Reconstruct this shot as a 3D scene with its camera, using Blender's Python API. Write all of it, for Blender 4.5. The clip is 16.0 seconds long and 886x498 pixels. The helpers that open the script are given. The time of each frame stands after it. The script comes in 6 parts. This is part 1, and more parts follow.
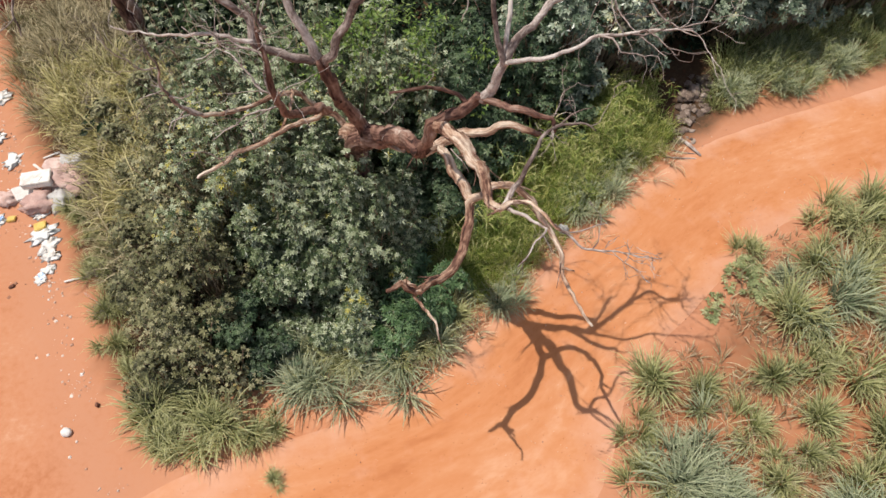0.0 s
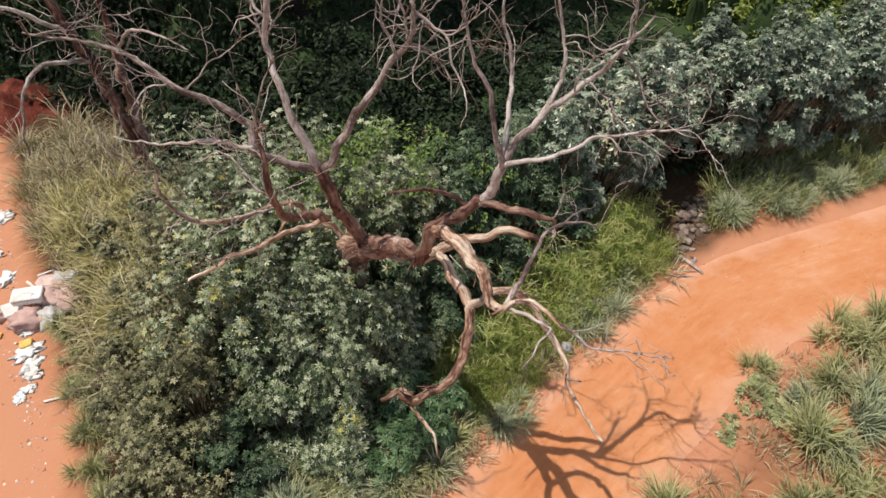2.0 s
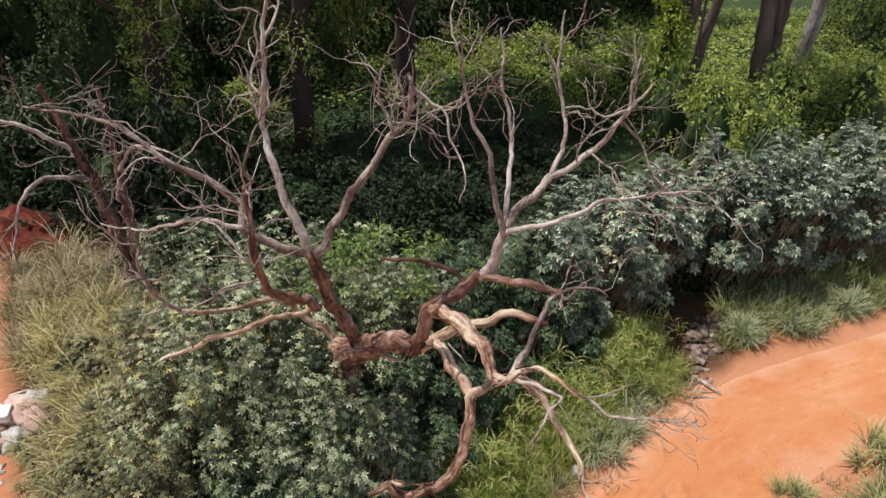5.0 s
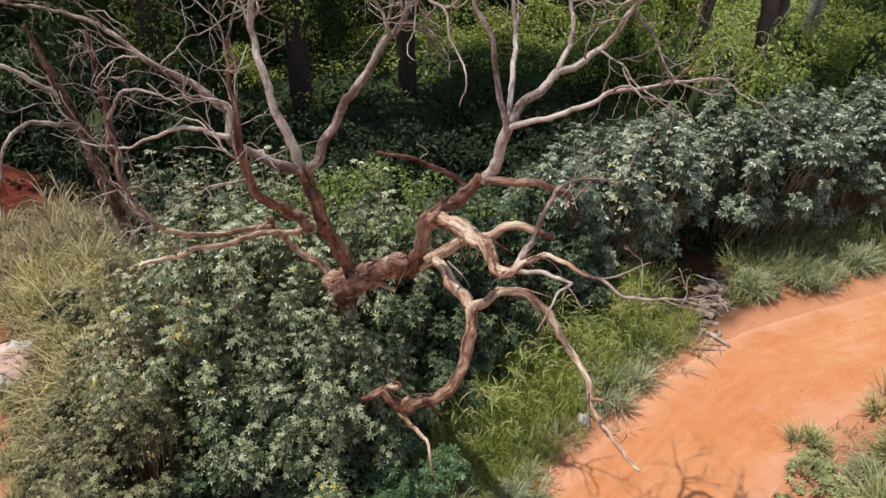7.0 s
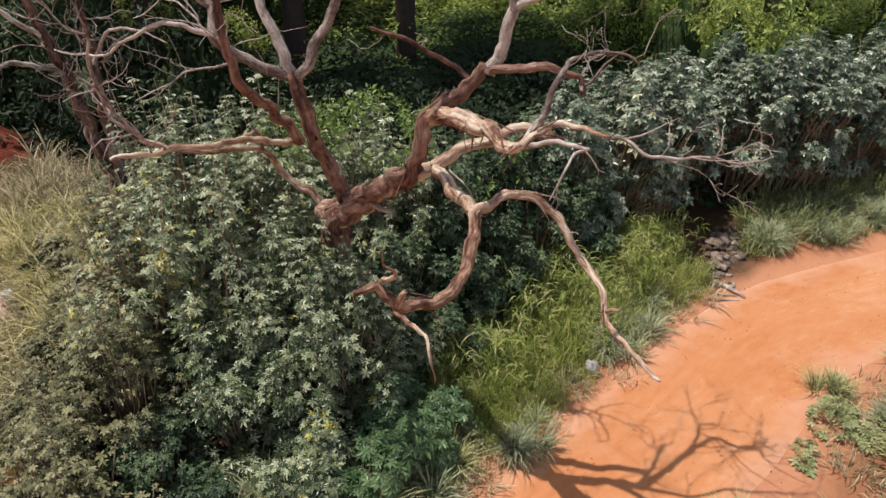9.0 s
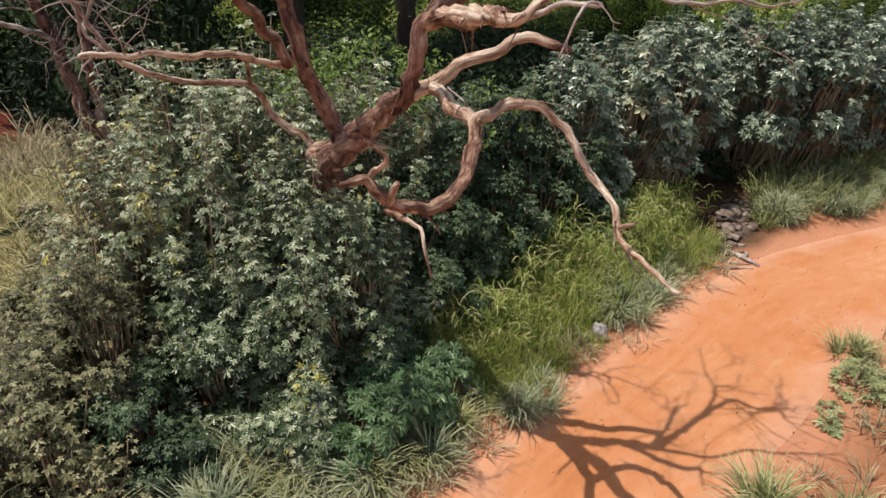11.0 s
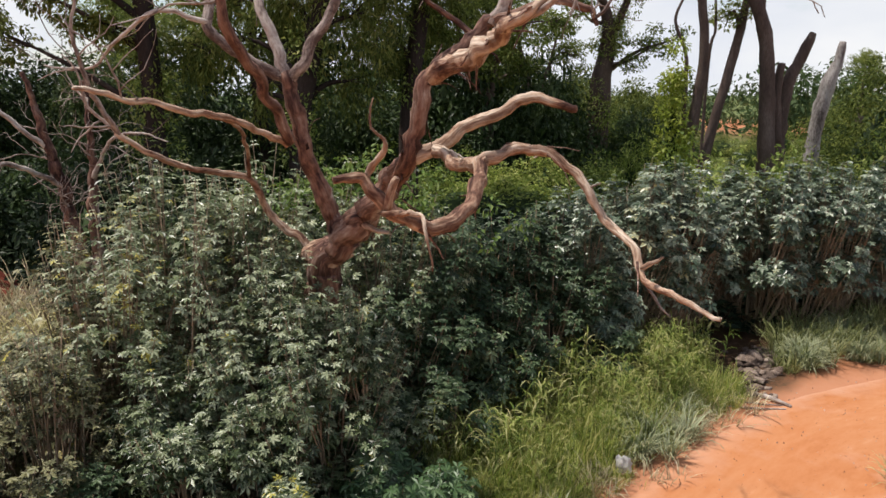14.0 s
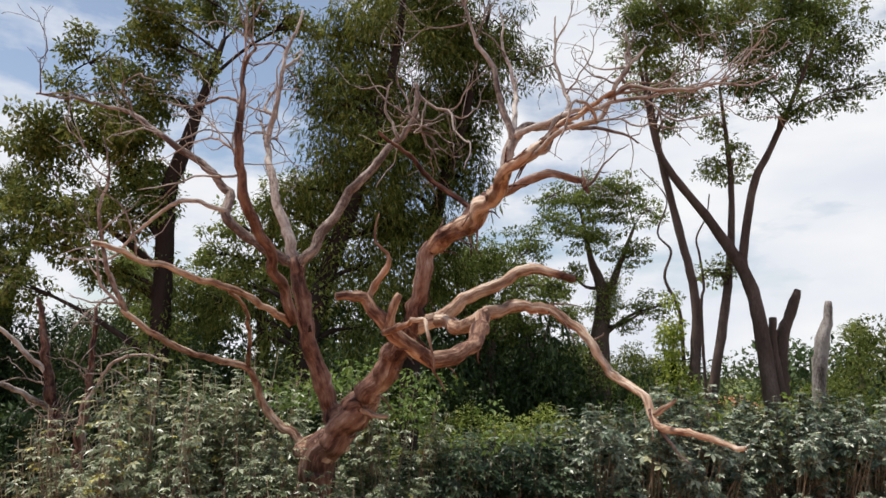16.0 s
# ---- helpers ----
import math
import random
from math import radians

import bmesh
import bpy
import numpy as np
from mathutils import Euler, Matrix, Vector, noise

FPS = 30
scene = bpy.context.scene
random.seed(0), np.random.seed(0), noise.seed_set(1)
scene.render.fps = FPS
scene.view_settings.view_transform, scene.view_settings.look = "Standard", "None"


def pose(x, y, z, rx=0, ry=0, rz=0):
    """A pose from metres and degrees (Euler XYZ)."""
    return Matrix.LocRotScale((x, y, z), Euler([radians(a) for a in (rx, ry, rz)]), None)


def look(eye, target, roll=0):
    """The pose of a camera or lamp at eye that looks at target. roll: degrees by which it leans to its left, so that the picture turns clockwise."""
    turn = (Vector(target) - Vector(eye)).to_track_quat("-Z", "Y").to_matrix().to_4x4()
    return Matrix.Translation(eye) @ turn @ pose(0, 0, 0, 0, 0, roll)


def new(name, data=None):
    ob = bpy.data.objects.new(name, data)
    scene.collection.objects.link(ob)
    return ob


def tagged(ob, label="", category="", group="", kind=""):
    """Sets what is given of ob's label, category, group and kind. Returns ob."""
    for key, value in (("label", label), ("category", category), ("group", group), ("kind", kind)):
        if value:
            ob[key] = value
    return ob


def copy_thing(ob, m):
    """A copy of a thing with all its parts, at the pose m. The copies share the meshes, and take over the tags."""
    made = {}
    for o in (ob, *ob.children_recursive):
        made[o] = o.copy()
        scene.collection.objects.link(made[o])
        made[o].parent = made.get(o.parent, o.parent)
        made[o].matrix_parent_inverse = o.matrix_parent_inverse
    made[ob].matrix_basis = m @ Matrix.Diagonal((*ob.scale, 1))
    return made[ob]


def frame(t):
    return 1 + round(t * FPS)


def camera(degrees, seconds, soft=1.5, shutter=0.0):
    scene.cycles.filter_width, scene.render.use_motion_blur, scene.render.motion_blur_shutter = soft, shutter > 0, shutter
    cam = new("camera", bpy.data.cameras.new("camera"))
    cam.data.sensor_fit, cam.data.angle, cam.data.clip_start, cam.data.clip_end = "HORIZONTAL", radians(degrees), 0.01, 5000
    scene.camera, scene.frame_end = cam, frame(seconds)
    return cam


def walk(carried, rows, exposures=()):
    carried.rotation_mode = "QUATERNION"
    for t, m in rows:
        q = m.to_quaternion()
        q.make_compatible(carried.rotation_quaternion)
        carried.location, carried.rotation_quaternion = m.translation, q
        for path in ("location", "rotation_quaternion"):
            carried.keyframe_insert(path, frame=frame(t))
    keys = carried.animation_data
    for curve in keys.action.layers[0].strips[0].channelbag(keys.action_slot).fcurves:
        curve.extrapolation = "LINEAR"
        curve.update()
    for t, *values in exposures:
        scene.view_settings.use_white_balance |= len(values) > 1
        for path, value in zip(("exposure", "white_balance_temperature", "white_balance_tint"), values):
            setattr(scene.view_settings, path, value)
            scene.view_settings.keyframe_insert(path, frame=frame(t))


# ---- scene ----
cam = camera(64.9, 16.0, soft=1.55)
METRES, EYE, TILT, LEAN, TURN = 10.0, 14.85, -57.0, 0.2, 0.0
ROWS = [
    (0.0, 0.0, 0.0, 0.0, -0.0, 0.0, 0.0),
    (0.5, 0.0014, 0.0051, -0.0063, 0.0, 2.04, -0.03),
    (1.0, -0.0004, 0.0135, -0.0162, -0.05, 5.11, -0.05),
    (1.5, 0.0025, 0.0269, -0.0298, 0.02, 7.96, -0.05),
    (2.0, 0.0011, 0.0451, -0.0455, -0.04, 11.17, -0.05),
    (2.5, 0.0027, 0.0599, -0.0593, 0.02, 13.96, -0.05),
    (3.0, 0.0036, 0.0741, -0.0729, 0.03, 17.1, -0.04),
    (3.5, 0.0051, 0.0876, -0.0868, 0.05, 19.82, -0.03),
    (4.1, 0.0057, 0.1130, -0.1095, 0.05, 22.95, -0.07),
    (4.7, 0.0062, 0.1400, -0.1337, 0.05, 24.50, -0.11),
    (5.3, 0.0068, 0.1700, -0.1605, 0.05, 24.62, -0.15),
    (6.0, 0.0075, 0.2077, -0.1939, 0.05, 24.62, -0.19),
    (6.5, 0.0081, 0.2362, -0.2176, 0.05, 24.61, -0.18),
    (7.0, 0.0078, 0.2664, -0.24, 0.05, 24.6, -0.17),
    (7.5, 0.0082, 0.2965, -0.2608, 0.07, 24.58, -0.19),
    (8.0, 0.0077, 0.3281, -0.2809, 0.09, 24.57, -0.18),
    (8.5, 0.0083, 0.3591, -0.3008, 0.11, 24.54, -0.18),
    (9.0, 0.0077, 0.3913, -0.3207, 0.08, 24.51, -0.19),
    (9.5, 0.0097, 0.4222, -0.3419, 0.11, 24.62, -0.22),
    (10.3, 0.0110, 0.4690, -0.3750, 0.14, 24.75, -0.24),
    (10.9, 0.0120, 0.5040, -0.3998, 0.17, 25.9, -0.26),
    (11.4, 0.0128, 0.5332, -0.4204, 0.19, 28.1, -0.27),
    (12.0, 0.0137, 0.5682, -0.4449, 0.22, 31.67, -0.29),
    (12.5, 0.0137, 0.6001, -0.466, 0.24, 34.88, -0.3),
    (13.0, 0.0128, 0.6274, -0.4829, 0.22, 37.69, -0.33),
    (13.5, 0.012, 0.6586, -0.5019, 0.19, 40.88, -0.4),
    (14.0, 0.0103, 0.6863, -0.5163, 0.14, 44.43, -0.45),
    (14.5, 0.0107, 0.7191, -0.5368, 0.1, 50.5, -0.5),
    (15.0, 0.0108, 0.7473, -0.5546, 0.07, 55.9, -0.52),
    (15.5, 0.0105, 0.7769, -0.5751, 0.05, 62.02, -0.61),
    (16.0, 0.01, 0.8004, -0.592, 0.0, 67.3, -0.66),
]
walk(cam, [(t, pose(0, 0, EYE, TILT, LEAN, TURN) @ pose(METRES * x, METRES * y, METRES * z, 90 + pitch, roll, yaw)) for t, x, y, z, yaw, pitch, roll in ROWS])

# ---- light: high sun from the left, bright broken cloud ----
SUN = Vector((-0.33, 0.06, 1.0)).normalized()
sun = new("sun", bpy.data.lights.new("sun", "SUN"))
sun.data.energy, sun.data.angle, sun.data.color = 4.6, radians(0.45), (1.0, 0.95, 0.87)
sun.matrix_world = look(SUN * 60, (0, 0, 0))
scene.view_settings.exposure = 0.07


def node(tree, kind, **values):
    n = tree.nodes.new(kind)
    for key, value in values.items():
        n.inputs[key.replace("_", " ")].default_value = value
    return n


def make_world():
    w = bpy.data.worlds.new("sky")
    w.use_nodes = True
    nt = w.node_tree
    nt.nodes.clear()
    sky = nt.nodes.new("ShaderNodeTexSky")
    sky.sky_type, sky.sun_disc = "NISHITA", False
    sky.sun_elevation, sky.sun_rotation = math.asin(SUN.z), math.atan2(SUN.x, SUN.y)
    where = nt.nodes.new("ShaderNodeTexCoord")
    stretch = nt.nodes.new("ShaderNodeMapping")
    stretch.inputs["Scale"].default_value = (1.0, 1.0, 2.6)
    stretch.inputs["Location"].default_value = (0.35, 0.1, 0.0)
    puffs = node(nt, "ShaderNodeTexNoise", Scale=2.6, Detail=7.0, Roughness=0.55)
    cover = nt.nodes.new("ShaderNodeValToRGB")
    cover.color_ramp.elements[0].position, cover.color_ramp.elements[1].position = 0.42, 0.53
    shade = node(nt, "ShaderNodeTexNoise", Scale=5.0, Detail=4.0)
    tone = nt.nodes.new("ShaderNodeValToRGB")
    tone.color_ramp.elements[0].position, tone.color_ramp.elements[1].position = 0.3, 0.7
    tone.color_ramp.elements[0].color = (8.2, 8.6, 9.5, 1)
    tone.color_ramp.elements[1].color = (10.0, 10.1, 10.3, 1)
    mix = nt.nodes.new("ShaderNodeMix")
    mix.data_type = "RGBA"
    haze = nt.nodes.new("ShaderNodeVectorMath")
    haze.operation = "MULTIPLY"
    haze.inputs[1].default_value = (1.8, 1.62, 1.45)
    back = node(nt, "ShaderNodeBackground", Strength=0.088)
    out = nt.nodes.new("ShaderNodeOutputWorld")
    link = nt.links.new
    link(where.outputs["Generated"], stretch.inputs["Vector"])
    link(stretch.outputs[0], puffs.inputs["Vector"])
    link(stretch.outputs[0], shade.inputs["Vector"])
    height_up = nt.nodes.new("ShaderNodeSeparateXYZ")
    bank = nt.nodes.new("ShaderNodeMath")
    bank.operation = "MULTIPLY_ADD"
    bank.inputs[1].default_value = -0.26
    link(where.outputs["Generated"], height_up.inputs[0])
    link(height_up.outputs["Z"], bank.inputs[0])
    lifted = nt.nodes.new("ShaderNodeMath")
    lifted.inputs[1].default_value = 0.075
    link(puffs.outputs["Fac"], lifted.inputs[0])
    link(lifted.outputs[0], bank.inputs[2])
    link(bank.outputs[0], cover.inputs[0])
    link(shade.outputs["Fac"], tone.inputs[0])
    link(cover.outputs[0], mix.inputs["Factor"])
    link(sky.outputs[0], haze.inputs[0])
    link(haze.outputs[0], mix.inputs["A"])
    link(tone.outputs[0], mix.inputs["B"])
    link(mix.outputs["Result"], back.inputs["Color"])
    link(back.outputs[0], out.inputs[0])
    scene.world = w


make_world()


# ---- materials ----
def surface(name, stops, grain=6.0, fine=60.0, rough=0.8, bump=0.3, depth=0.02, stretch=(1, 1, 1), per="", spread=0.12, leafy=0.0, gloss=0.3, attribute="", cracks=0.0, tipped=None):
    """Noise at two scales through a colour ramp; per: a random shift for each object or each island; leafy: light let through; tipped: the colour towards the tip of a blade."""
    m = bpy.data.materials.new(name)
    m.use_nodes = True
    nt = m.node_tree
    link = nt.links.new
    bsdf, out = nt.nodes["Principled BSDF"], nt.nodes["Material Output"]
    where = nt.nodes.new("ShaderNodeTexCoord")
    turn = nt.nodes.new("ShaderNodeMapping")
    turn.inputs["Scale"].default_value = stretch
    if attribute:
        att = nt.nodes.new("ShaderNodeAttribute")
        att.attribute_name = attribute
        link(att.outputs["Vector"], turn.inputs["Vector"])
    else:
        link(where.outputs["Object"], turn.inputs["Vector"])
    big = node(nt, "ShaderNodeTexNoise", Scale=grain, Detail=5.0, Roughness=0.6)
    small = node(nt, "ShaderNodeTexNoise", Scale=fine, Detail=3.0, Roughness=0.65)
    link(turn.outputs[0], big.inputs["Vector"])
    link(turn.outputs[0], small.inputs["Vector"])
    blend = nt.nodes.new("ShaderNodeMath")
    blend.operation = "MULTIPLY_ADD"
    link(small.outputs["Fac"], blend.inputs[0])
    blend.inputs[1].default_value = 0.45
    scale = nt.nodes.new("ShaderNodeMath")
    scale.operation = "MULTIPLY_ADD"
    link(big.outputs["Fac"], scale.inputs[0])
    scale.inputs[1].default_value, scale.inputs[2].default_value = 0.75, -0.1
    link(scale.outputs[0], blend.inputs[2])
    fac = blend.outputs[0]
    if per:
        if per == "island":
            src = nt.nodes.new("ShaderNodeNewGeometry").outputs["Random Per Island"]
            plant_tone = nt.nodes.new("ShaderNodeMath")
            plant_tone.operation = "MULTIPLY_ADD"
            link(nt.nodes.new("ShaderNodeObjectInfo").outputs["Random"], plant_tone.inputs[0])
            plant_tone.inputs[1].default_value = 0.28
            link(fac, plant_tone.inputs[2])
            level = nt.nodes.new("ShaderNodeMath")
            level.operation = "ADD"
            link(plant_tone.outputs[0], level.inputs[0])
            level.inputs[1].default_value = -0.16
            fac = level.outputs[0]
        else:
            src = nt.nodes.new("ShaderNodeObjectInfo").outputs["Random"]
        shift = nt.nodes.new("ShaderNodeMath")
        shift.operation = "MULTIPLY_ADD"
        link(src, shift.inputs[0])
        shift.inputs[1].default_value = spread * 2
        add = nt.nodes.new("ShaderNodeMath")
        add.operation = "ADD"
        link(fac, shift.inputs[2])
        link(shift.outputs[0], add.inputs[0])
        add.inputs[1].default_value = -spread
        fac = add.outputs[0]
    ramp = nt.nodes.new("ShaderNodeValToRGB")
    els = ramp.color_ramp.elements
    while len(els) < len(stops):
        els.new(0.5)
    for e, (p, c) in zip(els, stops):
        e.position, e.color = p, (*c, 1)
    link(fac, ramp.inputs[0])
    colour, relief = ramp.outputs[0], blend.outputs[0]
    if cracks:
        along = nt.nodes.new("ShaderNodeMapping")
        along.inputs["Scale"].default_value = (1, 1, 0.22)
        lines = node(nt, "ShaderNodeTexNoise", Scale=cracks, Detail=3.0, Roughness=0.6, Distortion=0.6)
        cut = nt.nodes.new("ShaderNodeValToRGB")
        for e, (p, c) in zip(cut.color_ramp.elements, ((0.40, (0.28, 0.21, 0.19, 1)), (0.54, (1, 1, 1, 1)))):
            e.position, e.color = p, c
        stain = nt.nodes.new("ShaderNodeMix")
        stain.data_type, stain.blend_type = "RGBA", "MULTIPLY"
        stain.inputs["Factor"].default_value = 0.75
        depth_sum = nt.nodes.new("ShaderNodeMath")
        depth_sum.operation = "MULTIPLY_ADD"
        depth_sum.inputs[1].default_value = 0.3
        link(turn.outputs[0], along.inputs["Vector"])
        link(along.outputs[0], lines.inputs["Vector"])
        link(lines.outputs["Fac"], cut.inputs[0])
        link(colour, stain.inputs["A"])
        link(cut.outputs[0], stain.inputs["B"])
        link(cut.outputs[0], depth_sum.inputs[0])
        link(relief, depth_sum.inputs[2])
        colour, relief = stain.outputs["Result"], depth_sum.outputs[0]
    if tipped:
        tip = nt.nodes.new("ShaderNodeAttribute")
        tip.attribute_name = "tip"
        pale = nt.nodes.new("ShaderNodeMix")
        pale.data_type = "RGBA"
        pale.inputs["B"].default_value = (*tipped, 1)
        link(tip.outputs["Fac"], pale.inputs["Factor"])
        link(colour, pale.inputs["A"])
        colour = pale.outputs["Result"]
    link(colour, bsdf.inputs["Base Color"])
    bsdf.inputs["Roughness"].default_value = rough
    bsdf.inputs["Specular IOR Level"].default_value = gloss
    if bump:
        b = node(nt, "ShaderNodeBump", Strength=bump, Distance=depth)
        link(relief, b.inputs["Height"])
        link(b.outputs[0], bsdf.inputs["Normal"])
    if leafy:
        thin = nt.nodes.new("ShaderNodeBsdfTranslucent")
        link(colour, thin.inputs["Color"])
        both = node(nt, "ShaderNodeMixShader", Fac=leafy)
        link(bsdf.outputs[0], both.inputs[1])
        link(thin.outputs[0], both.inputs[2])
        link(both.outputs[0], out.inputs["Surface"])
    return m


SOIL = [(0.30, (0.34, 0.122, 0.052)), (0.48, (0.43, 0.180, 0.090)), (0.60, (0.455, 0.210, 0.114)), (0.74, (0.51, 0.28, 0.175))]
soil = surface("red_soil", SOIL, grain=0.45, fine=7.0, rough=0.95, bump=0.3, depth=0.025, gloss=0.1)
track = surface("packed_soil", [(0.30, (0.375, 0.135, 0.052)), (0.45, (0.45, 0.180, 0.076)), (0.57, (0.48, 0.21, 0.098)), (0.72, (0.54, 0.285, 0.165))], grain=0.55, fine=4.5, rough=0.93, bump=0.22, depth=0.025, gloss=0.1, attribute="grain")
bank_soil = surface("dark_red_earth", [(0.3, (0.06, 0.014, 0.010)), (0.5, (0.13, 0.032, 0.020)), (0.75, (0.24, 0.085, 0.055))], grain=2.4, fine=14.0, rough=0.95, bump=0.9, depth=0.12, gloss=0.1)
dead_wood = surface("dead_wood", [(0.36, (0.030, 0.013, 0.011)), (0.435, (0.100, 0.047, 0.036)), (0.515, (0.215, 0.115, 0.082)), (0.60, (0.31, 0.205, 0.16)), (0.67, (0.52, 0.43, 0.37))], grain=2.2, fine=13.0, rough=0.72, bump=0.8, depth=0.035, per="object", spread=0.04, gloss=0.25, attribute="grain", cracks=12.0)
tan_wood = surface("tan_barkless_wood", [(0.31, (0.060, 0.025, 0.017)), (0.39, (0.190, 0.094, 0.062)), (0.47, (0.39, 0.248, 0.168)), (0.60, (0.64, 0.52, 0.41))], grain=2.6, fine=15.0, rough=0.72, bump=1.0, depth=0.035, per="object", spread=0.03, gloss=0.25, attribute="grain", cracks=14.0)
pale_wood = surface("bleached_wood", [(0.36, (0.095, 0.064, 0.056)), (0.45, (0.215, 0.165, 0.142)), (0.54, (0.36, 0.295, 0.26)), (0.68, (0.56, 0.50, 0.45))], grain=5.0, fine=30.0, rough=0.8, bump=0.5, depth=0.015, per="object", spread=0.08, gloss=0.2, attribute="grain")
bark = surface("dark_bark", [(0.25, (0.050, 0.034, 0.029)), (0.55, (0.12, 0.085, 0.072)), (0.8, (0.22, 0.17, 0.145))], grain=2.0, fine=18.0, rough=0.9, bump=0.8, depth=0.06, stretch=(1, 1, 0.3), gloss=0.15)
grey_wood = surface("grey_wood", [(0.38, (0.08, 0.065, 0.06)), (0.48, (0.22, 0.19, 0.18)), (0.6, (0.38, 0.35, 0.33))], grain=1.2, fine=14.0, rough=0.85, bump=0.6, depth=0.04, stretch=(1, 1, 0.3), gloss=0.15)
castor_leaf = surface("castor_leaf", [(0.1, (0.022, 0.041, 0.010)), (0.32, (0.080, 0.110, 0.042)), (0.58, (0.205, 0.244, 0.120)), (0.86, (0.435, 0.47, 0.31)), (0.965, (0.46, 0.48, 0.31)), (1.0, (0.46, 0.40, 0.07))], grain=3.0, fine=30.0, rough=0.37, bump=0.1, per="island", spread=0.47, leafy=0.24, gloss=0.55)
castor_fresh = surface("fresh_castor_leaf", [(0.1, (0.024, 0.058, 0.018)), (0.40, (0.070, 0.128, 0.046)), (0.68, (0.140, 0.220, 0.095)), (0.96, (0.25, 0.34, 0.16)), (1.0, (0.46, 0.40, 0.07))], grain=3.0, fine=30.0, rough=0.42, bump=0.1, per="island", spread=0.36, leafy=0.28, gloss=0.4)
castor_dusty = surface("dusty_castor_leaf", [(0.1, (0.030, 0.031, 0.010)), (0.38, (0.094, 0.094, 0.037)), (0.64, (0.200, 0.194, 0.092)), (0.93, (0.37, 0.34, 0.20)), (1.0, (0.42, 0.33, 0.12))], grain=3.0, fine=30.0, rough=0.5, bump=0.1, per="island", spread=0.44, leafy=0.16, gloss=0.3)
castor_pale = surface("pale_castor_leaf", [(0.1, (0.026, 0.048, 0.024)), (0.36, (0.088, 0.124, 0.072)), (0.62, (0.212, 0.258, 0.172)), (0.92, (0.41, 0.45, 0.33)), (1.0, (0.44, 0.40, 0.2))], grain=3.0, fine=30.0, rough=0.36, bump=0.1, per="island", spread=0.44, leafy=0.22, gloss=0.6)
# Darker castor leaf: deep green bushes, with shade partly in the colour.
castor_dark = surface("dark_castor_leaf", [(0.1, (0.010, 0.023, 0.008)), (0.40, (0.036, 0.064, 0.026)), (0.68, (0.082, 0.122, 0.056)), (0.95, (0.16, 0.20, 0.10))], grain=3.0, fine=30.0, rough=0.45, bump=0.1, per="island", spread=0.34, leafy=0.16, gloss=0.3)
castor_stem = surface("castor_stem", [(0.3, (0.15, 0.11, 0.075)), (0.55, (0.27, 0.195, 0.13)), (0.8, (0.36, 0.28, 0.19))], grain=5.0, fine=30.0, rough=0.7, bump=0.2)
grass_green = surface("guinea_grass", [(0.1, (0.054, 0.078, 0.019)), (0.40, (0.172, 0.195, 0.062)), (0.68, (0.335, 0.345, 0.14)), (0.95, (0.52, 0.50, 0.26))], grain=2.0, fine=20.0, rough=0.5, bump=0.0, per="island", spread=0.34, leafy=0.34, gloss=0.35, tipped=(0.58, 0.54, 0.28))
grass_blue = surface("bluish_grass", [(0.1, (0.060, 0.092, 0.046)), (0.40, (0.170, 0.215, 0.120)), (0.68, (0.33, 0.38, 0.24)), (0.95, (0.52, 0.54, 0.35))], grain=2.0, fine=20.0, rough=0.5, bump=0.0, per="island", spread=0.34, leafy=0.34, gloss=0.35, tipped=(0.56, 0.55, 0.34))
grass_lush = surface("lush_grass", [(0.1, (0.060, 0.100, 0.018)), (0.40, (0.180, 0.245, 0.045)), (0.68, (0.39, 0.415, 0.12)), (0.95, (0.58, 0.53, 0.26))], grain=2.0, fine=20.0, rough=0.5, bump=0.0, per="island", spread=0.38, leafy=0.42, gloss=0.3)
grass_fresh = surface("fresh_verge_grass", [(0.1, (0.072, 0.108, 0.016)), (0.40, (0.205, 0.270, 0.042)), (0.68, (0.39, 0.43, 0.10)), (0.95, (0.60, 0.54, 0.22))], grain=2.0, fine=20.0, rough=0.5, bump=0.0, per="island", spread=0.38, leafy=0.45, gloss=0.3)
grass_dry = surface("dry_grass", [(0.1, (0.14, 0.122, 0.062)), (0.4, (0.34, 0.285, 0.165)), (0.7, (0.56, 0.48, 0.31)), (0.95, (0.70, 0.62, 0.45))], grain=2.0, fine=20.0, rough=0.7, bump=0.0, per="island", spread=0.34, leafy=0.32, gloss=0.2)
grass_straw = surface("straw_cane_grass", [(0.1, (0.085, 0.078, 0.024)), (0.40, (0.255, 0.228, 0.082)), (0.68, (0.46, 0.41, 0.175)), (0.95, (0.66, 0.58, 0.31))], grain=2.0, fine=20.0, rough=0.6, bump=0.0, per="island", spread=0.36, leafy=0.3, gloss=0.25)
grass_olive = surface("olive_grass", [(0.1, (0.060, 0.072, 0.022)), (0.40, (0.150, 0.165, 0.055)), (0.68, (0.29, 0.275, 0.11)), (0.95, (0.46, 0.40, 0.2))], grain=2.0, fine=20.0, rough=0.55, bump=0.0, per="island", spread=0.34, leafy=0.35, gloss=0.25)
vine_leaf = surface("vine_leaf", [(0.1, (0.070, 0.112, 0.018)), (0.42, (0.186, 0.250, 0.044)), (0.7, (0.34, 0.395, 0.088)), (0.95, (0.52, 0.51, 0.18))], grain=0.8, fine=12.0, rough=0.5, bump=0.0, per="island", spread=0.31, leafy=0.4, gloss=0.35)
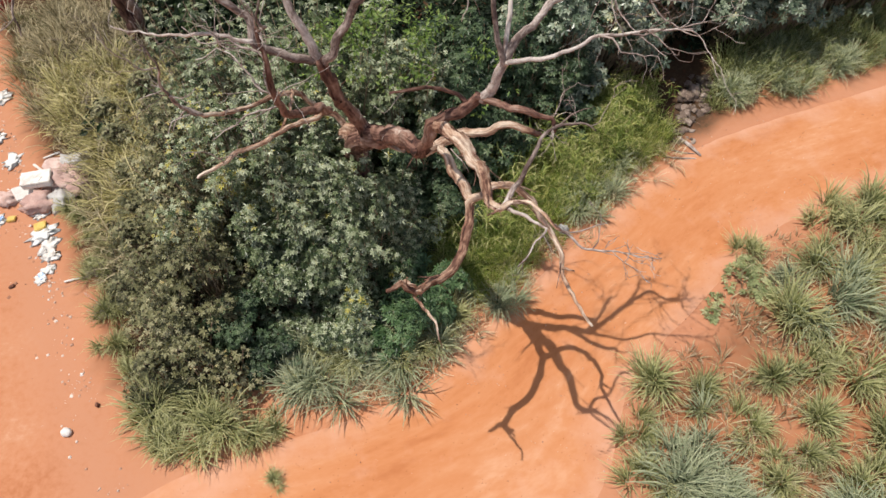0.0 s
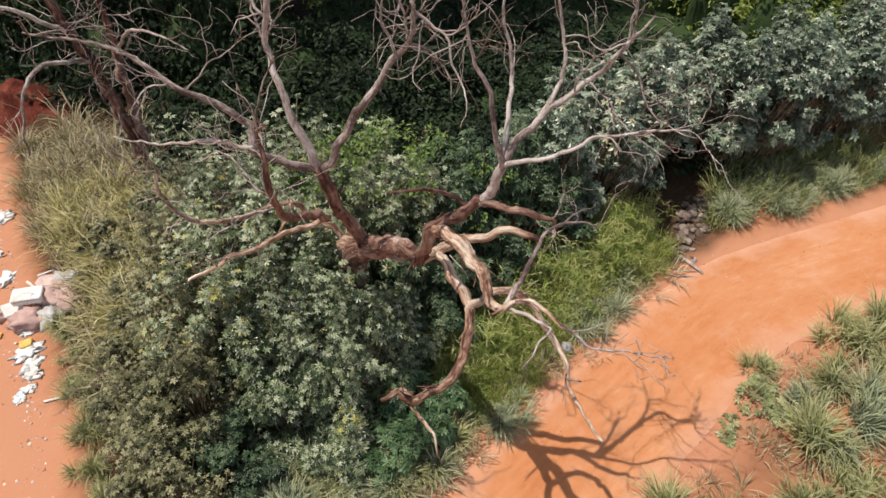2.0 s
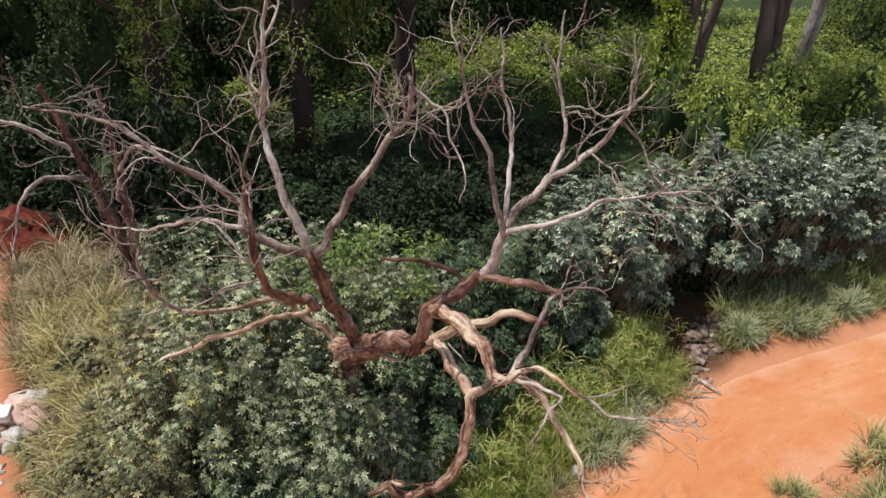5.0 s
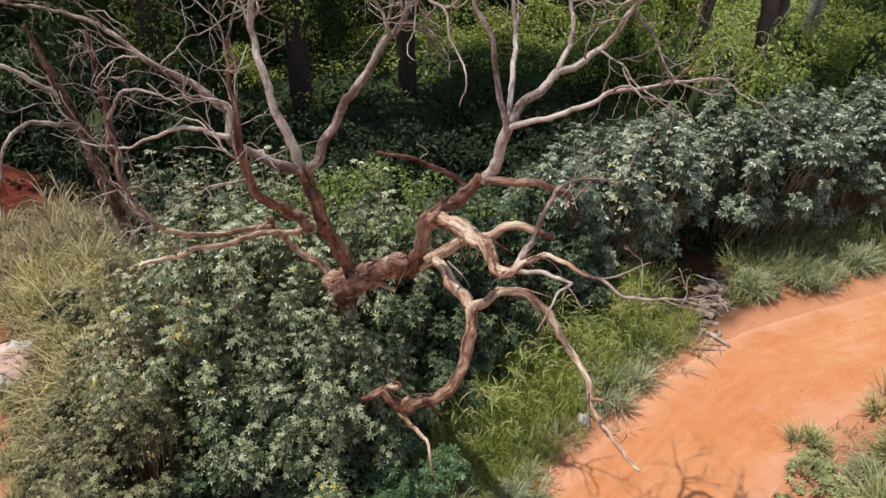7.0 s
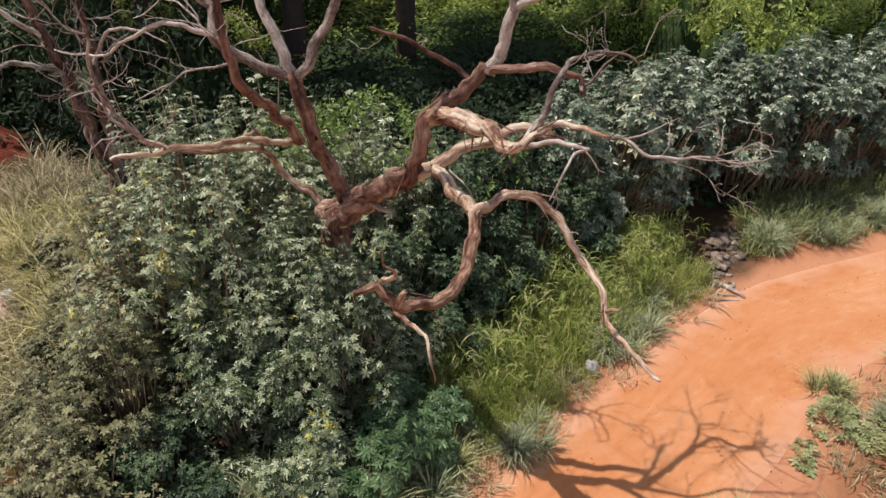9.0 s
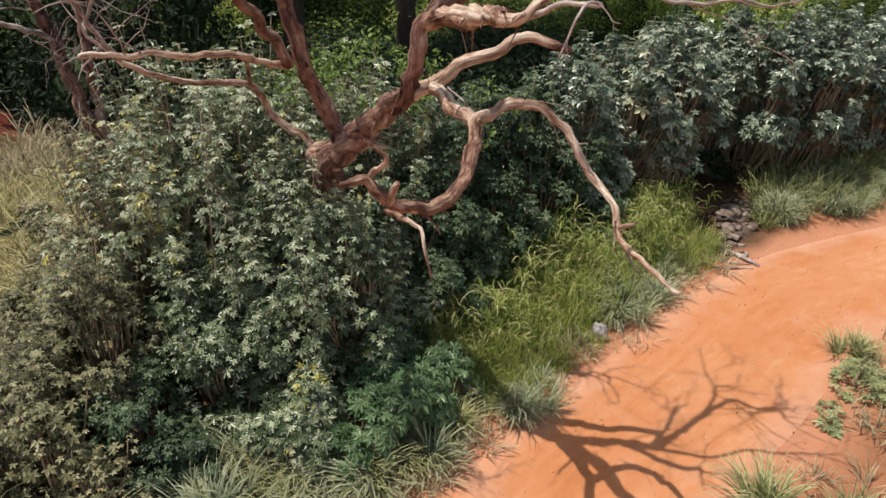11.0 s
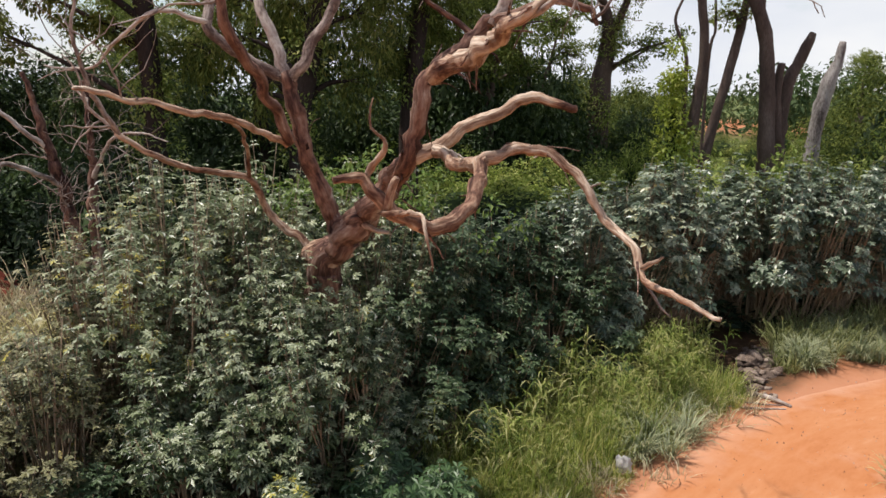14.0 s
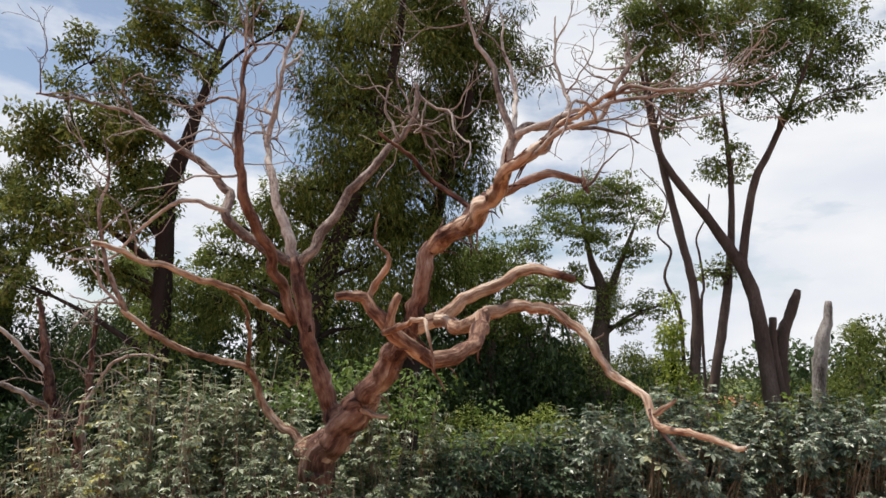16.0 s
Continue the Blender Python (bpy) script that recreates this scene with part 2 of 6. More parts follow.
creeper_leaf = surface("creeper_leaf", [(0.1, (0.035, 0.075, 0.012)), (0.42, (0.100, 0.170, 0.030)), (0.7, (0.195, 0.275, 0.062)), (0.95, (0.30, 0.36, 0.12))], grain=0.8, fine=12.0, rough=0.5, bump=0.0, per="island", spread=0.27, leafy=0.35, gloss=0.35)
weed_leaf = surface("weed_leaf", [(0.1, (0.125, 0.150, 0.060)), (0.42, (0.285, 0.320, 0.140)), (0.7, (0.44, 0.46, 0.23)), (0.95, (0.52, 0.50, 0.29))], grain=3.0, fine=20.0, rough=0.5, bump=0.0, per="island", spread=0.3, leafy=0.35, gloss=0.3)
# Near-black green for sheets behind leaves: shade between the leaves as colour.
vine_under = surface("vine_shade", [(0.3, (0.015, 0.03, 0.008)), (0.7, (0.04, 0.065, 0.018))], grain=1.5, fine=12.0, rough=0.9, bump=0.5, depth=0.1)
tree_leaf = surface("tree_leaf", [(0.1, (0.05, 0.076, 0.018)), (0.40, (0.135, 0.172, 0.040)), (0.68, (0.225, 0.265, 0.065)), (0.95, (0.34, 0.345, 0.11))], grain=0.5, fine=8.0, rough=0.6, bump=0.0, per="island", spread=0.27, leafy=0.45, gloss=0.14)
needle_leaf = surface("drooping_leaf", [(0.1, (0.034, 0.050, 0.012)), (0.40, (0.108, 0.138, 0.030)), (0.68, (0.225, 0.240, 0.058)), (0.95, (0.36, 0.335, 0.10))], grain=0.35, fine=5.0, rough=0.62, bump=0.0, per="island", spread=0.24, leafy=0.34, gloss=0.12)
# Brighter copy of the vine leaf: sunlight put into the colour.
vine_bright = surface("sunlit_vine_leaf", [(0.1, (0.12, 0.17, 0.016)), (0.42, (0.26, 0.33, 0.035)), (0.7, (0.40, 0.45, 0.07)), (0.95, (0.52, 0.52, 0.14))], grain=0.8, fine=12.0, rough=0.5, bump=0.0, per="island", spread=0.22, leafy=0.42, gloss=0.3)
distant_leaf = surface("distant_leaf", [(0.1, (0.018, 0.038, 0.014)), (0.42, (0.050, 0.082, 0.028)), (0.7, (0.095, 0.135, 0.05)), (0.95, (0.16, 0.19, 0.08))], grain=0.1, fine=1.0, rough=0.6, bump=0.0, per="island", spread=0.2, leafy=0.25, gloss=0.2)
# Darkened undergrowth leaf: the shade below the trees is in the colour.
low_shade_leaf = surface("dark_undergrowth_leaf", [(0.1, (0.006, 0.012, 0.006)), (0.45, (0.014, 0.024, 0.011)), (0.75, (0.027, 0.043, 0.018)), (0.95, (0.06, 0.08, 0.032))], grain=0.6, fine=8.0, rough=0.5, bump=0.0, per="island", spread=0.22, leafy=0.15, gloss=0.15)
# Dark leaf whose colour holds the shade inside the woods.
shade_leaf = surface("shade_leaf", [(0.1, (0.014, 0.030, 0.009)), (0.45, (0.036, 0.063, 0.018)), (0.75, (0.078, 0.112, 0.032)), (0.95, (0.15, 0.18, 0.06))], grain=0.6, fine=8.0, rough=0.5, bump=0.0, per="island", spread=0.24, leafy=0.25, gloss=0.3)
black_bark = surface("blackish_bark", [(0.25, (0.018, 0.013, 0.011)), (0.55, (0.045, 0.032, 0.027)), (0.8, (0.09, 0.068, 0.056))], grain=2.0, fine=18.0, rough=0.9, bump=0.8, depth=0.06, stretch=(1, 1, 0.3), gloss=0.15)
litter_mix = surface("pale_litter", [(0.2, (0.26, 0.12, 0.07)), (0.45, (0.44, 0.27, 0.19)), (0.62, (0.58, 0.46, 0.38)), (0.85, (0.74, 0.70, 0.65))], grain=1.0, fine=9.0, rough=0.85, bump=0.0, per="island", spread=0.3)
stone = surface("grey_stone", [(0.25, (0.050, 0.034, 0.026)), (0.48, (0.145, 0.103, 0.080)), (0.62, (0.27, 0.205, 0.165)), (0.82, (0.46, 0.39, 0.34))], grain=4.0, fine=30.0, rough=0.9, bump=0.7, depth=0.03, per="object", spread=0.18)
white_foam = surface("dirty_white_foam", [(0.25, (0.45, 0.38, 0.33)), (0.45, (0.64, 0.60, 0.55)), (0.7, (0.76, 0.74, 0.71))], grain=5.0, fine=40.0, rough=0.7, bump=0.1, per="object", spread=0.1)
grey_plastic = surface("grey_plastic", [(0.25, (0.22, 0.19, 0.17)), (0.5, (0.42, 0.40, 0.38)), (0.75, (0.6, 0.58, 0.56))], grain=6.0, fine=40.0, rough=0.55, bump=0.4, depth=0.02)
yellow_card = surface("yellow_card", [(0.3, (0.42, 0.27, 0.06)), (0.55, (0.62, 0.43, 0.12)), (0.75, (0.68, 0.55, 0.26))], grain=8.0, fine=40.0, rough=0.75, bump=0.3, depth=0.01, per="object", spread=0.06)
blue_plastic = surface("blue_white_plastic", [(0.36, (0.06, 0.14, 0.32)), (0.5, (0.28, 0.40, 0.55)), (0.58, (0.66, 0.68, 0.70))], grain=7.0, fine=30.0, rough=0.45, bump=0.2, depth=0.01, per="object", spread=0.06)
rusty_tin = surface("rusty_tin", [(0.3, (0.05, 0.02, 0.014)), (0.55, (0.16, 0.06, 0.035)), (0.75, (0.26, 0.15, 0.1))], grain=9.0, fine=50.0, rough=0.7, bump=0.4, depth=0.01)
sack_cloth = surface("dusty_sack", [(0.25, (0.34, 0.20, 0.17)), (0.5, (0.50, 0.34, 0.29)), (0.75, (0.62, 0.50, 0.45))], grain=3.0, fine=35.0, rough=0.8, bump=0.5, depth=0.03, per="object", spread=0.18)


# ---- building helpers ----
def part(name, mesh, material, parent=None, label=""):
    """A mesh as one object under a thing or a part."""
    if isinstance(mesh, bmesh.types.BMesh):
        me = bpy.data.meshes.new(name)
        mesh.to_mesh(me)
        mesh.free()
        mesh = me
    if material and not mesh.materials:
        mesh.materials.append(material)
    ob = new(name, mesh)
    if parent:
        ob.parent = parent
    return tagged(ob, label)


def plain_mesh(name, verts, faces, smooth=False):
    me = bpy.data.meshes.new(name)
    me.from_pydata(np.asarray(verts).reshape(-1, 3).tolist(), [], [tuple(f) for f in np.asarray(faces).tolist()] if not isinstance(faces, list) else faces)
    if smooth:
        me.polygons.foreach_set("use_smooth", [True] * len(me.polygons))
    me.update()
    return me


class Batch:
    """Vertices and faces gathered for one mesh."""

    def __init__(self):
        self.v, self.f, self.n, self.g = [], [], 0, []

    def add(self, verts, faces, grain=None):
        self.v.append(np.asarray(verts, float))
        self.g.append(np.asarray(verts if grain is None else grain, float))
        self.f += [tuple(i + self.n for i in face) for face in faces]
        self.n += len(verts)

    def mesh(self, name, smooth=True):
        me = plain_mesh(name, np.concatenate(self.v), self.f, smooth)
        me.attributes.new("grain", "FLOAT_VECTOR", "POINT").data.foreach_set("vector", np.concatenate(self.g).ravel())
        return me


def glide(points, steps, ease=0.5):
    """Points (x, y, z, r) along a line through those given; ease: how smoothly it takes the bends."""
    p = np.array(points, float)
    p = np.vstack([2 * p[0] - p[1], p, 2 * p[-1] - p[-2]])
    out = []
    for i in range(1, len(p) - 2):
        a, b, c, d = p[i - 1:i + 3]
        n = max(2, int(np.linalg.norm(c[:3] - b[:3]) / steps) + 1)
        for t in np.arange(n) / n:
            q = b * (2 * t ** 3 - 3 * t * t + 1) + c * (3 * t * t - 2 * t ** 3) + ease * (c - a) * (t ** 3 - 2 * t * t + t) + ease * (d - b) * (t ** 3 - t * t)
            q[3] = b[3] + (c[3] - b[3]) * t
            out.append(q)
    return np.array(out + [p[-2]])


def tube(batch, line, sides=8, knots=0.0, rng=None, blunt=False):
    """A round limb along the line, its girth uneven by knots."""
    line = np.asarray(line, float)
    d = np.gradient(line[:, :3], axis=0)
    d /= np.linalg.norm(d, axis=1)[:, None] + 1e-9
    side = np.cross(d[0], (0.3, 0.5, 0.81))
    rings, grain, run = [], [], 0.0
    seed = rng.random() * 50 if rng else 0.0
    for i, q in enumerate(line):
        side = side - d[i] * side.dot(d[i])
        side /= np.linalg.norm(side) + 1e-9
        up = np.cross(d[i], side)
        ring = []
        run += np.linalg.norm(q[:3] - line[max(i - 1, 0)][:3])
        for k in range(sides):
            a = 2 * math.pi * k / sides
            w = math.cos(a) * side + math.sin(a) * up
            r = q[3]
            if knots:
                r *= 1 + knots * noise.noise(Vector((q[:3] + w * q[3]) / (q[3] * 2.2) + seed)) + 0.6 * knots * noise.noise(Vector(q[:3] * 3 + w * 2 + seed)) + 0.4 * knots * noise.noise(Vector(q[:3] * 9 + w * 3 + seed))
            ring.append(q[:3] + w * r)
            grain.append((math.cos(a) * q[3] + seed, math.sin(a) * q[3], run * 0.42))
        rings.append(ring)
    verts = [v for ring in rings for v in ring]
    faces = [(i * sides + k, i * sides + (k + 1) % sides, (i + 1) * sides + (k + 1) % sides, (i + 1) * sides + k) for i in range(len(line) - 1) for k in range(sides)]
    verts.append(line[-1][:3] + d[-1] * line[-1][3] * (0.15 if blunt else 0.8))
    tip, last = len(verts) - 1, (len(line) - 1) * sides
    faces += [(last + k, last + (k + 1) % sides, tip) for k in range(sides)]
    verts.append(line[0][:3] - d[0] * line[0][3] * 0.2)
    faces += [((k + 1) % sides, k, len(verts) - 1) for k in range(sides)]
    batch.add(verts, faces, grain + [grain[-1], grain[0]])


def unit(v):
    return v / (np.linalg.norm(v) + 1e-9)


def twig(batch, rng, start, way, length, r, depth, rise=0.08, kink=0.5, side=3):
    """A crooked twig that branches."""
    n = max(4, int(length / 0.11))
    line, p, w = [], np.array(start, float), unit(np.array(way, float))
    forks = []
    for i in range(n + 1):
        f = i / n
        line.append((*p, max(r * (1 - 0.7 * f), 0.0042)))
        w = unit(w + rng.normal(0, kink, 3) * 0.55 + np.array((0, 0, rise)) * 0.5)
        if depth and i > 0 and rng.random() < 0.34:
            forks.append((p.copy(), w.copy(), f))
        p = p + w * length / n
    tube(batch, line, 5 if r > 0.012 else side)
    for p, w, f in forks[:4]:
        out = unit(np.cross(w, rng.normal(0, 1, 3)))
        twig(batch, rng, p, w * 0.7 + out * rng.uniform(0.5, 1.0), length * rng.uniform(0.35, 0.8) * (1.1 - 0.5 * f), r * (0.62 - 0.2 * f), depth - 1, rise, kink)


def leaf_shape(lobes, droop=0.25, broad=0.17):
    """Vertices and triangles of a hand-shaped leaf of length 1, its stalk at the origin, its tip along x."""
    verts, tris = [(0.0, 0.0, 0.0)], []
    for a, size in lobes:
        c, s = math.cos(a), math.sin(a)
        base = len(verts)
        for along, across, lift in ((0.55, broad, 0.03), (1.0, 0.0, 0.0), (0.55, -broad, 0.03)):
            x, y = size * along, size * across
            verts.append((c * x - s * y, s * x + c * y, lift * size - droop * (size * along) ** 2))
        tris += [(0, base + 2, base + 1), (0, base + 1, base)]
    return np.array(verts), np.array(tris)


PALM = leaf_shape([(radians(a), s) for a, s in ((-132, 0.58), (-78, 0.84), (-26, 1.0), (26, 1.0), (78, 0.84), (132, 0.58))], 0.25, 0.185)
PALM_FAR = leaf_shape([(radians(a), s) for a, s in ((-122, 0.72), (-60, 0.92), (0, 1.0), (60, 0.92), (122, 0.72))], 0.25, 0.235)
BLADE = (np.array([(0, 0, 0), (0.45, 0.1, 0.03), (1, 0, -0.1), (0.45, -0.1, 0.03)]), np.array([(0, 2, 1), (0, 3, 2)]))
OVAL = (np.array([(0, 0, 0), (0.45, 0.24, 0.05), (1, 0, -0.12), (0.45, -0.24, 0.05)]), np.array([(0, 2, 1), (0, 3, 2)]))


def leaves_at(shape, pos, way, normal, size):
    """Copies of a leaf: positions, directions of the tips, rough normals and sizes, all arrays."""
    sv, st = shape
    x = way / (np.linalg.norm(way, axis=1)[:, None] + 1e-9)
    y = np.cross(normal, x)
    y /= np.linalg.norm(y, axis=1)[:, None] + 1e-9
    z = np.cross(x, y)
    m = np.stack([x, y, z], axis=1) * size[:, None, None]
    verts = np.einsum("vk,nkj->nvj", sv, m) + pos[:, None, :]
    faces = st[None] + (np.arange(len(pos)) * len(sv))[:, None, None]
    return verts.reshape(-1, 3), faces.reshape(-1, 3)


# ---- ground and road ----
LEFT = np.array([(-16, -4), (-9, 1.5), (-6, 3.8), (-3.9, 4.6), (-1.1, 5.7), (1.1, 7.7), (3.05, 9.65), (5.07, 11.6), (7.06, 13.1), (9.0, 14.0), (13.3, 15.6), (20, 18.3), (34, 25), (60, 40)], float)
RIGHT = np.array([(-10, -8), (-4, -2.0), (0.5, 1.0), (3.2, 3.4), (3.9, 5.0), (4.5, 6.4), (6.0, 7.8), (7.2, 9.0), (8.3, 10.0), (10.6, 11.2), (13.8, 12.5), (21, 15.3), (35, 22), (62, 37)], float)
MIDDLE = (LEFT + RIGHT) / 2


def soft_step(a, b, x):
    t = np.clip((x - a) / (b - a), 0, 1)
    return t * t * (3 - 2 * t)


def from_road(x, y):
    """Metres outside the road's half width; below 0 on the road."""
    best = 1e9
    for (a, b), (c, d), (e, f) in zip(zip(MIDDLE[:-1], MIDDLE[1:]), zip(LEFT[:-1], LEFT[1:]), zip(RIGHT[:-1], RIGHT[1:])):
        ab = b - a
        t = min(max(((x - a[0]) * ab[0] + (y - a[1]) * ab[1]) / ab.dot(ab), 0), 1)
        half = (np.linalg.norm(c - e) * (1 - t) + np.linalg.norm(d - f) * t) / 2
        best = min(best, math.hypot(x - a[0] - ab[0] * t, y - a[1] - ab[1] * t) - half)
    return best


def height(x, y, road=None):
    """The lie of the ground."""
    if abs(x) > 70 or y > 90 or y < -40:
        return 0.0
    d = from_road(x, y) if road is None else road
    h = 0.10 * noise.noise(Vector((x * 0.35, y * 0.35, 2))) + 0.03 * noise.noise(Vector((x * 1.4, y * 1.4, 7)))
    h *= 0.25 + 0.75 * float(soft_step(-0.5, 1.5, d))
    h += 0.8 * math.exp(-(((x + 14.9) / 1.5) ** 2 + ((y - 20.3) / 1.5) ** 2))
    return h


def planted(x, y):
    """How much of the ground is under plants and litter, 0 to 1."""
    d = from_road(x, y)
    left = -6.2 - 0.58 * (y - 4.0) + 0.5 * noise.noise(Vector((y * 0.7, 3, 1)))
    beside = float(soft_step(0.1, 0.9, d + 0.35 * noise.noise(Vector((x, y, 0)))))
    inside = float(soft_step(left - 0.3, left + 0.8, x)) if y < 22 else 1.0
    above = (x - 1.5) < (y - 7.5) * 1.0
    return beside * inside if above else beside * (0.35 + 0.3 * noise.noise(Vector((x * 0.9, y * 0.9, 5))))


def spaced(a, b, step, far):
    inner = np.arange(a, b + step, step)
    out = [far * (k / 50) ** 3 for k in range(1, 51)]
    return np.concatenate([[a - o - step for o in out[::-1]], inner, [b + o + step for o in out]])


def build_ground():
    xs, ys = spaced(-24, 24, 0.45, 1800), spaced(-6, 40, 0.45, 1900)
    verts, cover, meadow, dusty = [], [], [], []
    for y in ys:
        for x in xs:
            near = abs(x) < 60 and -30 < y < 60
            d = from_road(x, y) if near else 9
            verts.append((x, y, height(x, y, d) - (0.05 * float(soft_step(0.25, -0.25, d)))))
            bush = x + 7.3 + 0.58 * (y - 4.0)
            dusty.append(max(math.exp(-(bush / 0.9) ** 2) * (3 < y < 19), 0.8 * math.exp(-(d / 0.7) ** 2)) if near else 0.0)
            clearing = math.exp(-(((x - 62) / 24) ** 2 + ((y - 140) / 42) ** 2))
            cover.append(planted(x, y) if near else 0.9 * (1 - min(1, 1.4 * clearing)))
            meadow.append(float(soft_step(38, 60, math.hypot(x, y))) * (1 - min(1, 1.4 * clearing)) if y > 18 else 0.0)
    nx = len(xs)
    faces = [(j * nx + i, j * nx + i + 1, (j + 1) * nx + i + 1, (j + 1) * nx + i) for j in range(len(ys) - 1) for i in range(nx - 1)]
    me = plain_mesh("ground", verts, faces, True)
    me.attributes.new("cover", "FLOAT", "POINT").data.foreach_set("value", cover)
    me.attributes.new("meadow", "FLOAT", "POINT").data.foreach_set("value", meadow)
    me.attributes.new("dusty", "FLOAT", "POINT").data.foreach_set("value", dusty)
    mat = soil.copy()
    mat.name = "soil_with_litter"
    nt = mat.node_tree
    bsdf = nt.nodes["Principled BSDF"]
    old = bsdf.inputs["Base Color"].links[0].from_socket
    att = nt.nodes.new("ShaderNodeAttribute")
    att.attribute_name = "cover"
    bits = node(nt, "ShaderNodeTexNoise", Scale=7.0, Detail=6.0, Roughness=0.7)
    # Leaf litter, darkened further so its colour holds shade between the plants.
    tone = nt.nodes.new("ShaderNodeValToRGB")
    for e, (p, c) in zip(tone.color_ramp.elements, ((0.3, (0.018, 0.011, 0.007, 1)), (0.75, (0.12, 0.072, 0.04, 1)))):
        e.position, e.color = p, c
    edge = nt.nodes.new("ShaderNodeMath")
    edge.operation = "MULTIPLY"
    edge.use_clamp = True
    lift = nt.nodes.new("ShaderNodeMath")
    lift.operation = "MULTIPLY_ADD"
    lift.inputs[1].default_value, lift.inputs[2].default_value = 1.6, 0.25
    mix = nt.nodes.new("ShaderNodeMix")
    mix.data_type = "RGBA"
    where = nt.nodes.new("ShaderNodeTexCoord")
    link = nt.links.new
    link(where.outputs["Object"], bits.inputs["Vector"])
    link(bits.outputs["Fac"], tone.inputs[0])
    link(bits.outputs["Fac"], lift.inputs[0])
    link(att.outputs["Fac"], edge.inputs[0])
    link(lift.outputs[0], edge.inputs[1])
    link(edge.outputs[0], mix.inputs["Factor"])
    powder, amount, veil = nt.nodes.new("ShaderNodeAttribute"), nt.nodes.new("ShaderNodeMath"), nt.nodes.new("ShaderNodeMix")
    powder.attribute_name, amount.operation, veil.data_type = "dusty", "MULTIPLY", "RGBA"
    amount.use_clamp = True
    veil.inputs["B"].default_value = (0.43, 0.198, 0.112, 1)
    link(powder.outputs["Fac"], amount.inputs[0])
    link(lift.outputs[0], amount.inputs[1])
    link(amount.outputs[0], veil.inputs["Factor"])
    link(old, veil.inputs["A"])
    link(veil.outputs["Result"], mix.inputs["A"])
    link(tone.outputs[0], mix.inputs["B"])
    far = nt.nodes.new("ShaderNodeAttribute")
    far.attribute_name = "meadow"
    turf = nt.nodes.new("ShaderNodeValToRGB")
    for e, (p, c) in zip(turf.color_ramp.elements, ((0.3, (0.06, 0.09, 0.025, 1)), (0.7, (0.17, 0.19, 0.07, 1)))):
        e.position, e.color = p, c
    link(bits.outputs["Fac"], turf.inputs[0])
    green = nt.nodes.new("ShaderNodeMix")
    green.data_type = "RGBA"
    link(far.outputs["Fac"], green.inputs["Factor"])
    link(mix.outputs["Result"], green.inputs["A"])
    link(turf.outputs[0], green.inputs["B"])
    link(green.outputs["Result"], bsdf.inputs["Base Color"])
    tagged(part("ground", me, mat), "bare red soil with leaf litter and painted shade under the plants", "ground", kind="structure")


def dust_margin(material):
    """Pale pinkish dust blown to the road's margins in uneven patches, and small dark clods."""
    nt = material.node_tree
    link = nt.links.new
    bsdf = nt.nodes["Principled BSDF"]
    old = bsdf.inputs["Base Color"].links[0].from_socket
    where, att = nt.nodes.new("ShaderNodeTexCoord"), nt.nodes.new("ShaderNodeAttribute")
    att.attribute_name = "margin"
    patch = node(nt, "ShaderNodeTexNoise", Scale=0.9, Detail=6.0, Roughness=0.65)
    fac = nt.nodes.new("ShaderNodeMath")
    fac.operation = "MULTIPLY_ADD"
    fac.inputs[1].default_value = 0.34
    low = nt.nodes.new("ShaderNodeMath")
    low.operation, low.use_clamp = "MULTIPLY_ADD", True
    low.inputs[1].default_value, low.inputs[2].default_value = 2.6, -1.45
    dust = nt.nodes.new("ShaderNodeMix")
    dust.data_type = "RGBA"
    dust.inputs["B"].default_value = (0.52, 0.275, 0.175, 1)
    specks = node(nt, "ShaderNodeTexVoronoi", Scale=7.0)
    spot = nt.nodes.new("ShaderNodeValToRGB")
    for e, (p, c) in zip(spot.color_ramp.elements, ((0.05, (0.62, 0.55, 0.5, 1)), (0.13, (1, 1, 1, 1)))):
        e.position, e.color = p, c
    clods = nt.nodes.new("ShaderNodeMix")
    clods.data_type, clods.blend_type = "RGBA", "MULTIPLY"
    clods.inputs["Factor"].default_value = 0.6
    for n in (patch, specks):
        link(where.outputs["Object"], n.inputs["Vector"])
    link(att.outputs["Fac"], fac.inputs[0])
    link(patch.outputs["Fac"], fac.inputs[2])
    link(fac.outputs[0], low.inputs[0])
    link(low.outputs[0], dust.inputs["Factor"])
    link(old, dust.inputs["A"])
    link(specks.outputs["Distance"], spot.inputs[0])
    link(dust.outputs["Result"], clods.inputs["A"])
    link(spot.outputs[0], clods.inputs["B"])
    link(clods.outputs["Result"], bsdf.inputs["Base Color"])


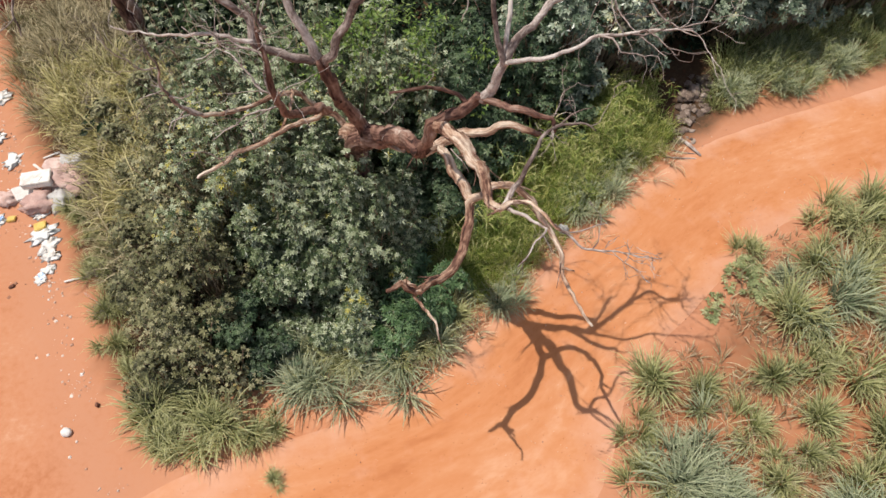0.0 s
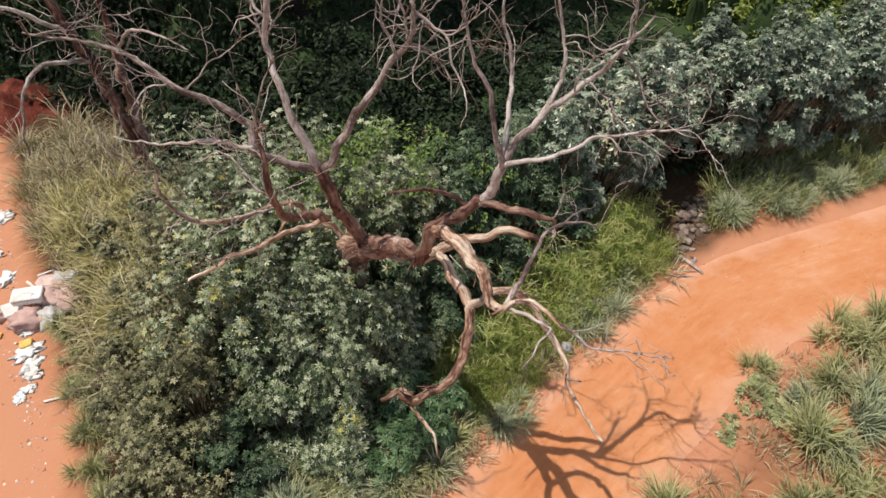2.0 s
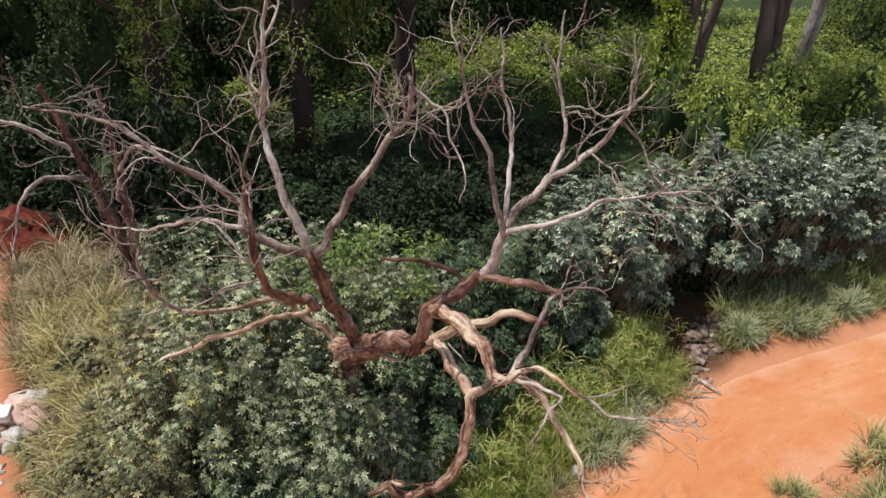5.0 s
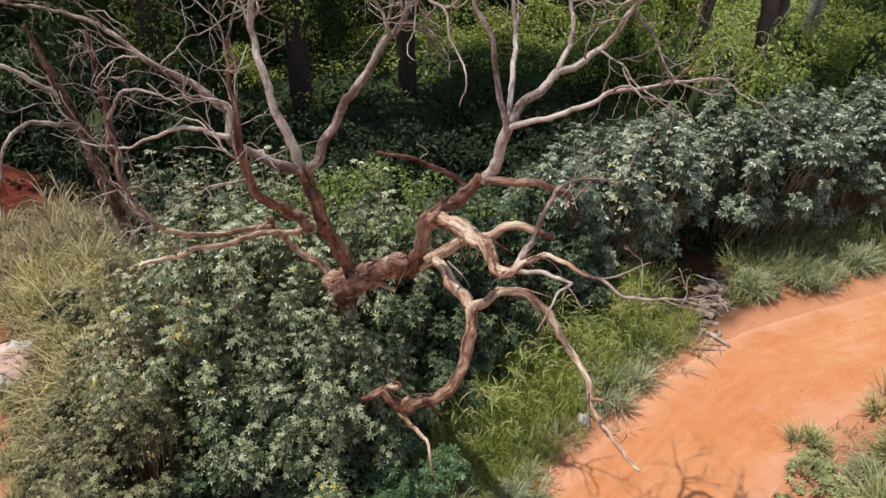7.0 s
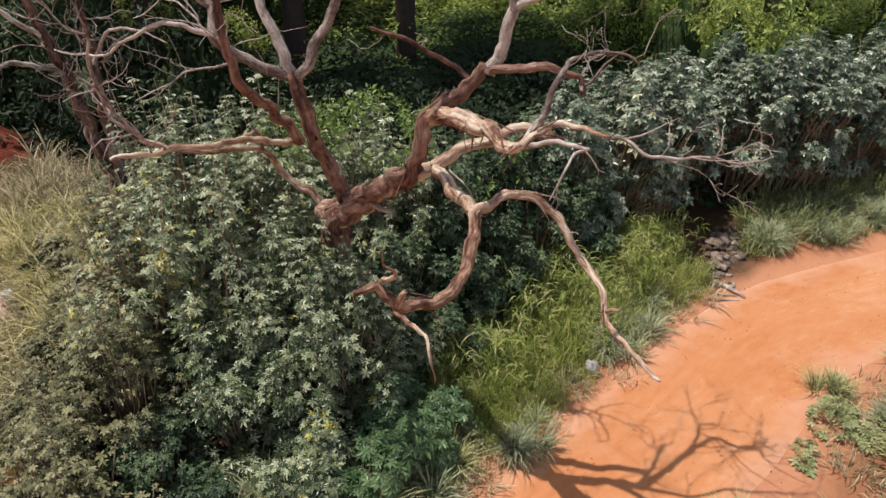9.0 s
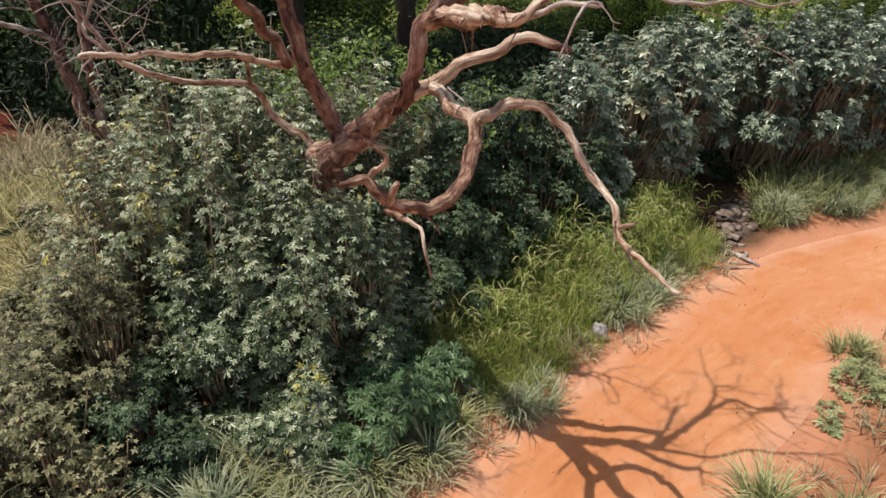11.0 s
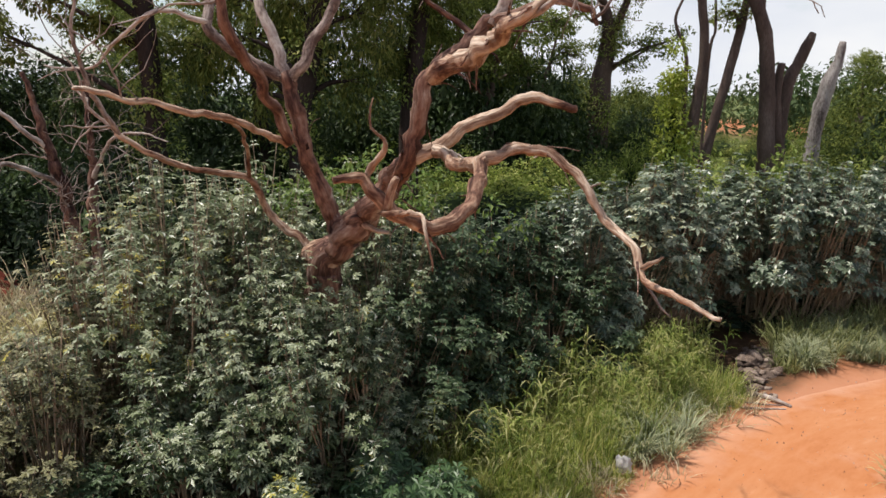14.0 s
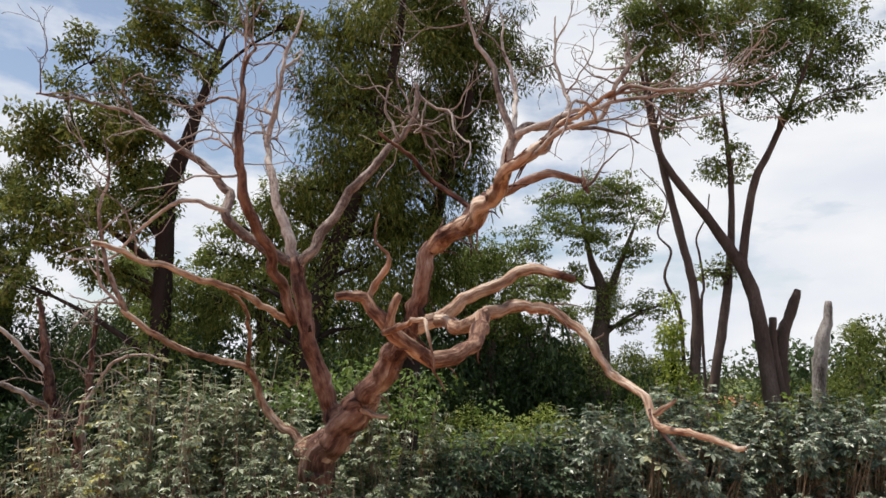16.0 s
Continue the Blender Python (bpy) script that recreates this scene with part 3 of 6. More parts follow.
def build_road():
    n, across = 260, 17
    verts, grain, run, last = [], [], 0.0, None
    for i in range(n + 1):
        u = (i / n) * (len(LEFT) - 1)
        k = min(int(u), len(LEFT) - 2)
        t = u - k
        ends = []
        for line in (LEFT, RIGHT):
            p = np.vstack([2 * line[0] - line[1], line, 2 * line[-1] - line[-2]])
            a, b, c, d = p[k:k + 4]
            ends.append(0.5 * (2 * b + (c - a) * t + (2 * a - 5 * b + 4 * c - d) * t * t + (3 * b - a - 3 * c + d) * t ** 3))
        centre = (ends[0] + ends[1]) / 2
        run += 0.0 if last is None else np.linalg.norm(centre - last)
        last = centre
        for j in range(across):
            f = j / (across - 1)
            x, y = ends[0] * (1 - f) + ends[1] * f
            grain.append((f * 3.6, run * 0.34, 0.0))
            rut = -0.025 * (math.exp(-((f - 0.28) / 0.09) ** 2) + math.exp(-((f - 0.72) / 0.09) ** 2))
            rim = -0.06 if j in (0, across - 1) else 0.0
            verts.append((x, y, height(x, y, -0.6) + rut + rim))
    faces = [(i * across + j, i * across + j + 1, (i + 1) * across + j + 1, (i + 1) * across + j) for i in range(n) for j in range(across - 1)]
    me = plain_mesh("road", verts, [f[::-1] for f in faces], True)
    me.attributes.new("grain", "FLOAT_VECTOR", "POINT").data.foreach_set("vector", np.array(grain).ravel())
    across_road = me.attributes.new("margin", "FLOAT", "POINT")
    across_road.data.foreach_set("value", [float(soft_step(0.4, 1.0, abs(2 * (k % across) / (across - 1) - 1))) for k in range(len(grain))])
    dust_margin(track)
    tagged(part("road", me, track), "curving dirt road of packed orange soil", "road", kind="structure")


build_ground()
build_road()

# ---- the dead tree ----
rng = np.random.default_rng(7)
dead_tree = tagged(new("dead_tree"), "bare dead tree with twisted peeling limbs among shrubs", "tree")
dead_tree.location = (0, 0, 0)


def limb(name, points, sides=10, knots=0.22, wood=None, twigs=(), steps=0.085, blunt=False, label="", parent=None, girth=0.7, shreds=0):
    """One limb through points (x, y, z, r); twigs: (share of the way, direction, length, r, depth)."""
    b = Batch()
    line = glide(points, steps, 0.3)
    line[:, 3] *= girth
    seed = rng.random() * 40
    for q in line[1:-1]:
        q[:3] += np.array(noise.noise_vector(Vector(q[:3] * 2.3 + seed))) * min(0.085, max(q[3] * 1.1, 0.045)) + np.array(noise.noise_vector(Vector(q[:3] * 6.0 + seed))) * min(0.04, max(q[3] * 0.45, 0.028))
    tube(b, line, sides, knots, rng, blunt)
    ob = part(name, b.mesh(name), wood or dead_wood, parent or dead_tree, label)
    for f, way, length, r, depth in twigs:
        t = Batch()
        at = line[min(int(f * (len(line) - 1)), len(line) - 1)]
        twig(t, rng, at[:3], way, length, min(r, at[3] * 0.8), depth)
        part("twig", t.mesh("twig"), pale_wood, ob)
    for _ in range(shreds):
        k = int(rng.uniform(0.1, 0.85) * (len(line) - 2))
        way = unit(line[k + 1][:3] - line[k][:3]) * (1 if rng.random() < 0.6 else -1)
        out = unit(np.cross(way, rng.normal(0, 1, 3)))
        wide = np.cross(way, out)
        p, verts = line[k][:3] + out * line[k][3] * 0.95, []
        w, n, length = rng.uniform(0.012, 0.03), 5, rng.uniform(0.12, 0.4)
        for s in range(n + 1):
            f = s / n
            half = w * (1 - 0.75 * f)
            verts += [p - wide * half, p + wide * half, p + wide * half * 0.8 + out * 0.008, p - wide * half * 0.8 + out * 0.008]
            p = p + (way + out * (0.15 + 0.7 * f) + np.array((0, 0, -0.9 * f))) * length / n + rng.normal(0, 0.006, 3)
        faces = [(4 * s + i, 4 * s + (i + 1) % 4, 4 * s + 4 + (i + 1) % 4, 4 * s + 4 + i) for s in range(n) for i in range(4)]
        t = Batch()
        t.add(verts, faces)
        part("bark_strip", t.mesh("bark_strip"), dead_wood, ob)
    return ob


def sprays(rng, n, lo, hi, way, length, r, depth=2, spread=0.6):
    """Twigs along the last stretch of a limb."""
    return [(rng.uniform(lo, hi), np.array(way) + rng.normal(0, spread * 1.2, 3), length * rng.uniform(0.7, 1.5), r * rng.uniform(0.6, 1.0), depth) for _ in range(max(2, round(n * 0.72)))]


def build_dead_tree():
    limb("trunk", [(-2.05, 10.45, -0.2, 0.46), (-2.05, 10.4, 1.6, 0.38), (-2.0, 10.25, 2.9, 0.35), (-1.88, 10.0, 3.62, 0.33), (-1.66, 9.84, 3.96, 0.32), (-1.42, 9.62, 4.26, 0.28), (-1.15, 9.35, 4.55, 0.24)], 16, 0.24, label="thick reddish trunk with peeling bark", girth=0.76, shreds=8)
    limb("cut_stub", [(-1.55, 9.85, 4.02, 0.27), (-1.82, 9.96, 3.83, 0.31), (-2.02, 10.05, 3.72, 0.3), (-2.1, 10.09, 3.68, 0.22)], 14, 0.25, tan_wood, blunt=True, girth=0.86, label="pale broken end of the trunk")
    # the left limb and what it carries
    limb("limb", [(-1.5, 9.75, 4.0, 0.22), (-1.75, 9.65, 4.75, 0.20), (-1.98, 9.45, 5.4, 0.19), (-2.1, 9.35, 6.05, 0.18), (-2.17, 9.32, 6.55, 0.16)], 14, 0.25, girth=0.64, shreds=6)
    limb("branch", [(-2.15, 9.32, 6.4, 0.12), (-1.78, 9.35, 7.0, 0.105), (-1.3, 9.45, 7.72, 0.095), (-0.98, 9.55, 8.2, 0.085), (-0.72, 9.66, 8.5, 0.075), (-0.5, 9.6, 8.85, 0.06), (-0.48, 9.65, 9.4, 0.045)], 10, 0.15, pale_wood,
         sprays(rng, 5, 0.8, 1.0, (0.1, 0.2, 0.7), 1.5, 0.028) + [(0.78, (0.8, -0.1, -0.35), 1.2, 0.025, 1), (0.8, (0.7, 0.3, 0.1), 1.3, 0.022, 2)])
    limb("branch", [(-0.74, 9.64, 8.48, 0.045), (-0.86, 9.72, 8.75, 0.038), (-0.95, 9.78, 9.05, 0.03), (-0.85, 9.8, 9.5, 0.02)], 7, 0.1, pale_wood, sprays(rng, 4, 0.5, 1.0, (-0.1, 0.1, 0.7), 0.9, 0.015))
    limb("branch", [(-2.18, 9.32, 6.5, 0.13), (-2.45, 9.4, 7.3, 0.10), (-2.7, 9.7, 8.0, 0.085), (-2.82, 9.95, 8.5, 0.075), (-2.72, 9.95, 9.2, 0.06), (-2.62, 10.0, 10.0, 0.045), (-2.4, 10.1, 10.9, 0.025)], 10, 0.15, pale_wood,
         sprays(rng, 9, 0.5, 1.0, (0.0, 0.0, 0.75), 1.6, 0.03, 2, 0.75))
    limb("branch", [(-2.12, 8.98, 5.65, 0.11), (-2.2, 8.5, 6.2, 0.105), (-2.33, 7.95, 6.65, 0.1), (-2.41, 7.5, 7.05, 0.09), (-2.5, 7.4, 7.5, 0.075), (-2.46, 7.35, 8.0, 0.06), (-2.5, 7.5, 8.7, 0.04)], 10, 0.2, None,
         sprays(rng, 9, 0.55, 1.0, (-0.1, 0.0, 0.7), 1.3, 0.025, 2, 0.7), label="red barked branch")
    limb("limb", [(-2.2, 9.3, 6.5, 0.12), (-2.75, 9.15, 6.85, 0.105), (-3.14, 9.02, 7.2, 0.1), (-3.13, 9.2, 7.52, 0.09), (-3.55, 9.15, 7.95, 0.08), (-4.08, 9.05, 8.3, 0.065), (-4.9, 9.25, 8.85, 0.045), (-6.2, 9.3, 9.1, 0.02)], 10, 0.15, pale_wood,
         sprays(rng, 8, 0.45, 1.0, (-0.6, 0.1, 0.5), 1.3, 0.022, 2, 0.6))
    limb("branch", [(-3.12, 9.02, 7.2, 0.06), (-3.4, 8.95, 7.3, 0.05), (-3.83, 9.02, 7.35, 0.045), (-4.5, 9.4, 7.0, 0.035), (-5.18, 9.85, 6.65, 0.028), (-5.9, 10.0, 6.7, 0.015)], 8, 0.12, pale_wood, sprays(rng, 3, 0.5, 1.0, (-0.7, 0.1, 0.3), 0.8, 0.012, 1))
    limb("branch", [(-2.12, 9.0, 5.6, 0.075), (-2.3, 8.68, 5.75, 0.07), (-2.75, 8.15, 6.0, 0.065), (-3.34, 7.5, 6.18, 0.055), (-3.7, 7.03, 6.3, 0.045), (-3.86, 6.86, 6.34, 0.03)], 8, 0.25, tan_wood, sprays(rng, 3, 0.7, 1.0, (-0.5, -0.3, 0.5), 0.8, 0.015, 1))
    limb("branch", [(-1.75, 10.2, 3.5, 0.12), (-2.3, 10.4, 3.95, 0.1), (-2.78, 10.45, 4.4, 0.09), (-3.0, 10.1, 5.0, 0.075), (-3.5, 9.7, 5.15, 0.065), (-4.08, 9.06, 5.5, 0.06), (-4.35, 8.75, 5.78, 0.055)], 9, 0.2, tan_wood)
    limb("branch", [(-4.33, 8.78, 5.74, 0.055), (-4.45, 8.4, 6.3, 0.045), (-4.5, 8.2, 7.0, 0.032), (-4.36, 8.12, 7.5, 0.022), (-4.5, 8.1, 8.0, 0.012)], 7, 0.15, pale_wood, sprays(rng, 6, 0.3, 1.0, (-0.2, 0.0, 0.5), 0.8, 0.016, 2) + [(0.05, (-1.0, 0.1, 0.2), 1.2, 0.03, 1)])
    limb("branch", [(-3.0, 10.1, 5.0, 0.05), (-2.85, 9.6, 5.5, 0.045), (-2.75, 8.9, 5.85, 0.04), (-2.75, 8.2, 5.98, 0.03)], 7, 0.12, tan_wood)
    # the right limb
    limb("limb", [(-1.5, 9.75, 4.05, 0.37), (-1.08, 9.28, 4.66, 0.32), (-0.7, 8.65, 5.15, 0.29), (-0.38, 8.05, 5.55, 0.21), (-0.3, 7.95, 6.0, 0.19), (-0.2, 7.9, 6.4, 0.2), (-0.02, 7.85, 6.62, 0.18), (0.3, 7.82, 6.85, 0.17), (0.62, 7.8, 7.1, 0.15)], 16, 0.42, None, label="thick twisted limb with torn bark", girth=0.54, shreds=16)
    limb("branch", [(-0.1, 7.85, 6.5, 0.16), (0.12, 7.5, 6.6, 0.16), (0.37, 7.1, 6.68, 0.15), (0.52, 6.55, 6.78, 0.13), (0.65, 6.0, 6.88, 0.1), (0.78, 5.8, 6.96, 0.076), (0.92, 5.82, 7.1, 0.05), (1.18, 5.65, 7.28, 0.037), (1.5, 5.15, 7.36, 0.028)], 12, 0.4, tan_wood, label="gnarled limb with shredded bark", girth=0.68, shreds=26)
    limb("branch", [(1.44, 5.25, 7.35, 0.03), (1.62, 5.04, 7.37, 0.027), (1.85, 4.93, 7.27, 0.023), (2.05, 4.92, 7.24, 0.02), (2.3, 4.85, 7.29, 0.016), (2.52, 4.8, 7.27, 0.012), (2.75, 4.72, 7.36, 0.009)], 7, 0.2, pale_wood,
         sprays(rng, 9, 0.3, 1.0, (0.8, -0.15, 0.12), 0.5, 0.010, 2, 0.4) + [(0.1, (0.9, -0.3, 0.0), 0.6, 0.014, 1)], girth=0.68)
    limb("branch", [(0.82, 5.8, 7.0, 0.06), (1.02, 6.1, 7.12, 0.052), (1.14, 6.15, 7.48, 0.046), (1.3, 6.45, 7.62, 0.04), (1.45, 6.68, 7.62, 0.034), (1.92, 6.83, 7.58, 0.024), (2.15, 6.8, 7.45, 0.012)], 8, 0.2, pale_wood, sprays(rng, 4, 0.5, 1.0, (0.5, 0.0, 0.3), 0.6, 0.011, 2))
    limb("branch", [(0.8, 5.85, 6.95, 0.045), (1.1, 5.55, 7.15, 0.035), (1.37, 5.32, 7.19, 0.026), (1.2, 5.05, 7.22, 0.02), (1.07, 4.86, 7.15, 0.017), (0.98, 4.9, 6.86, 0.01)], 7, 0.3, pale_wood, [(0.6, (0.2, -0.5, -0.2), 0.3, 0.01, 1), (0.95, (-0.2, -0.2, -0.5), 0.3, 0.006, 1)])
    limb("limb", [(0.58, 7.8, 7.05, 0.12), (0.72, 7.8, 7.4, 0.11), (0.86, 7.75, 7.85, 0.1), (1.15, 8.05, 8.1, 0.085), (1.55, 8.45, 8.3, 0.075), (2.2, 8.9, 8.5, 0.06), (2.45, 8.7, 9.05, 0.045), (2.9, 8.8, 9.6, 0.02)], 10, 0.15, pale_wood, sprays(rng, 10, 0.55, 1.0, (0.3, 0.1, 0.7), 1.3, 0.025, 2))
    limb("branch", [(0.84, 7.76, 7.75, 0.07), (0.74, 7.85, 8.3, 0.06), (0.64, 8.0, 8.9, 0.052), (0.4, 8.1, 9.3, 0.04), (0.25, 8.2, 10.0, 0.02)], 8, 0.12, pale_wood, sprays(rng, 7, 0.5, 1.0, (-0.1, 0.0, 0.7), 1.2, 0.018, 2))
    limb("branch", [(0.8, 7.76, 7.6, 0.06), (0.9, 8.2, 8.3, 0.052), (0.97, 8.65, 8.9, 0.045), (0.85, 8.8, 9.6, 0.03), (0.8, 8.9, 10.3, 0.015)], 8, 0.12, pale_wood, sprays(rng, 6, 0.45, 1.0, (0.0, 0.1, 0.7), 1.1, 0.016, 2))
    limb("branch", [(1.5, 8.4, 8.28, 0.055), (1.72, 8.8, 8.6, 0.048), (1.8, 9.1, 9.0, 0.042), (1.65, 9.3, 9.7, 0.03), (1.7, 9.4, 10.4, 0.015)], 8, 0.12, pale_wood, sprays(rng, 8, 0.35, 1.0, (0.1, 0.1, 0.7), 1.2, 0.018, 2))
    limb("branch", [(0.88, 7.74, 7.85, 0.06), (1.2, 7.65, 8.0, 0.05), (1.6, 7.6, 8.12, 0.045), (2.1, 7.75, 8.3, 0.04), (2.7, 7.75, 8.42, 0.03), (3.4, 7.7, 8.5, 0.015)], 8, 0.12, pale_wood, sprays(rng, 6, 0.4, 1.0, (0.7, -0.2, 0.2), 1.0, 0.016, 2) + [(0.55, (0.6, -0.7, 0.1), 1.1, 0.018, 1)])
    limb("branch", [(0.6, 7.78, 7.08, 0.085), (0.95, 7.5, 7.2, 0.08), (1.3, 7.3, 7.22, 0.07), (1.6, 7.3, 7.15, 0.05), (1.66, 7.2, 7.0, 0.035)], 9, 0.3, None, [(0.95, (0.8, -0.5, 0.45), 0.6, 0.022, 1), (0.95, (-0.5, -0.5, -0.3), 0.4, 0.02, 0), (0.8, (0.6, 0.0, -0.2), 0.9, 0.015, 2)])
    limb("branch", [(0.4, 7.83, 6.92, 0.055), (0.2, 7.9, 7.1, 0.05), (-0.09, 7.85, 7.28, 0.045), (-0.45, 7.55, 7.55, 0.04), (-0.78, 7.25, 7.75, 0.028)], 8, 0.15, None, sprays(rng, 3, 0.6, 0.95, (0.2, -0.5, -0.3), 0.6, 0.012, 1))
    # the arms reaching over the road
    limb("limb", [(-0.4, 8.15, 5.5, 0.17), (-0.05, 8.25, 5.65, 0.15), (0.28, 8.2, 5.85, 0.13), (0.6, 8.15, 6.02, 0.12), (0.93, 8.08, 6.22, 0.11), (1.3, 8.02, 6.22, 0.095), (1.6, 8.0, 6.1, 0.075)], 12, 0.22, wood=tan_wood, blunt=True, label="broken stub branch with a dark end", girth=0.64)
    limb("limb", [(-0.1, 8.2, 5.62, 0.14), (0.15, 7.75, 5.5, 0.14), (0.35, 7.2, 5.5, 0.13), (0.5, 6.98, 5.6, 0.12), (0.95, 7.24, 5.68, 0.1), (1.22, 7.22, 5.64, 0.095), (1.42, 7.1, 5.42, 0.085), (1.6, 6.95, 5.2, 0.08), (1.8, 6.88, 4.92, 0.075), (2.02, 6.5, 4.7, 0.07), (2.04, 6.25, 4.48, 0.06), (2.2, 5.8, 4.42, 0.05), (2.36, 5.45, 4.38, 0.042), (2.47, 5.28, 4.34, 0.03)], 11, 0.36, tan_wood,
         [(0.79, (-0.1, -0.3, -0.7), 0.5, 0.025, 0), (0.55, (0.3, -0.3, 0.3), 0.25, 0.015, 0)], label="long drooping arm", girth=0.62, shreds=6)
    limb("limb", [(0.45, 6.98, 5.58, 0.12), (0.46, 6.75, 5.46, 0.12), (0.3, 6.3, 5.28, 0.118), (0.12, 6.02, 5.14, 0.115), (-0.08, 5.76, 5.07, 0.11), (-0.28, 5.54, 5.12, 0.105), (-0.45, 5.42, 5.26, 0.1), (-0.58, 5.39, 5.46, 0.085), (-0.66, 5.42, 5.58, 0.075), (-0.78, 5.33, 5.6, 0.062), (-0.9, 5.25, 5.57, 0.045)], 12, 0.28, tan_wood,
         label="low curved arm ending in a hook", girth=0.66, shreds=8, blunt=True)
    limb("branch", [(-0.64, 5.42, 5.56, 0.05), (-0.54, 5.3, 5.67, 0.042), (-0.45, 5.18, 5.82, 0.034), (-0.46, 5.15, 5.92, 0.022), (-0.55, 5.12, 6.02, 0.016), (-0.53, 5.1, 6.25, 0.008)], 8, 0.45, tan_wood)
    limb("splinter", [(0.1, 8.1, 5.6, 0.02), (0.25, 8.0, 5.5, 0.018), (0.42, 7.75, 5.36, 0.008)], 6, 0.2, pale_wood, label="pale splinter hanging from the limb")
    limb("stub", [(2.03, 6.3, 4.55, 0.04), (2.12, 6.2, 4.66, 0.034), (2.2, 6.14, 4.7, 0.022)], 7, 0.3, tan_wood, blunt=True)
    limb("stub", [(-1.25, 9.35, 4.45, 0.09), (-1.0, 9.2, 4.38, 0.06), (-0.78, 9.1, 4.36, 0.035)], 7, 0.3, tan_wood, blunt=True)
    limb("stub", [(-0.48, 5.41, 5.27, 0.06), (-0.42, 5.33, 5.45, 0.055), (-0.36, 5.27, 5.59, 0.042)], 8, 0.3, tan_wood, blunt=True)
    limb("branch", [(-0.5, 5.36, 5.27, 0.042), (-0.33, 5.08, 5.31, 0.036), (-0.24, 4.95, 5.37, 0.03), (-0.15, 4.86, 5.34, 0.028), (-0.11, 4.74, 5.3, 0.022), (-0.08, 4.64, 5.16, 0.018), (-0.05, 4.6, 4.95, 0.008)], 8, 0.4, tan_wood)


build_dead_tree()


# ---- shrubs ----
def make_shrub(seed, tall, wide, shoots, leaf=0.126, shape=PALM, material=None, skirt=0.0, each=(7, 12)):
    """A shrub of many leaning stems, each ending in a rosette of hand-shaped leaves."""
    g = np.random.default_rng(seed)
    thing = new("castor_shrub")
    stems, pos, way, nor, size = Batch(), [], [], [], []
    bias = g.uniform(0, 2 * math.pi)
    for i in range(shoots):
        for _ in range(12):
            az = g.uniform(0, 2 * math.pi)
            up = skirt + (1 - skirt) * g.uniform(0.0, 1.0) ** 0.8
            flat = math.sqrt(max(0.0, 1 - up * up))
            where = Vector((math.cos(az) * flat * wide, math.sin(az) * flat * wide, up * tall)) * 1.25
            if noise.noise(where + Vector((seed * 7.3, 0, 0))) > g.uniform(0.08, 0.34):
                break
        k = g.uniform(0.62, 1.12) * (1 + 0.15 * math.cos(3 * az + bias))
        tip = np.array((math.cos(az) * flat * wide * k, math.sin(az) * flat * wide * k, tall * (0.18 + 0.82 * up) * (0.5 + 0.5 * min(k, 1.08))))
        foot = np.array((tip[0] * 0.15 + g.normal(0, 0.12), tip[1] * 0.15 + g.normal(0, 0.12), -0.1))
        bend = foot * 0.35 + tip * 0.65 + np.array((0, 0, -0.04 * tall)) + g.normal(0, 0.08, 3)
        bend[:2] *= 0.8
        if i % 3 == 0:
            tube(stems, [(*foot, 0.026), (*((foot + bend) / 2), 0.02), (*bend, 0.015), (*tip, 0.007)], 3)
        elif i % 3 == 1:
            tube(stems, [(*(foot * 0.3 + bend * 0.7), 0.012), (*tip, 0.006)], 3)
        axis = unit(tip - bend)
        n = int(g.integers(*each))
        for j in range(n):
            f = (j + g.uniform(0, 1)) / n
            a = j * 2.4 + g.uniform(-0.4, 0.4)
            p = tip * (1 - f * 0.3) + bend * f * 0.3
            s1 = unit(np.cross(axis, (0.2, 0.9, 0.4)))
            s2 = np.cross(axis, s1)
            out = math.cos(a) * s1 + math.sin(a) * s2
            w = unit(out + axis * (0.6 - 0.6 * f) + np.array((0, 0, g.uniform(-0.45, 0.15))))
            reach = g.uniform(0.04, 0.15) * (0.6 + f)
            pos.append(p + w * reach)
            way.append(w + np.array((0, 0, -0.28)))
            nor.append(unit(np.array((0, 0, 1.0)) + axis * 0.5 + g.normal(0, 0.3, 3)))
            size.append(leaf * g.uniform(0.5, 1.2) * (0.75 + 0.4 * f))
    v, f = leaves_at(shape, np.array(pos), np.array(way), np.array(nor), np.array(size))
    tagged(part("stem", stems.mesh("stem"), castor_stem, thing), kind="stuff")
    tagged(part("foliage", plain_mesh("foliage", v, f), material or castor_leaf, thing), kind="stuff")
    return thing


def scatter(kinds, spots, label, category, group, jitter=0.1):
    """Copies of the nearest kind in height at each spot (x, y, height); the first of each kind is put to use itself."""
    used = set()
    for x, y, h in spots:
        tall, ob = min(kinds, key=lambda k: abs(k[0] - h) + rng.uniform(0, 0.25))
        m = pose(x, y, height(x, y), rng.uniform(-4, 4), rng.uniform(-4, 4), rng.uniform(0, 360))
        s = h / tall
        m = m @ Matrix.Diagonal((s ** 0.5, s ** 0.5, s, 1))
        if ob.name in used:
            made = copy_thing(ob, m)
            made.matrix_basis = m
        else:
            used.add(ob.name)
            made = ob
            made.matrix_basis = m
        tagged(made, label, category, group)
    for tall, ob in kinds:
        if ob.name not in used:
            for o in (*ob.children_recursive, ob):
                bpy.data.objects.remove(o)


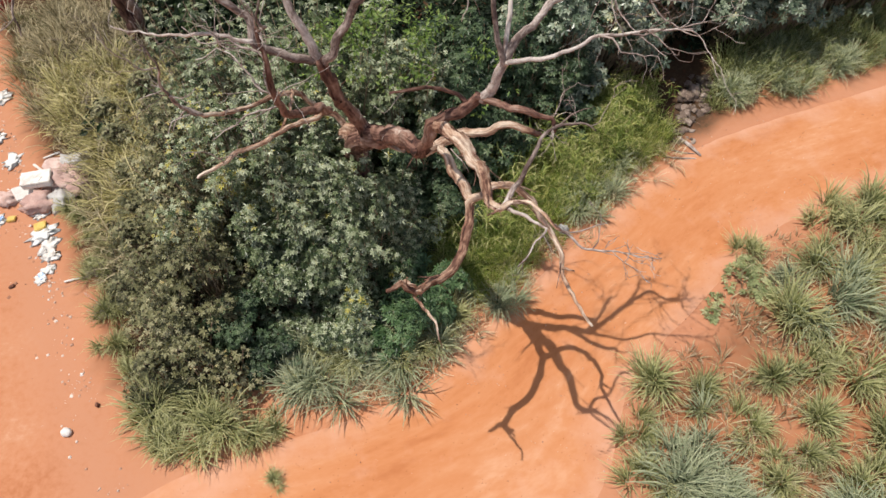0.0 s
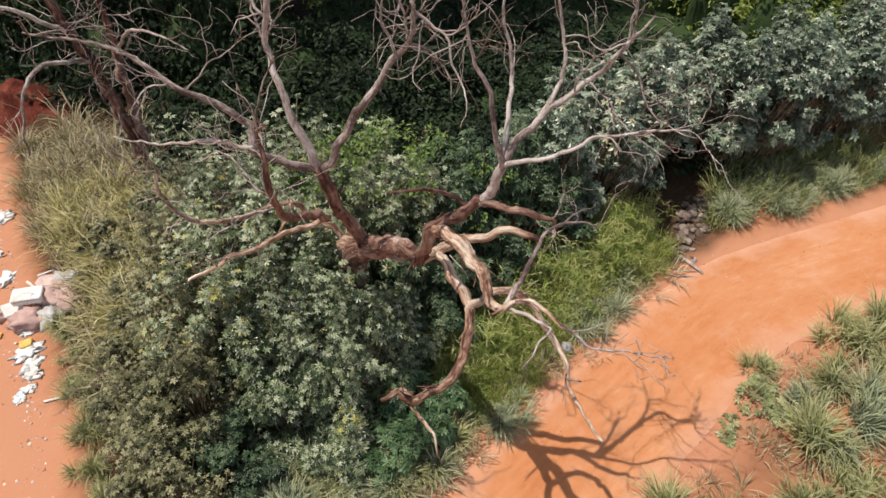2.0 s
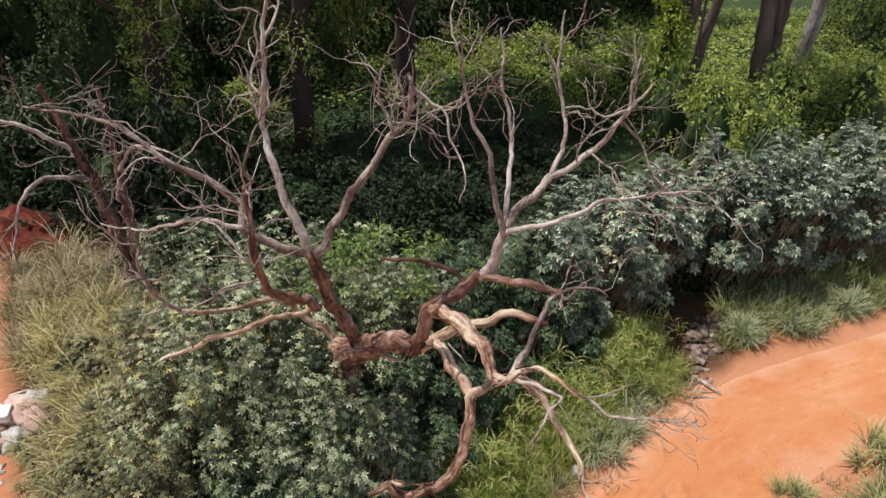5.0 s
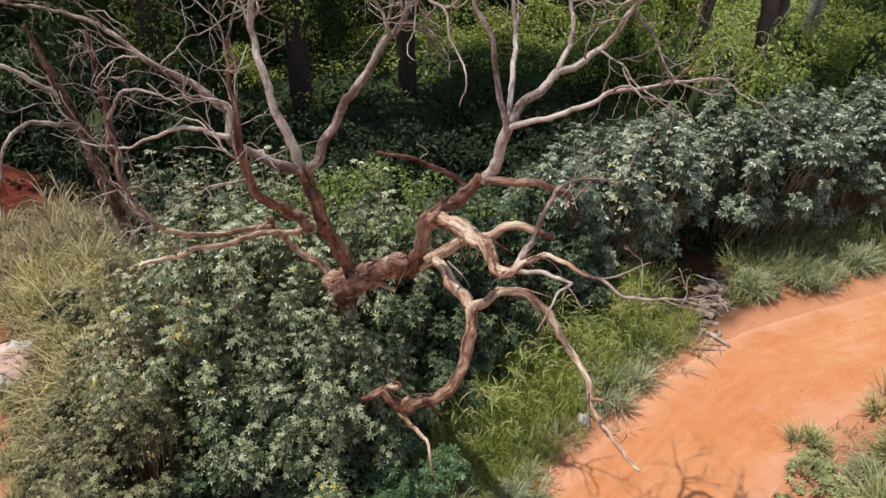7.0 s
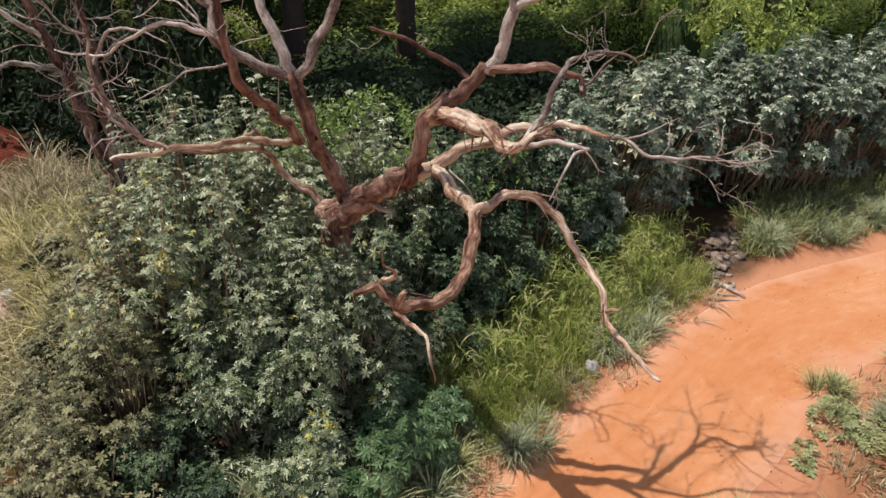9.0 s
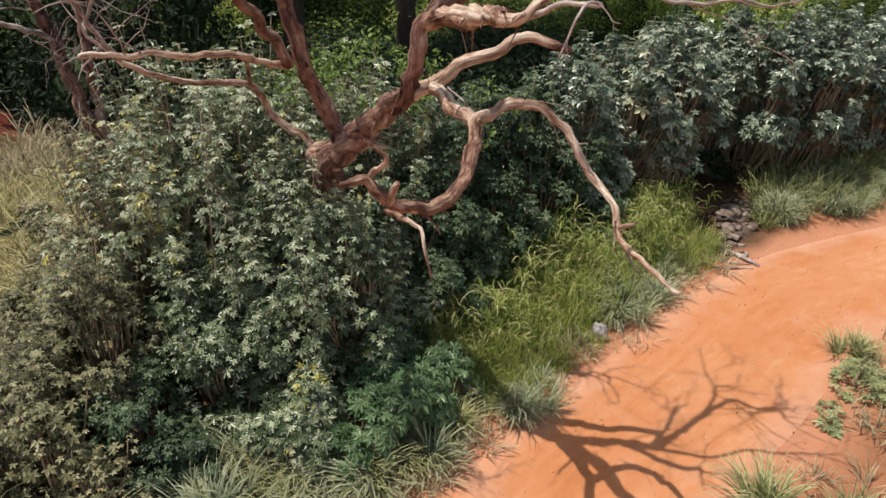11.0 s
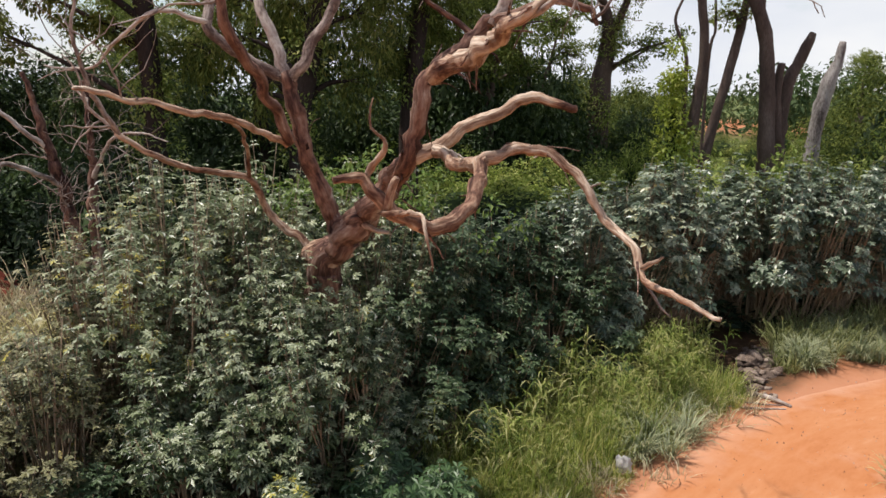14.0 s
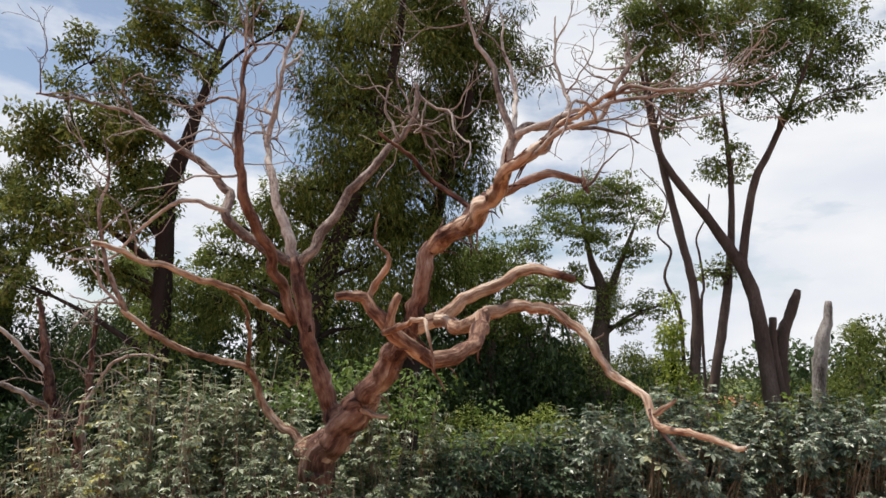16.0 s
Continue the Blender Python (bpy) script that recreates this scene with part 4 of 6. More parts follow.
MOUND = [(-5.4, 12.5, 5.4), (-4, 11.5, 5.8), (-3.2, 10.9, 5.5), (-4.8, 10.9, 5.3), (-2.5, 11.9, 5.3), (-1.1, 12, 4.9), (-3.6, 12.8, 5.4), (-1.9, 12.9, 5.0), (-4.3, 10.1, 5.0), (-3, 9.9, 4.6), (-5.2, 9.7, 4.6)]
SLOPE = [(-4.3, 8.9, 2.8), (-3.1, 9.1, 3.0), (-2.4, 8.9, 3.0), (-1.75, 8.95, 3.9), (-2.35, 9.4, 3.75), (-1.2, 9.05, 3.3), (-1.55, 9.35, 3.55), (-2.05, 9.6, 3.7), (-2.7, 8.1, 2.1), (-1.7, 7.9, 1.8), (-3.5, 7.9, 2.0), (-2.1, 7.3, 1.5), (-2.9, 7.2, 1.3), (-3.7, 8.5, 2.5)]
FRESH = [(-0.75, 8.3, 1.7), (-0.6, 7.6, 1.4), (-0.1, 8.4, 1.2), (-1.2, 7.2, 1.3), (-0.2, 7.8, 1.0), (-1.6, 6.8, 0.9), (-0.9, 9.3, 1.9)]
DUSTY = [(-5.3, 7.9, 3.3), (-5.8, 7.0, 2.4), (-6.3, 8.2, 2.3), (-5.2, 6.1, 1.9), (-6.6, 9.6, 2.4), (-6.7, 10.9, 2.5), (-6.4, 12.1, 3.2), (-6.2, 13.5, 3.4), (-5.9, 10.3, 4.3), (-5.7, 9.1, 3.3), (-7.3, 9.2, 1.6), (-6.6, 7.2, 1.6), (-6.1, 6.1, 1.5), (-7.9, 10.3, 1.3), (-8.2, 11.4, 1.2), (-7.2, 8.1, 1.2), (-8.6, 12.8, 1.3), (-7.3, 13.4, 1.8), (-4.6, 5.9, 1.3), (-9.3, 13.9, 1.1), (-8.3, 14.4, 1.6)]
# The last two put the shade of a hollow into leaf colour.
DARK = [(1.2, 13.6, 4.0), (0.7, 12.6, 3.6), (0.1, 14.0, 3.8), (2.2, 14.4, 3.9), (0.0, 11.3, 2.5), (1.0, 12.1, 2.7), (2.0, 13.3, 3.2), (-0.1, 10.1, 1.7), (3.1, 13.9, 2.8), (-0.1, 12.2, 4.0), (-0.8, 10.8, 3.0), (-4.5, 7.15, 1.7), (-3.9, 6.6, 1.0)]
BACK = [(3.2, 14.9, 4.3), (4.3, 15.4, 4.75), (5.4, 15.9, 4.7), (6.3, 16.9, 3.9), (7.3, 17.6, 3.6), (8.3, 17.4, 4.3), (9.4, 17.4, 4.6), (10.6, 17.9, 4.4), (12.1, 18.3, 3.9), (13.4, 18.9, 4.3), (14.8, 19.5, 4.0), (16.3, 20.2, 4.2), (17.9, 21.0, 3.9)]
BEHIND = [(4.0, 16.8, 4.3), (6.0, 17.8, 4.4), (8.2, 18.8, 4.5), (10.4, 19.3, 4.5), (12.6, 20.1, 4.4), (15.2, 21.2, 4.4), (18.5, 22.5, 4.3), (2.6, 15.6, 3.4)]


def build_shrubs():
    near = [(t, make_shrub(100 + i, t, w, n)) for i, (t, w, n) in enumerate(((4.4, 1.42, 158), (4.3, 1.34, 150), (3.2, 1.18, 104), (3.1, 1.22, 100), (2.2, 1.05, 84), (1.5, 0.88, 64)))]
    scatter(near, MOUND + SLOPE, "castor shrub with grey-green hand-shaped leaves", "shrub", "castor shrubs by the dead tree")
    fresh = [(t, make_shrub(140 + i, t, w, n, 0.17, PALM, castor_fresh, 0.15, (6, 9))) for i, (t, w, n) in enumerate(((1.7, 0.85, 34), (1.1, 0.6, 24)))]
    scatter(fresh, FRESH, "young castor plant with fresh green leaves", "shrub", "young castor plants")
    dusty = [(t, make_shrub(110 + i, t, w, n, 0.105, PALM_FAR, castor_dusty, 0.0, (7, 11))) for i, (t, w, n) in enumerate(((3.2, 1.1, 118), (2.3, 1.0, 96), (1.4, 0.8, 66)))]
    scatter(dusty, DUSTY, "dusty olive castor shrub at the edge of the thicket", "shrub", "dusty castor shrubs")
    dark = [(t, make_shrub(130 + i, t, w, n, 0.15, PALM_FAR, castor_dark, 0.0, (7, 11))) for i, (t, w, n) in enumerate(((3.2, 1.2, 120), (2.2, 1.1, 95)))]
    scatter(dark, DARK, "dark green castor shrub with shade partly put into its leaf colour", "shrub", "shaded castor shrubs")
    far = [(t, make_shrub(120 + i, t, w, n, 0.185, PALM_FAR, castor_pale, 0.22, (5, 9))) for i, (t, w, n) in enumerate(((4.2, 1.45, 150), (4.0, 1.35, 140), (3.0, 1.3, 110)))]
    scatter(far, BACK + BEHIND, "tall castor shrub with pale bluish green leaves", "shrub", "castor shrubs along the far verge")


build_shrubs()


# ---- grass ----
def make_clump(seed, blades, long, wide, lean, material, broad=1.0, bow=(0.7, 2.8)):
    """A tussock of arching blades, paler towards their tips."""
    g = np.random.default_rng(seed)
    verts, faces, tips = [], [], []
    tufts = [(g.normal(0, wide * 0.7, 2), g.uniform(0, 2 * math.pi), g.uniform(0.6, 1.15)) for _ in range(5)]
    for i in range(blades):
        heart, lay, reach = tufts[int(g.integers(5))]
        az = lay + g.normal(0, 1.15)
        out = np.array((math.cos(az), math.sin(az), 0))
        across = np.array((-out[1], out[0], 0))
        r0 = wide * math.sqrt(g.uniform(0, 1))
        p = np.array((*(out[:2] * r0 * 0.6 + heart), -0.03))
        tilt = radians(g.uniform(2, lean)) * (0.4 + 0.6 * r0 / wide)
        bend = g.uniform(*bow)
        length, w = long * reach * g.uniform(0.45, 1.1), g.uniform(0.006, 0.012) * broad
        n, base = 4, len(verts)
        for k in range(n + 1):
            f = k / n
            half = w * (1 - f) ** 0.6 * (0.6 + 0.8 * min(1, f * 3))
            verts += [p - across * half, p + across * half] if k < n else [p]
            tips += [0.75 * f ** 2.2] * (2 if k < n else 1)
            a = tilt + bend * f ** 1.7
            p = p + (out * math.sin(a) + np.array((0, 0, math.cos(a)))) * length / n
            across = unit(across + out * g.normal(0, 0.15))
            out = unit(out + np.array((-out[1], out[0], 0)) * g.normal(0, 0.16))
        for k in range(n - 1):
            b = base + 2 * k
            faces.append((b, b + 1, b + 3, b + 2))
        b = base + 2 * (n - 1)
        faces.append((b, b + 1, b + 2))
    me = plain_mesh("grass_clump", np.array(verts), faces)
    me.attributes.new("tip", "FLOAT", "POINT").data.foreach_set("value", tips)
    return part("grass_clump", me, material)


def make_cane(seed, material):
    """Upright stalks with long drooping blades."""
    g = np.random.default_rng(seed)
    b = Batch()
    for _ in range(7):
        az, lean = g.uniform(0, 2 * math.pi), g.uniform(0.03, 0.25)
        foot = np.array((*(g.normal(0, 0.16, 2)), -0.03))
        way = unit(np.array((math.cos(az) * lean, math.sin(az) * lean, 1)))
        tall = g.uniform(0.7, 1.25)
        tube(b, [(*foot, 0.006), (*(foot + way * tall * 0.5), 0.005), (*(foot + way * tall), 0.003)], 3)
        for k in range(10):
            p = foot + way * tall * g.uniform(0.2, 1.0)
            a = g.uniform(0, 2 * math.pi)
            out = np.array((math.cos(a), math.sin(a), 0))
            across = np.array((-out[1], out[0], 0))
            length, w, verts = g.uniform(0.2, 0.48), g.uniform(0.005, 0.011), []
            for s in range(5):
                f = s / 4
                half = w * (1 - f) ** 0.5 * (0.7 + 0.6 * min(1, 3 * f)) + 0.0006
                verts += [p - across * half, p + across * half]
                e = 0.9 - 2.0 * f
                p = p + (out * math.cos(e) + np.array((0, 0, math.sin(e)))) * length / 4
            b.add(verts, [(2 * s, 2 * s + 1, 2 * s + 3, 2 * s + 2) for s in range(4)])
    return part("cane_grass", b.mesh("cane_grass", False), material)


def plant(kind, spots, label, group):
    for i, (x, y, s) in enumerate(spots):
        m = pose(x, y, height(x, y), rng.uniform(-8, 8), rng.uniform(-8, 8), rng.uniform(0, 360)) @ Matrix.Scale(s, 4)
        ob = kind[int(rng.integers(len(kind)))]
        made = new("grass_clump", ob.data)
        made.matrix_basis = m
        tagged(made, label, "grass", group)


def sow(kind, spots, name, label, material):
    """Tussocks too many to count, as one mesh."""
    verts, faces, n = [], [], 0
    for x, y, s in spots:
        me = kind[int(rng.integers(len(kind)))].data
        co = np.empty(len(me.vertices) * 3)
        me.vertices.foreach_get("co", co)
        a = rng.uniform(0, 2 * math.pi)
        m = np.array(((math.cos(a), -math.sin(a), 0), (math.sin(a), math.cos(a), 0), (0, 0, 1))) * s
        verts.append(co.reshape(-1, 3) @ m.T + np.array((x, y, height(x, y))))
        faces += [tuple(v + n for v in p.vertices) for p in me.polygons]
        n += len(me.vertices)
    tagged(part(name, plain_mesh(name, np.concatenate(verts), faces), material), label, "grass", kind="stuff")


def along(line, step, lo, hi, a=0.8, b=1.2, rows=1):
    """Spots beside a line of points, between lo and hi metres to its left."""
    out = []
    for p, q in zip(line[:-1], line[1:]):
        p, q = np.array(p), np.array(q)
        d = q - p
        n = max(1, int(np.linalg.norm(d) / step))
        left = np.array((-d[1], d[0])) / np.linalg.norm(d)
        for k in range(n):
            for _ in range(rows):
                s = p + d * (k + rng.uniform(0, 1)) / n + left * rng.uniform(lo, hi)
                out.append((s[0], s[1], rng.uniform(a, b)))
    return out


def strip(line, lo, hi, count):
    """Spots (x, y, d) on the left of a line of points, d metres from it, as many as count."""
    p = np.array(line, float)
    long = np.linalg.norm(np.diff(p, axis=0), axis=1)
    out = []
    for _ in range(count):
        k = int(rng.choice(len(long), p=long / long.sum()))
        way = (p[k + 1] - p[k]) / long[k]
        d = rng.uniform(lo, hi)
        q = p[k] + (p[k + 1] - p[k]) * rng.uniform(0, 1) + np.array((-way[1], way[0])) * d
        out.append((q[0], q[1], d))
    return out


def build_grass():
    green = [make_clump(s, 300, 1.05, 0.27, 50, grass_green, 1.35, (1.1, 2.9)) for s in (1, 2, 12)]
    blue = [make_clump(s, 320, 1.1, 0.3, 50, grass_blue, 1.45, (1.1, 2.8)) for s in (3, 4)]
    lush = [make_clump(s, 70, 0.95, 0.3, 46, grass_lush) for s in (5, 6)]
    fine = [make_clump(s, 80, 0.85, 0.34, 36, grass_fresh, 0.75, (0.5, 2.2)) for s in (13, 14)]
    verge = [make_clump(s, 70, 1.05, 0.3, 50, grass_green) for s in (9, 10)]
    dry = [make_clump(s, 64, 1.15, 0.34, 55, grass_dry, 1.5) for s in (7, 8)]
    arch = [make_clump(s, 150, 1.45, 0.36, 52, grass_straw, 1.7, (0.9, 2.6)) for s in (24, 25, 26)]
    wisp = [make_clump(s, 34, 0.6, 0.22, 70, grass_dry, 1.1) for s in (18, 19)]
    cane = [make_cane(s, grass_lush) for s in (15, 16, 17)]
    # border of the shrubs against the road
    plant(green, [(-5.95, 4.85, 1.05), (-5.4, 4.6, 1.0), (-5.0, 5.0, 1.15), (-6.35, 5.3, 1.15), (-5.6, 5.4, 1.1), (-6.8, 5.9, 0.8), (-6.0, 4.5, 0.6), (-4.15, 4.85, 0.7), (-3.75, 5.0, 0.6), (-3.55, 3.9, 0.4)] + along([(-3.3, 6.2), (-1.2, 6.6), (0.3, 7.5)], 0.45, -0.1, 0.9, 0.6, 0.95, 2), "green guinea grass tussock at the road edge", "roadside tussocks")
    plant(blue, along([(-3.6, 6.0), (-1.4, 6.2), (-0.3, 6.8)], 0.36, -0.1, 0.8, 0.8, 1.08) + [(1.2, 8.05, 0.75), (1.55, 8.35, 0.55), (3.9, 11.2, 0.85), (3.5, 10.8, 0.7), (4.3, 11.5, 0.6)], "bluish green grass tussock at the road edge", "roadside tussocks")
    # the verge: patches of fine grass, broad blades, cane and straw
    edge = [(0.9, 7.9), (3.0, 9.95), (5.1, 12.0), (6.6, 13.3)]
    spots = {"lush": [], "fine": [], "cane": [], "dry": []}
    for x, y, d in strip(edge, 0.0, 2.5, 520):
        n = noise.noise(Vector((x * 0.75, y * 0.75, 21))) + rng.normal(0, 0.1)
        kind = "dry" if n < -0.36 else "fine" if n < 0.12 else "lush" if n < 0.27 else "cane"
        if (x - 7.4 - 0.4 * (y - 14.9)) ** 2 < 0.3 and y > 13.2:
            continue
        if d < 0.35 and kind == "cane":
            kind = "fine"
        if noise.noise(Vector((x * 1.3, y * 1.3, 33))) < -0.42 and d < 1.0:
            continue
        s = (0.38 + 0.55 * min(1.0, d / 1.1)) * rng.uniform(0.75, 1.25)
        spots[kind].append((x, y, s))
    sow(lush, spots["lush"] + [(x, y, 0.8) for x, y, d in strip(edge, 1.4, 2.6, 70)] + [(x, y, 0.9) for x, y, d in strip([(0.1, 8.6), (1.0, 9.8), (2.2, 11.2)], -0.2, 0.9, 45)], "verge_grass", "yellow-green grass along the road verge", grass_lush)
    sow(fine, spots["fine"], "verge_grass", "fine green grass along the road verge", grass_fresh)
    sow(dry, spots["dry"], "straw_grass", "straw-coloured blades among the verge grass", grass_dry)
    sow(cane, spots["cane"] + [(x, y, s * 1.1) for x, y, s in along([(0.3, 9.2), (1.3, 10.6), (2.4, 11.9), (3.4, 12.8)], 0.3, -0.3, 0.9, 0.8, 1.2, 2)] + along([(4.8, 12.8), (6.3, 14.4)], 0.35, 0.1, 1.1, 0.8, 1.2, 2), "cane_grass", "tall yellow-green cane grass with drooping blades on the verge", grass_lush)
    sow(wisp, [(x, y, rng.uniform(0.5, 1.0)) for x, y, d in strip(edge, -0.3, 0.4, 50)] + [(x, y, rng.uniform(0.5, 1.0)) for x, y, d in strip([(-3.4, 5.5), (-1.0, 5.95), (0.9, 7.5)], -0.1, 0.5, 40)], "straw_grass", "thin dry wisps of grass at the road edge", grass_dry)
    def clear(x, y):
        return abs(x - 7.3 - 0.56 * (y - 14.8)) > 0.55 or not 12.9 < y < 16.3

    far = [(7.9, 14.1), (10, 15.0), (14, 16.5), (20, 19.2), (30, 24.1)]
    sow(verge, [(x, y, (0.5 + 0.5 * min(1, d)) * rng.uniform(0.7, 1.25)) for x, y, d in strip(far, 0.0, 2.3, 225) if clear(x, y)], "verge_grass", "dense green grass along the far verge", grass_green)
    plant(blue, [(x, y, rng.uniform(0.6, 0.9)) for x, y, d in strip(far[:3], 0.2, 1.6, 18) if clear(x, y)], "bluish green grass tussock along the far verge", "roadside tussocks")
    # dry growth on the side by the rubbish
    side = [(-13.9, 18.4), (-12.3, 15.0), (-10.4, 13.0), (-9.3, 11.4), (-8.7, 9.6), (-7.6, 7.4)]
    spots = []
    for x, y, d in strip(side, 0.1, 3.6, 440):
        if noise.noise(Vector((x * 0.8, y * 0.8, 41))) > -0.22:
            spots.append((x, y, rng.uniform(0.45, 1.2) * (1.0 + 0.5 * noise.noise(Vector((x, y, 8))))))
    sow(dry, spots, "dry_grass", "straw-coloured dry grass beside the rubbish", grass_dry)
    sow(lush, [(x, y, rng.uniform(0.4, 0.8)) for x, y, d in strip(side, -0.1, 2.4, 90)], "olive_grass", "olive green grass among the dry blades", grass_olive)
    sow(arch, [(x, y, rng.uniform(0.7, 1.2)) for x, y, d in strip([(-11.6, 15.2), (-10.2, 13.0), (-9.2, 11.6), (-8.6, 10.0)], 0.2, 2.6, 62)] + along([(-7.9, 13.0), (-7.6, 11.8), (-7.5, 10.4)], 0.45, -0.4, 0.6, 1.0, 1.4), "straw_cane", "tall arching straw-coloured cane grass beside the rubbish", grass_straw)
    plant(green, along([(-11.9, 15.0), (-9.9, 10.8), (-8.4, 7.6), (-7.2, 5.6)], 0.55, 0.1, 0.8, 0.35, 0.75), "short green grass tussock", "edge tussocks")
    # open ground across the road
    field = []
    near = [(4.75, 6.0, 0.95), (5.75, 5.75, 0.8), (4.1, 4.9, 0.75), (6.5, 4.95, 0.8), (8.2, 7.55, 1.15), (7.4, 6.2, 0.95), (9.15, 9.15, 1.05), (10.1, 8.5, 1.1), (9.2, 6.2, 1.05), (8.2, 5.1, 0.95), (8.55, 3.85, 0.95), (6.8, 3.85, 0.9), (4.15, 3.85, 0.8), (7.6, 9.4, 0.7), (9.9, 10.6, 1.0), (11.3, 10.9, 1.1), (8.9, 7.1, 0.8)]
    while len(field) + len(near) < 78:
        x, y = rng.uniform(4.6, 14), rng.uniform(0.6, 12.6)
        if from_road(x, y) > 0.6 and not (4.5 < x < 7.8 and 6.2 < y < 9.6) and all((x - a) ** 2 + (y - b) ** 2 > 0.8 for a, b, c in field + near):
            field.append((x, y, rng.uniform(0.7, 1.15)))
    plant(green, [(x, y, s * 1.1) for x, y, s in near + field[::2]], "green grass tussock with pale tips on red soil", "field tussocks")
    plant(blue, field[1::2] + [(5.2, 4.0, 1.2), (4.75, 3.8, 0.9), (5.7, 3.6, 0.95)], "greyish green grass tussock on red soil", "field tussocks")
    sow(wisp, [(x, y, rng.uniform(0.5, 1.1)) for x, y in ((rng.uniform(3.8, 11), rng.uniform(2, 11)) for _ in range(170)) if from_road(x, y) > 0.1], "straw_grass", "thin dry wisps of grass between the tussocks", grass_dry)
    for ob in green + blue + lush + dry + verge + cane + fine + wisp + arch:
        bpy.data.objects.remove(ob)


build_grass()


# ---- vines and woods behind ----
def lump(x, y):
    """Height of the vine cover behind the shrubs."""
    h = 0.9 + 0.9 * noise.noise(Vector((x * 0.33, y * 0.33, 9))) + 0.55 * noise.noise(Vector((x * 0.9, y * 0.9, 4)))
    back = float(soft_step(30.5, 33.5, y + 0.5 * max(0.0, min(10.0, x - 6))))
    h = h * (0.4 + 0.6 * back) + (1.1 + 0.7 * noise.noise(Vector((x * 0.45, y * 0.45, 14)))) * back * float(soft_step(-9, -5, x)) * float(soft_step(24, 14, x))
    return max(h, 0.15) * float(soft_step(60, 46, y))


def vine_ground(x, y):
    return y > 19.0 + max(0, x - 2) * 0.28 and not (x < -10 and y < 23) and from_road(x, y) > 2.0


def build_vines():
    xs, ys = np.arange(-32, 40, 0.7), np.arange(17.5, 62, 0.7)
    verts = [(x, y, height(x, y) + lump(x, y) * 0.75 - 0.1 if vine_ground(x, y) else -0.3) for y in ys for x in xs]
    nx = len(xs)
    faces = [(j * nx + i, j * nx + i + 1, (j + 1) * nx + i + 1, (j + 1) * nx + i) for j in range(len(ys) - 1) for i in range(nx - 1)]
    # Dark sheet added to close gaps in the leaf layer, coloured as shade.
    bed = tagged(part("vine_cover", plain_mesh("vine_cover", verts, faces, True), vine_under), "dense bright green vines over a sheet of painted shade on the forest floor", "vines", kind="stuff")
    g = np.random.default_rng(11)
    pos = []
    while len(pos) < 44000:
        x, y = g.uniform(-18, 28), 25.5 + 23 * g.uniform(0, 1) ** 1.2
        if vine_ground(x, y) and y > 31.5 - 5.5 * float(soft_step(6, 12, x)) + 1.2 * noise.noise(Vector((x * 0.3, y * 0.1, 6))) and g.random() < 0.12 + 0.88 * float(soft_step(-13, -9, x)):
            pos.append((x, y, height(x, y) + lump(x, y) * 0.75 + g.uniform(0.0, 0.5) ** 1.3))
    pos = np.array(pos)
    n = len(pos)
    a = g.uniform(0, 2 * math.pi, n)
    way = np.stack([np.cos(a), np.sin(a), g.uniform(-0.7, 0.3, n)], 1)
    nor = np.stack([g.normal(0, 0.4, n), g.normal(-0.2, 0.4, n), np.ones(n)], 1)
    v, f = leaves_at(OVAL, pos, way, nor, g.uniform(0.14, 0.32, n))
    tagged(part("leaf_layer", plain_mesh("leaf_layer", v, f), vine_leaf, bed), kind="stuff")
    # Undergrowth of the shaded hollow, its shade carried by the leaf colour.
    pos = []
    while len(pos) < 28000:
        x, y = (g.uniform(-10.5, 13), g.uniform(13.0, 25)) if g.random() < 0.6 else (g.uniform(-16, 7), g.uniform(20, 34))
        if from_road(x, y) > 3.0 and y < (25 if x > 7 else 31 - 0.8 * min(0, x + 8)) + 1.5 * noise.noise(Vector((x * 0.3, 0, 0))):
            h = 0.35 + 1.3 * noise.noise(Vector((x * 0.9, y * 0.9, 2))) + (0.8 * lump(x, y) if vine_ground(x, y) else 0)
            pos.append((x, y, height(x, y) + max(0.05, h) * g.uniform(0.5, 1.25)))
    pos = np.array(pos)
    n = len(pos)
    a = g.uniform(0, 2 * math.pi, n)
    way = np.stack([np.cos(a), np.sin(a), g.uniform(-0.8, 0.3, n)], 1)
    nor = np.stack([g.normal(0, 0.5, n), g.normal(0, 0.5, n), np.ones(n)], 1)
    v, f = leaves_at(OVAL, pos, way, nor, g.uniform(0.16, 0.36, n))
    tagged(part("undergrowth", plain_mesh("undergrowth", v, f), low_shade_leaf), "undergrowth below the trees with shade put into its dark leaf colour", "undergrowth", kind="stuff")


build_vines()


def crown(g, centres, sizes, per, leaf, flat=0.6, hang=0.0, shape=OVAL):
    """Leaves in loose clumps round the centres."""
    pos, way, nor, size = [], [], [], []
    for c, s in zip(centres, sizes):
        n = max(6, int(per * s * s))
        d = g.normal(0, 1, (n, 3))
        d /= np.linalg.norm(d, axis=1)[:, None]
        r = s * g.uniform(0.15, 1.0, n) ** 0.45
        p = d * r[:, None] * np.array((1, 1, flat)) + c
        p[:, 2] -= hang * g.uniform(0, 1, n) ** 2
        pos.append(p)
        way.append(d + g.normal(0, 0.6, (n, 3)) + np.array((0, 0, -0.4 - 0.5 * hang)))
        nor.append(np.stack([g.normal(0, 0.5, n), g.normal(0, 0.5, n), np.ones(n)], 1) + d * 0.7)
        size.append(leaf * g.uniform(0.6, 1.3, n))
    return leaves_at(shape, np.concatenate(pos), np.concatenate(way), np.concatenate(nor), np.concatenate(size))


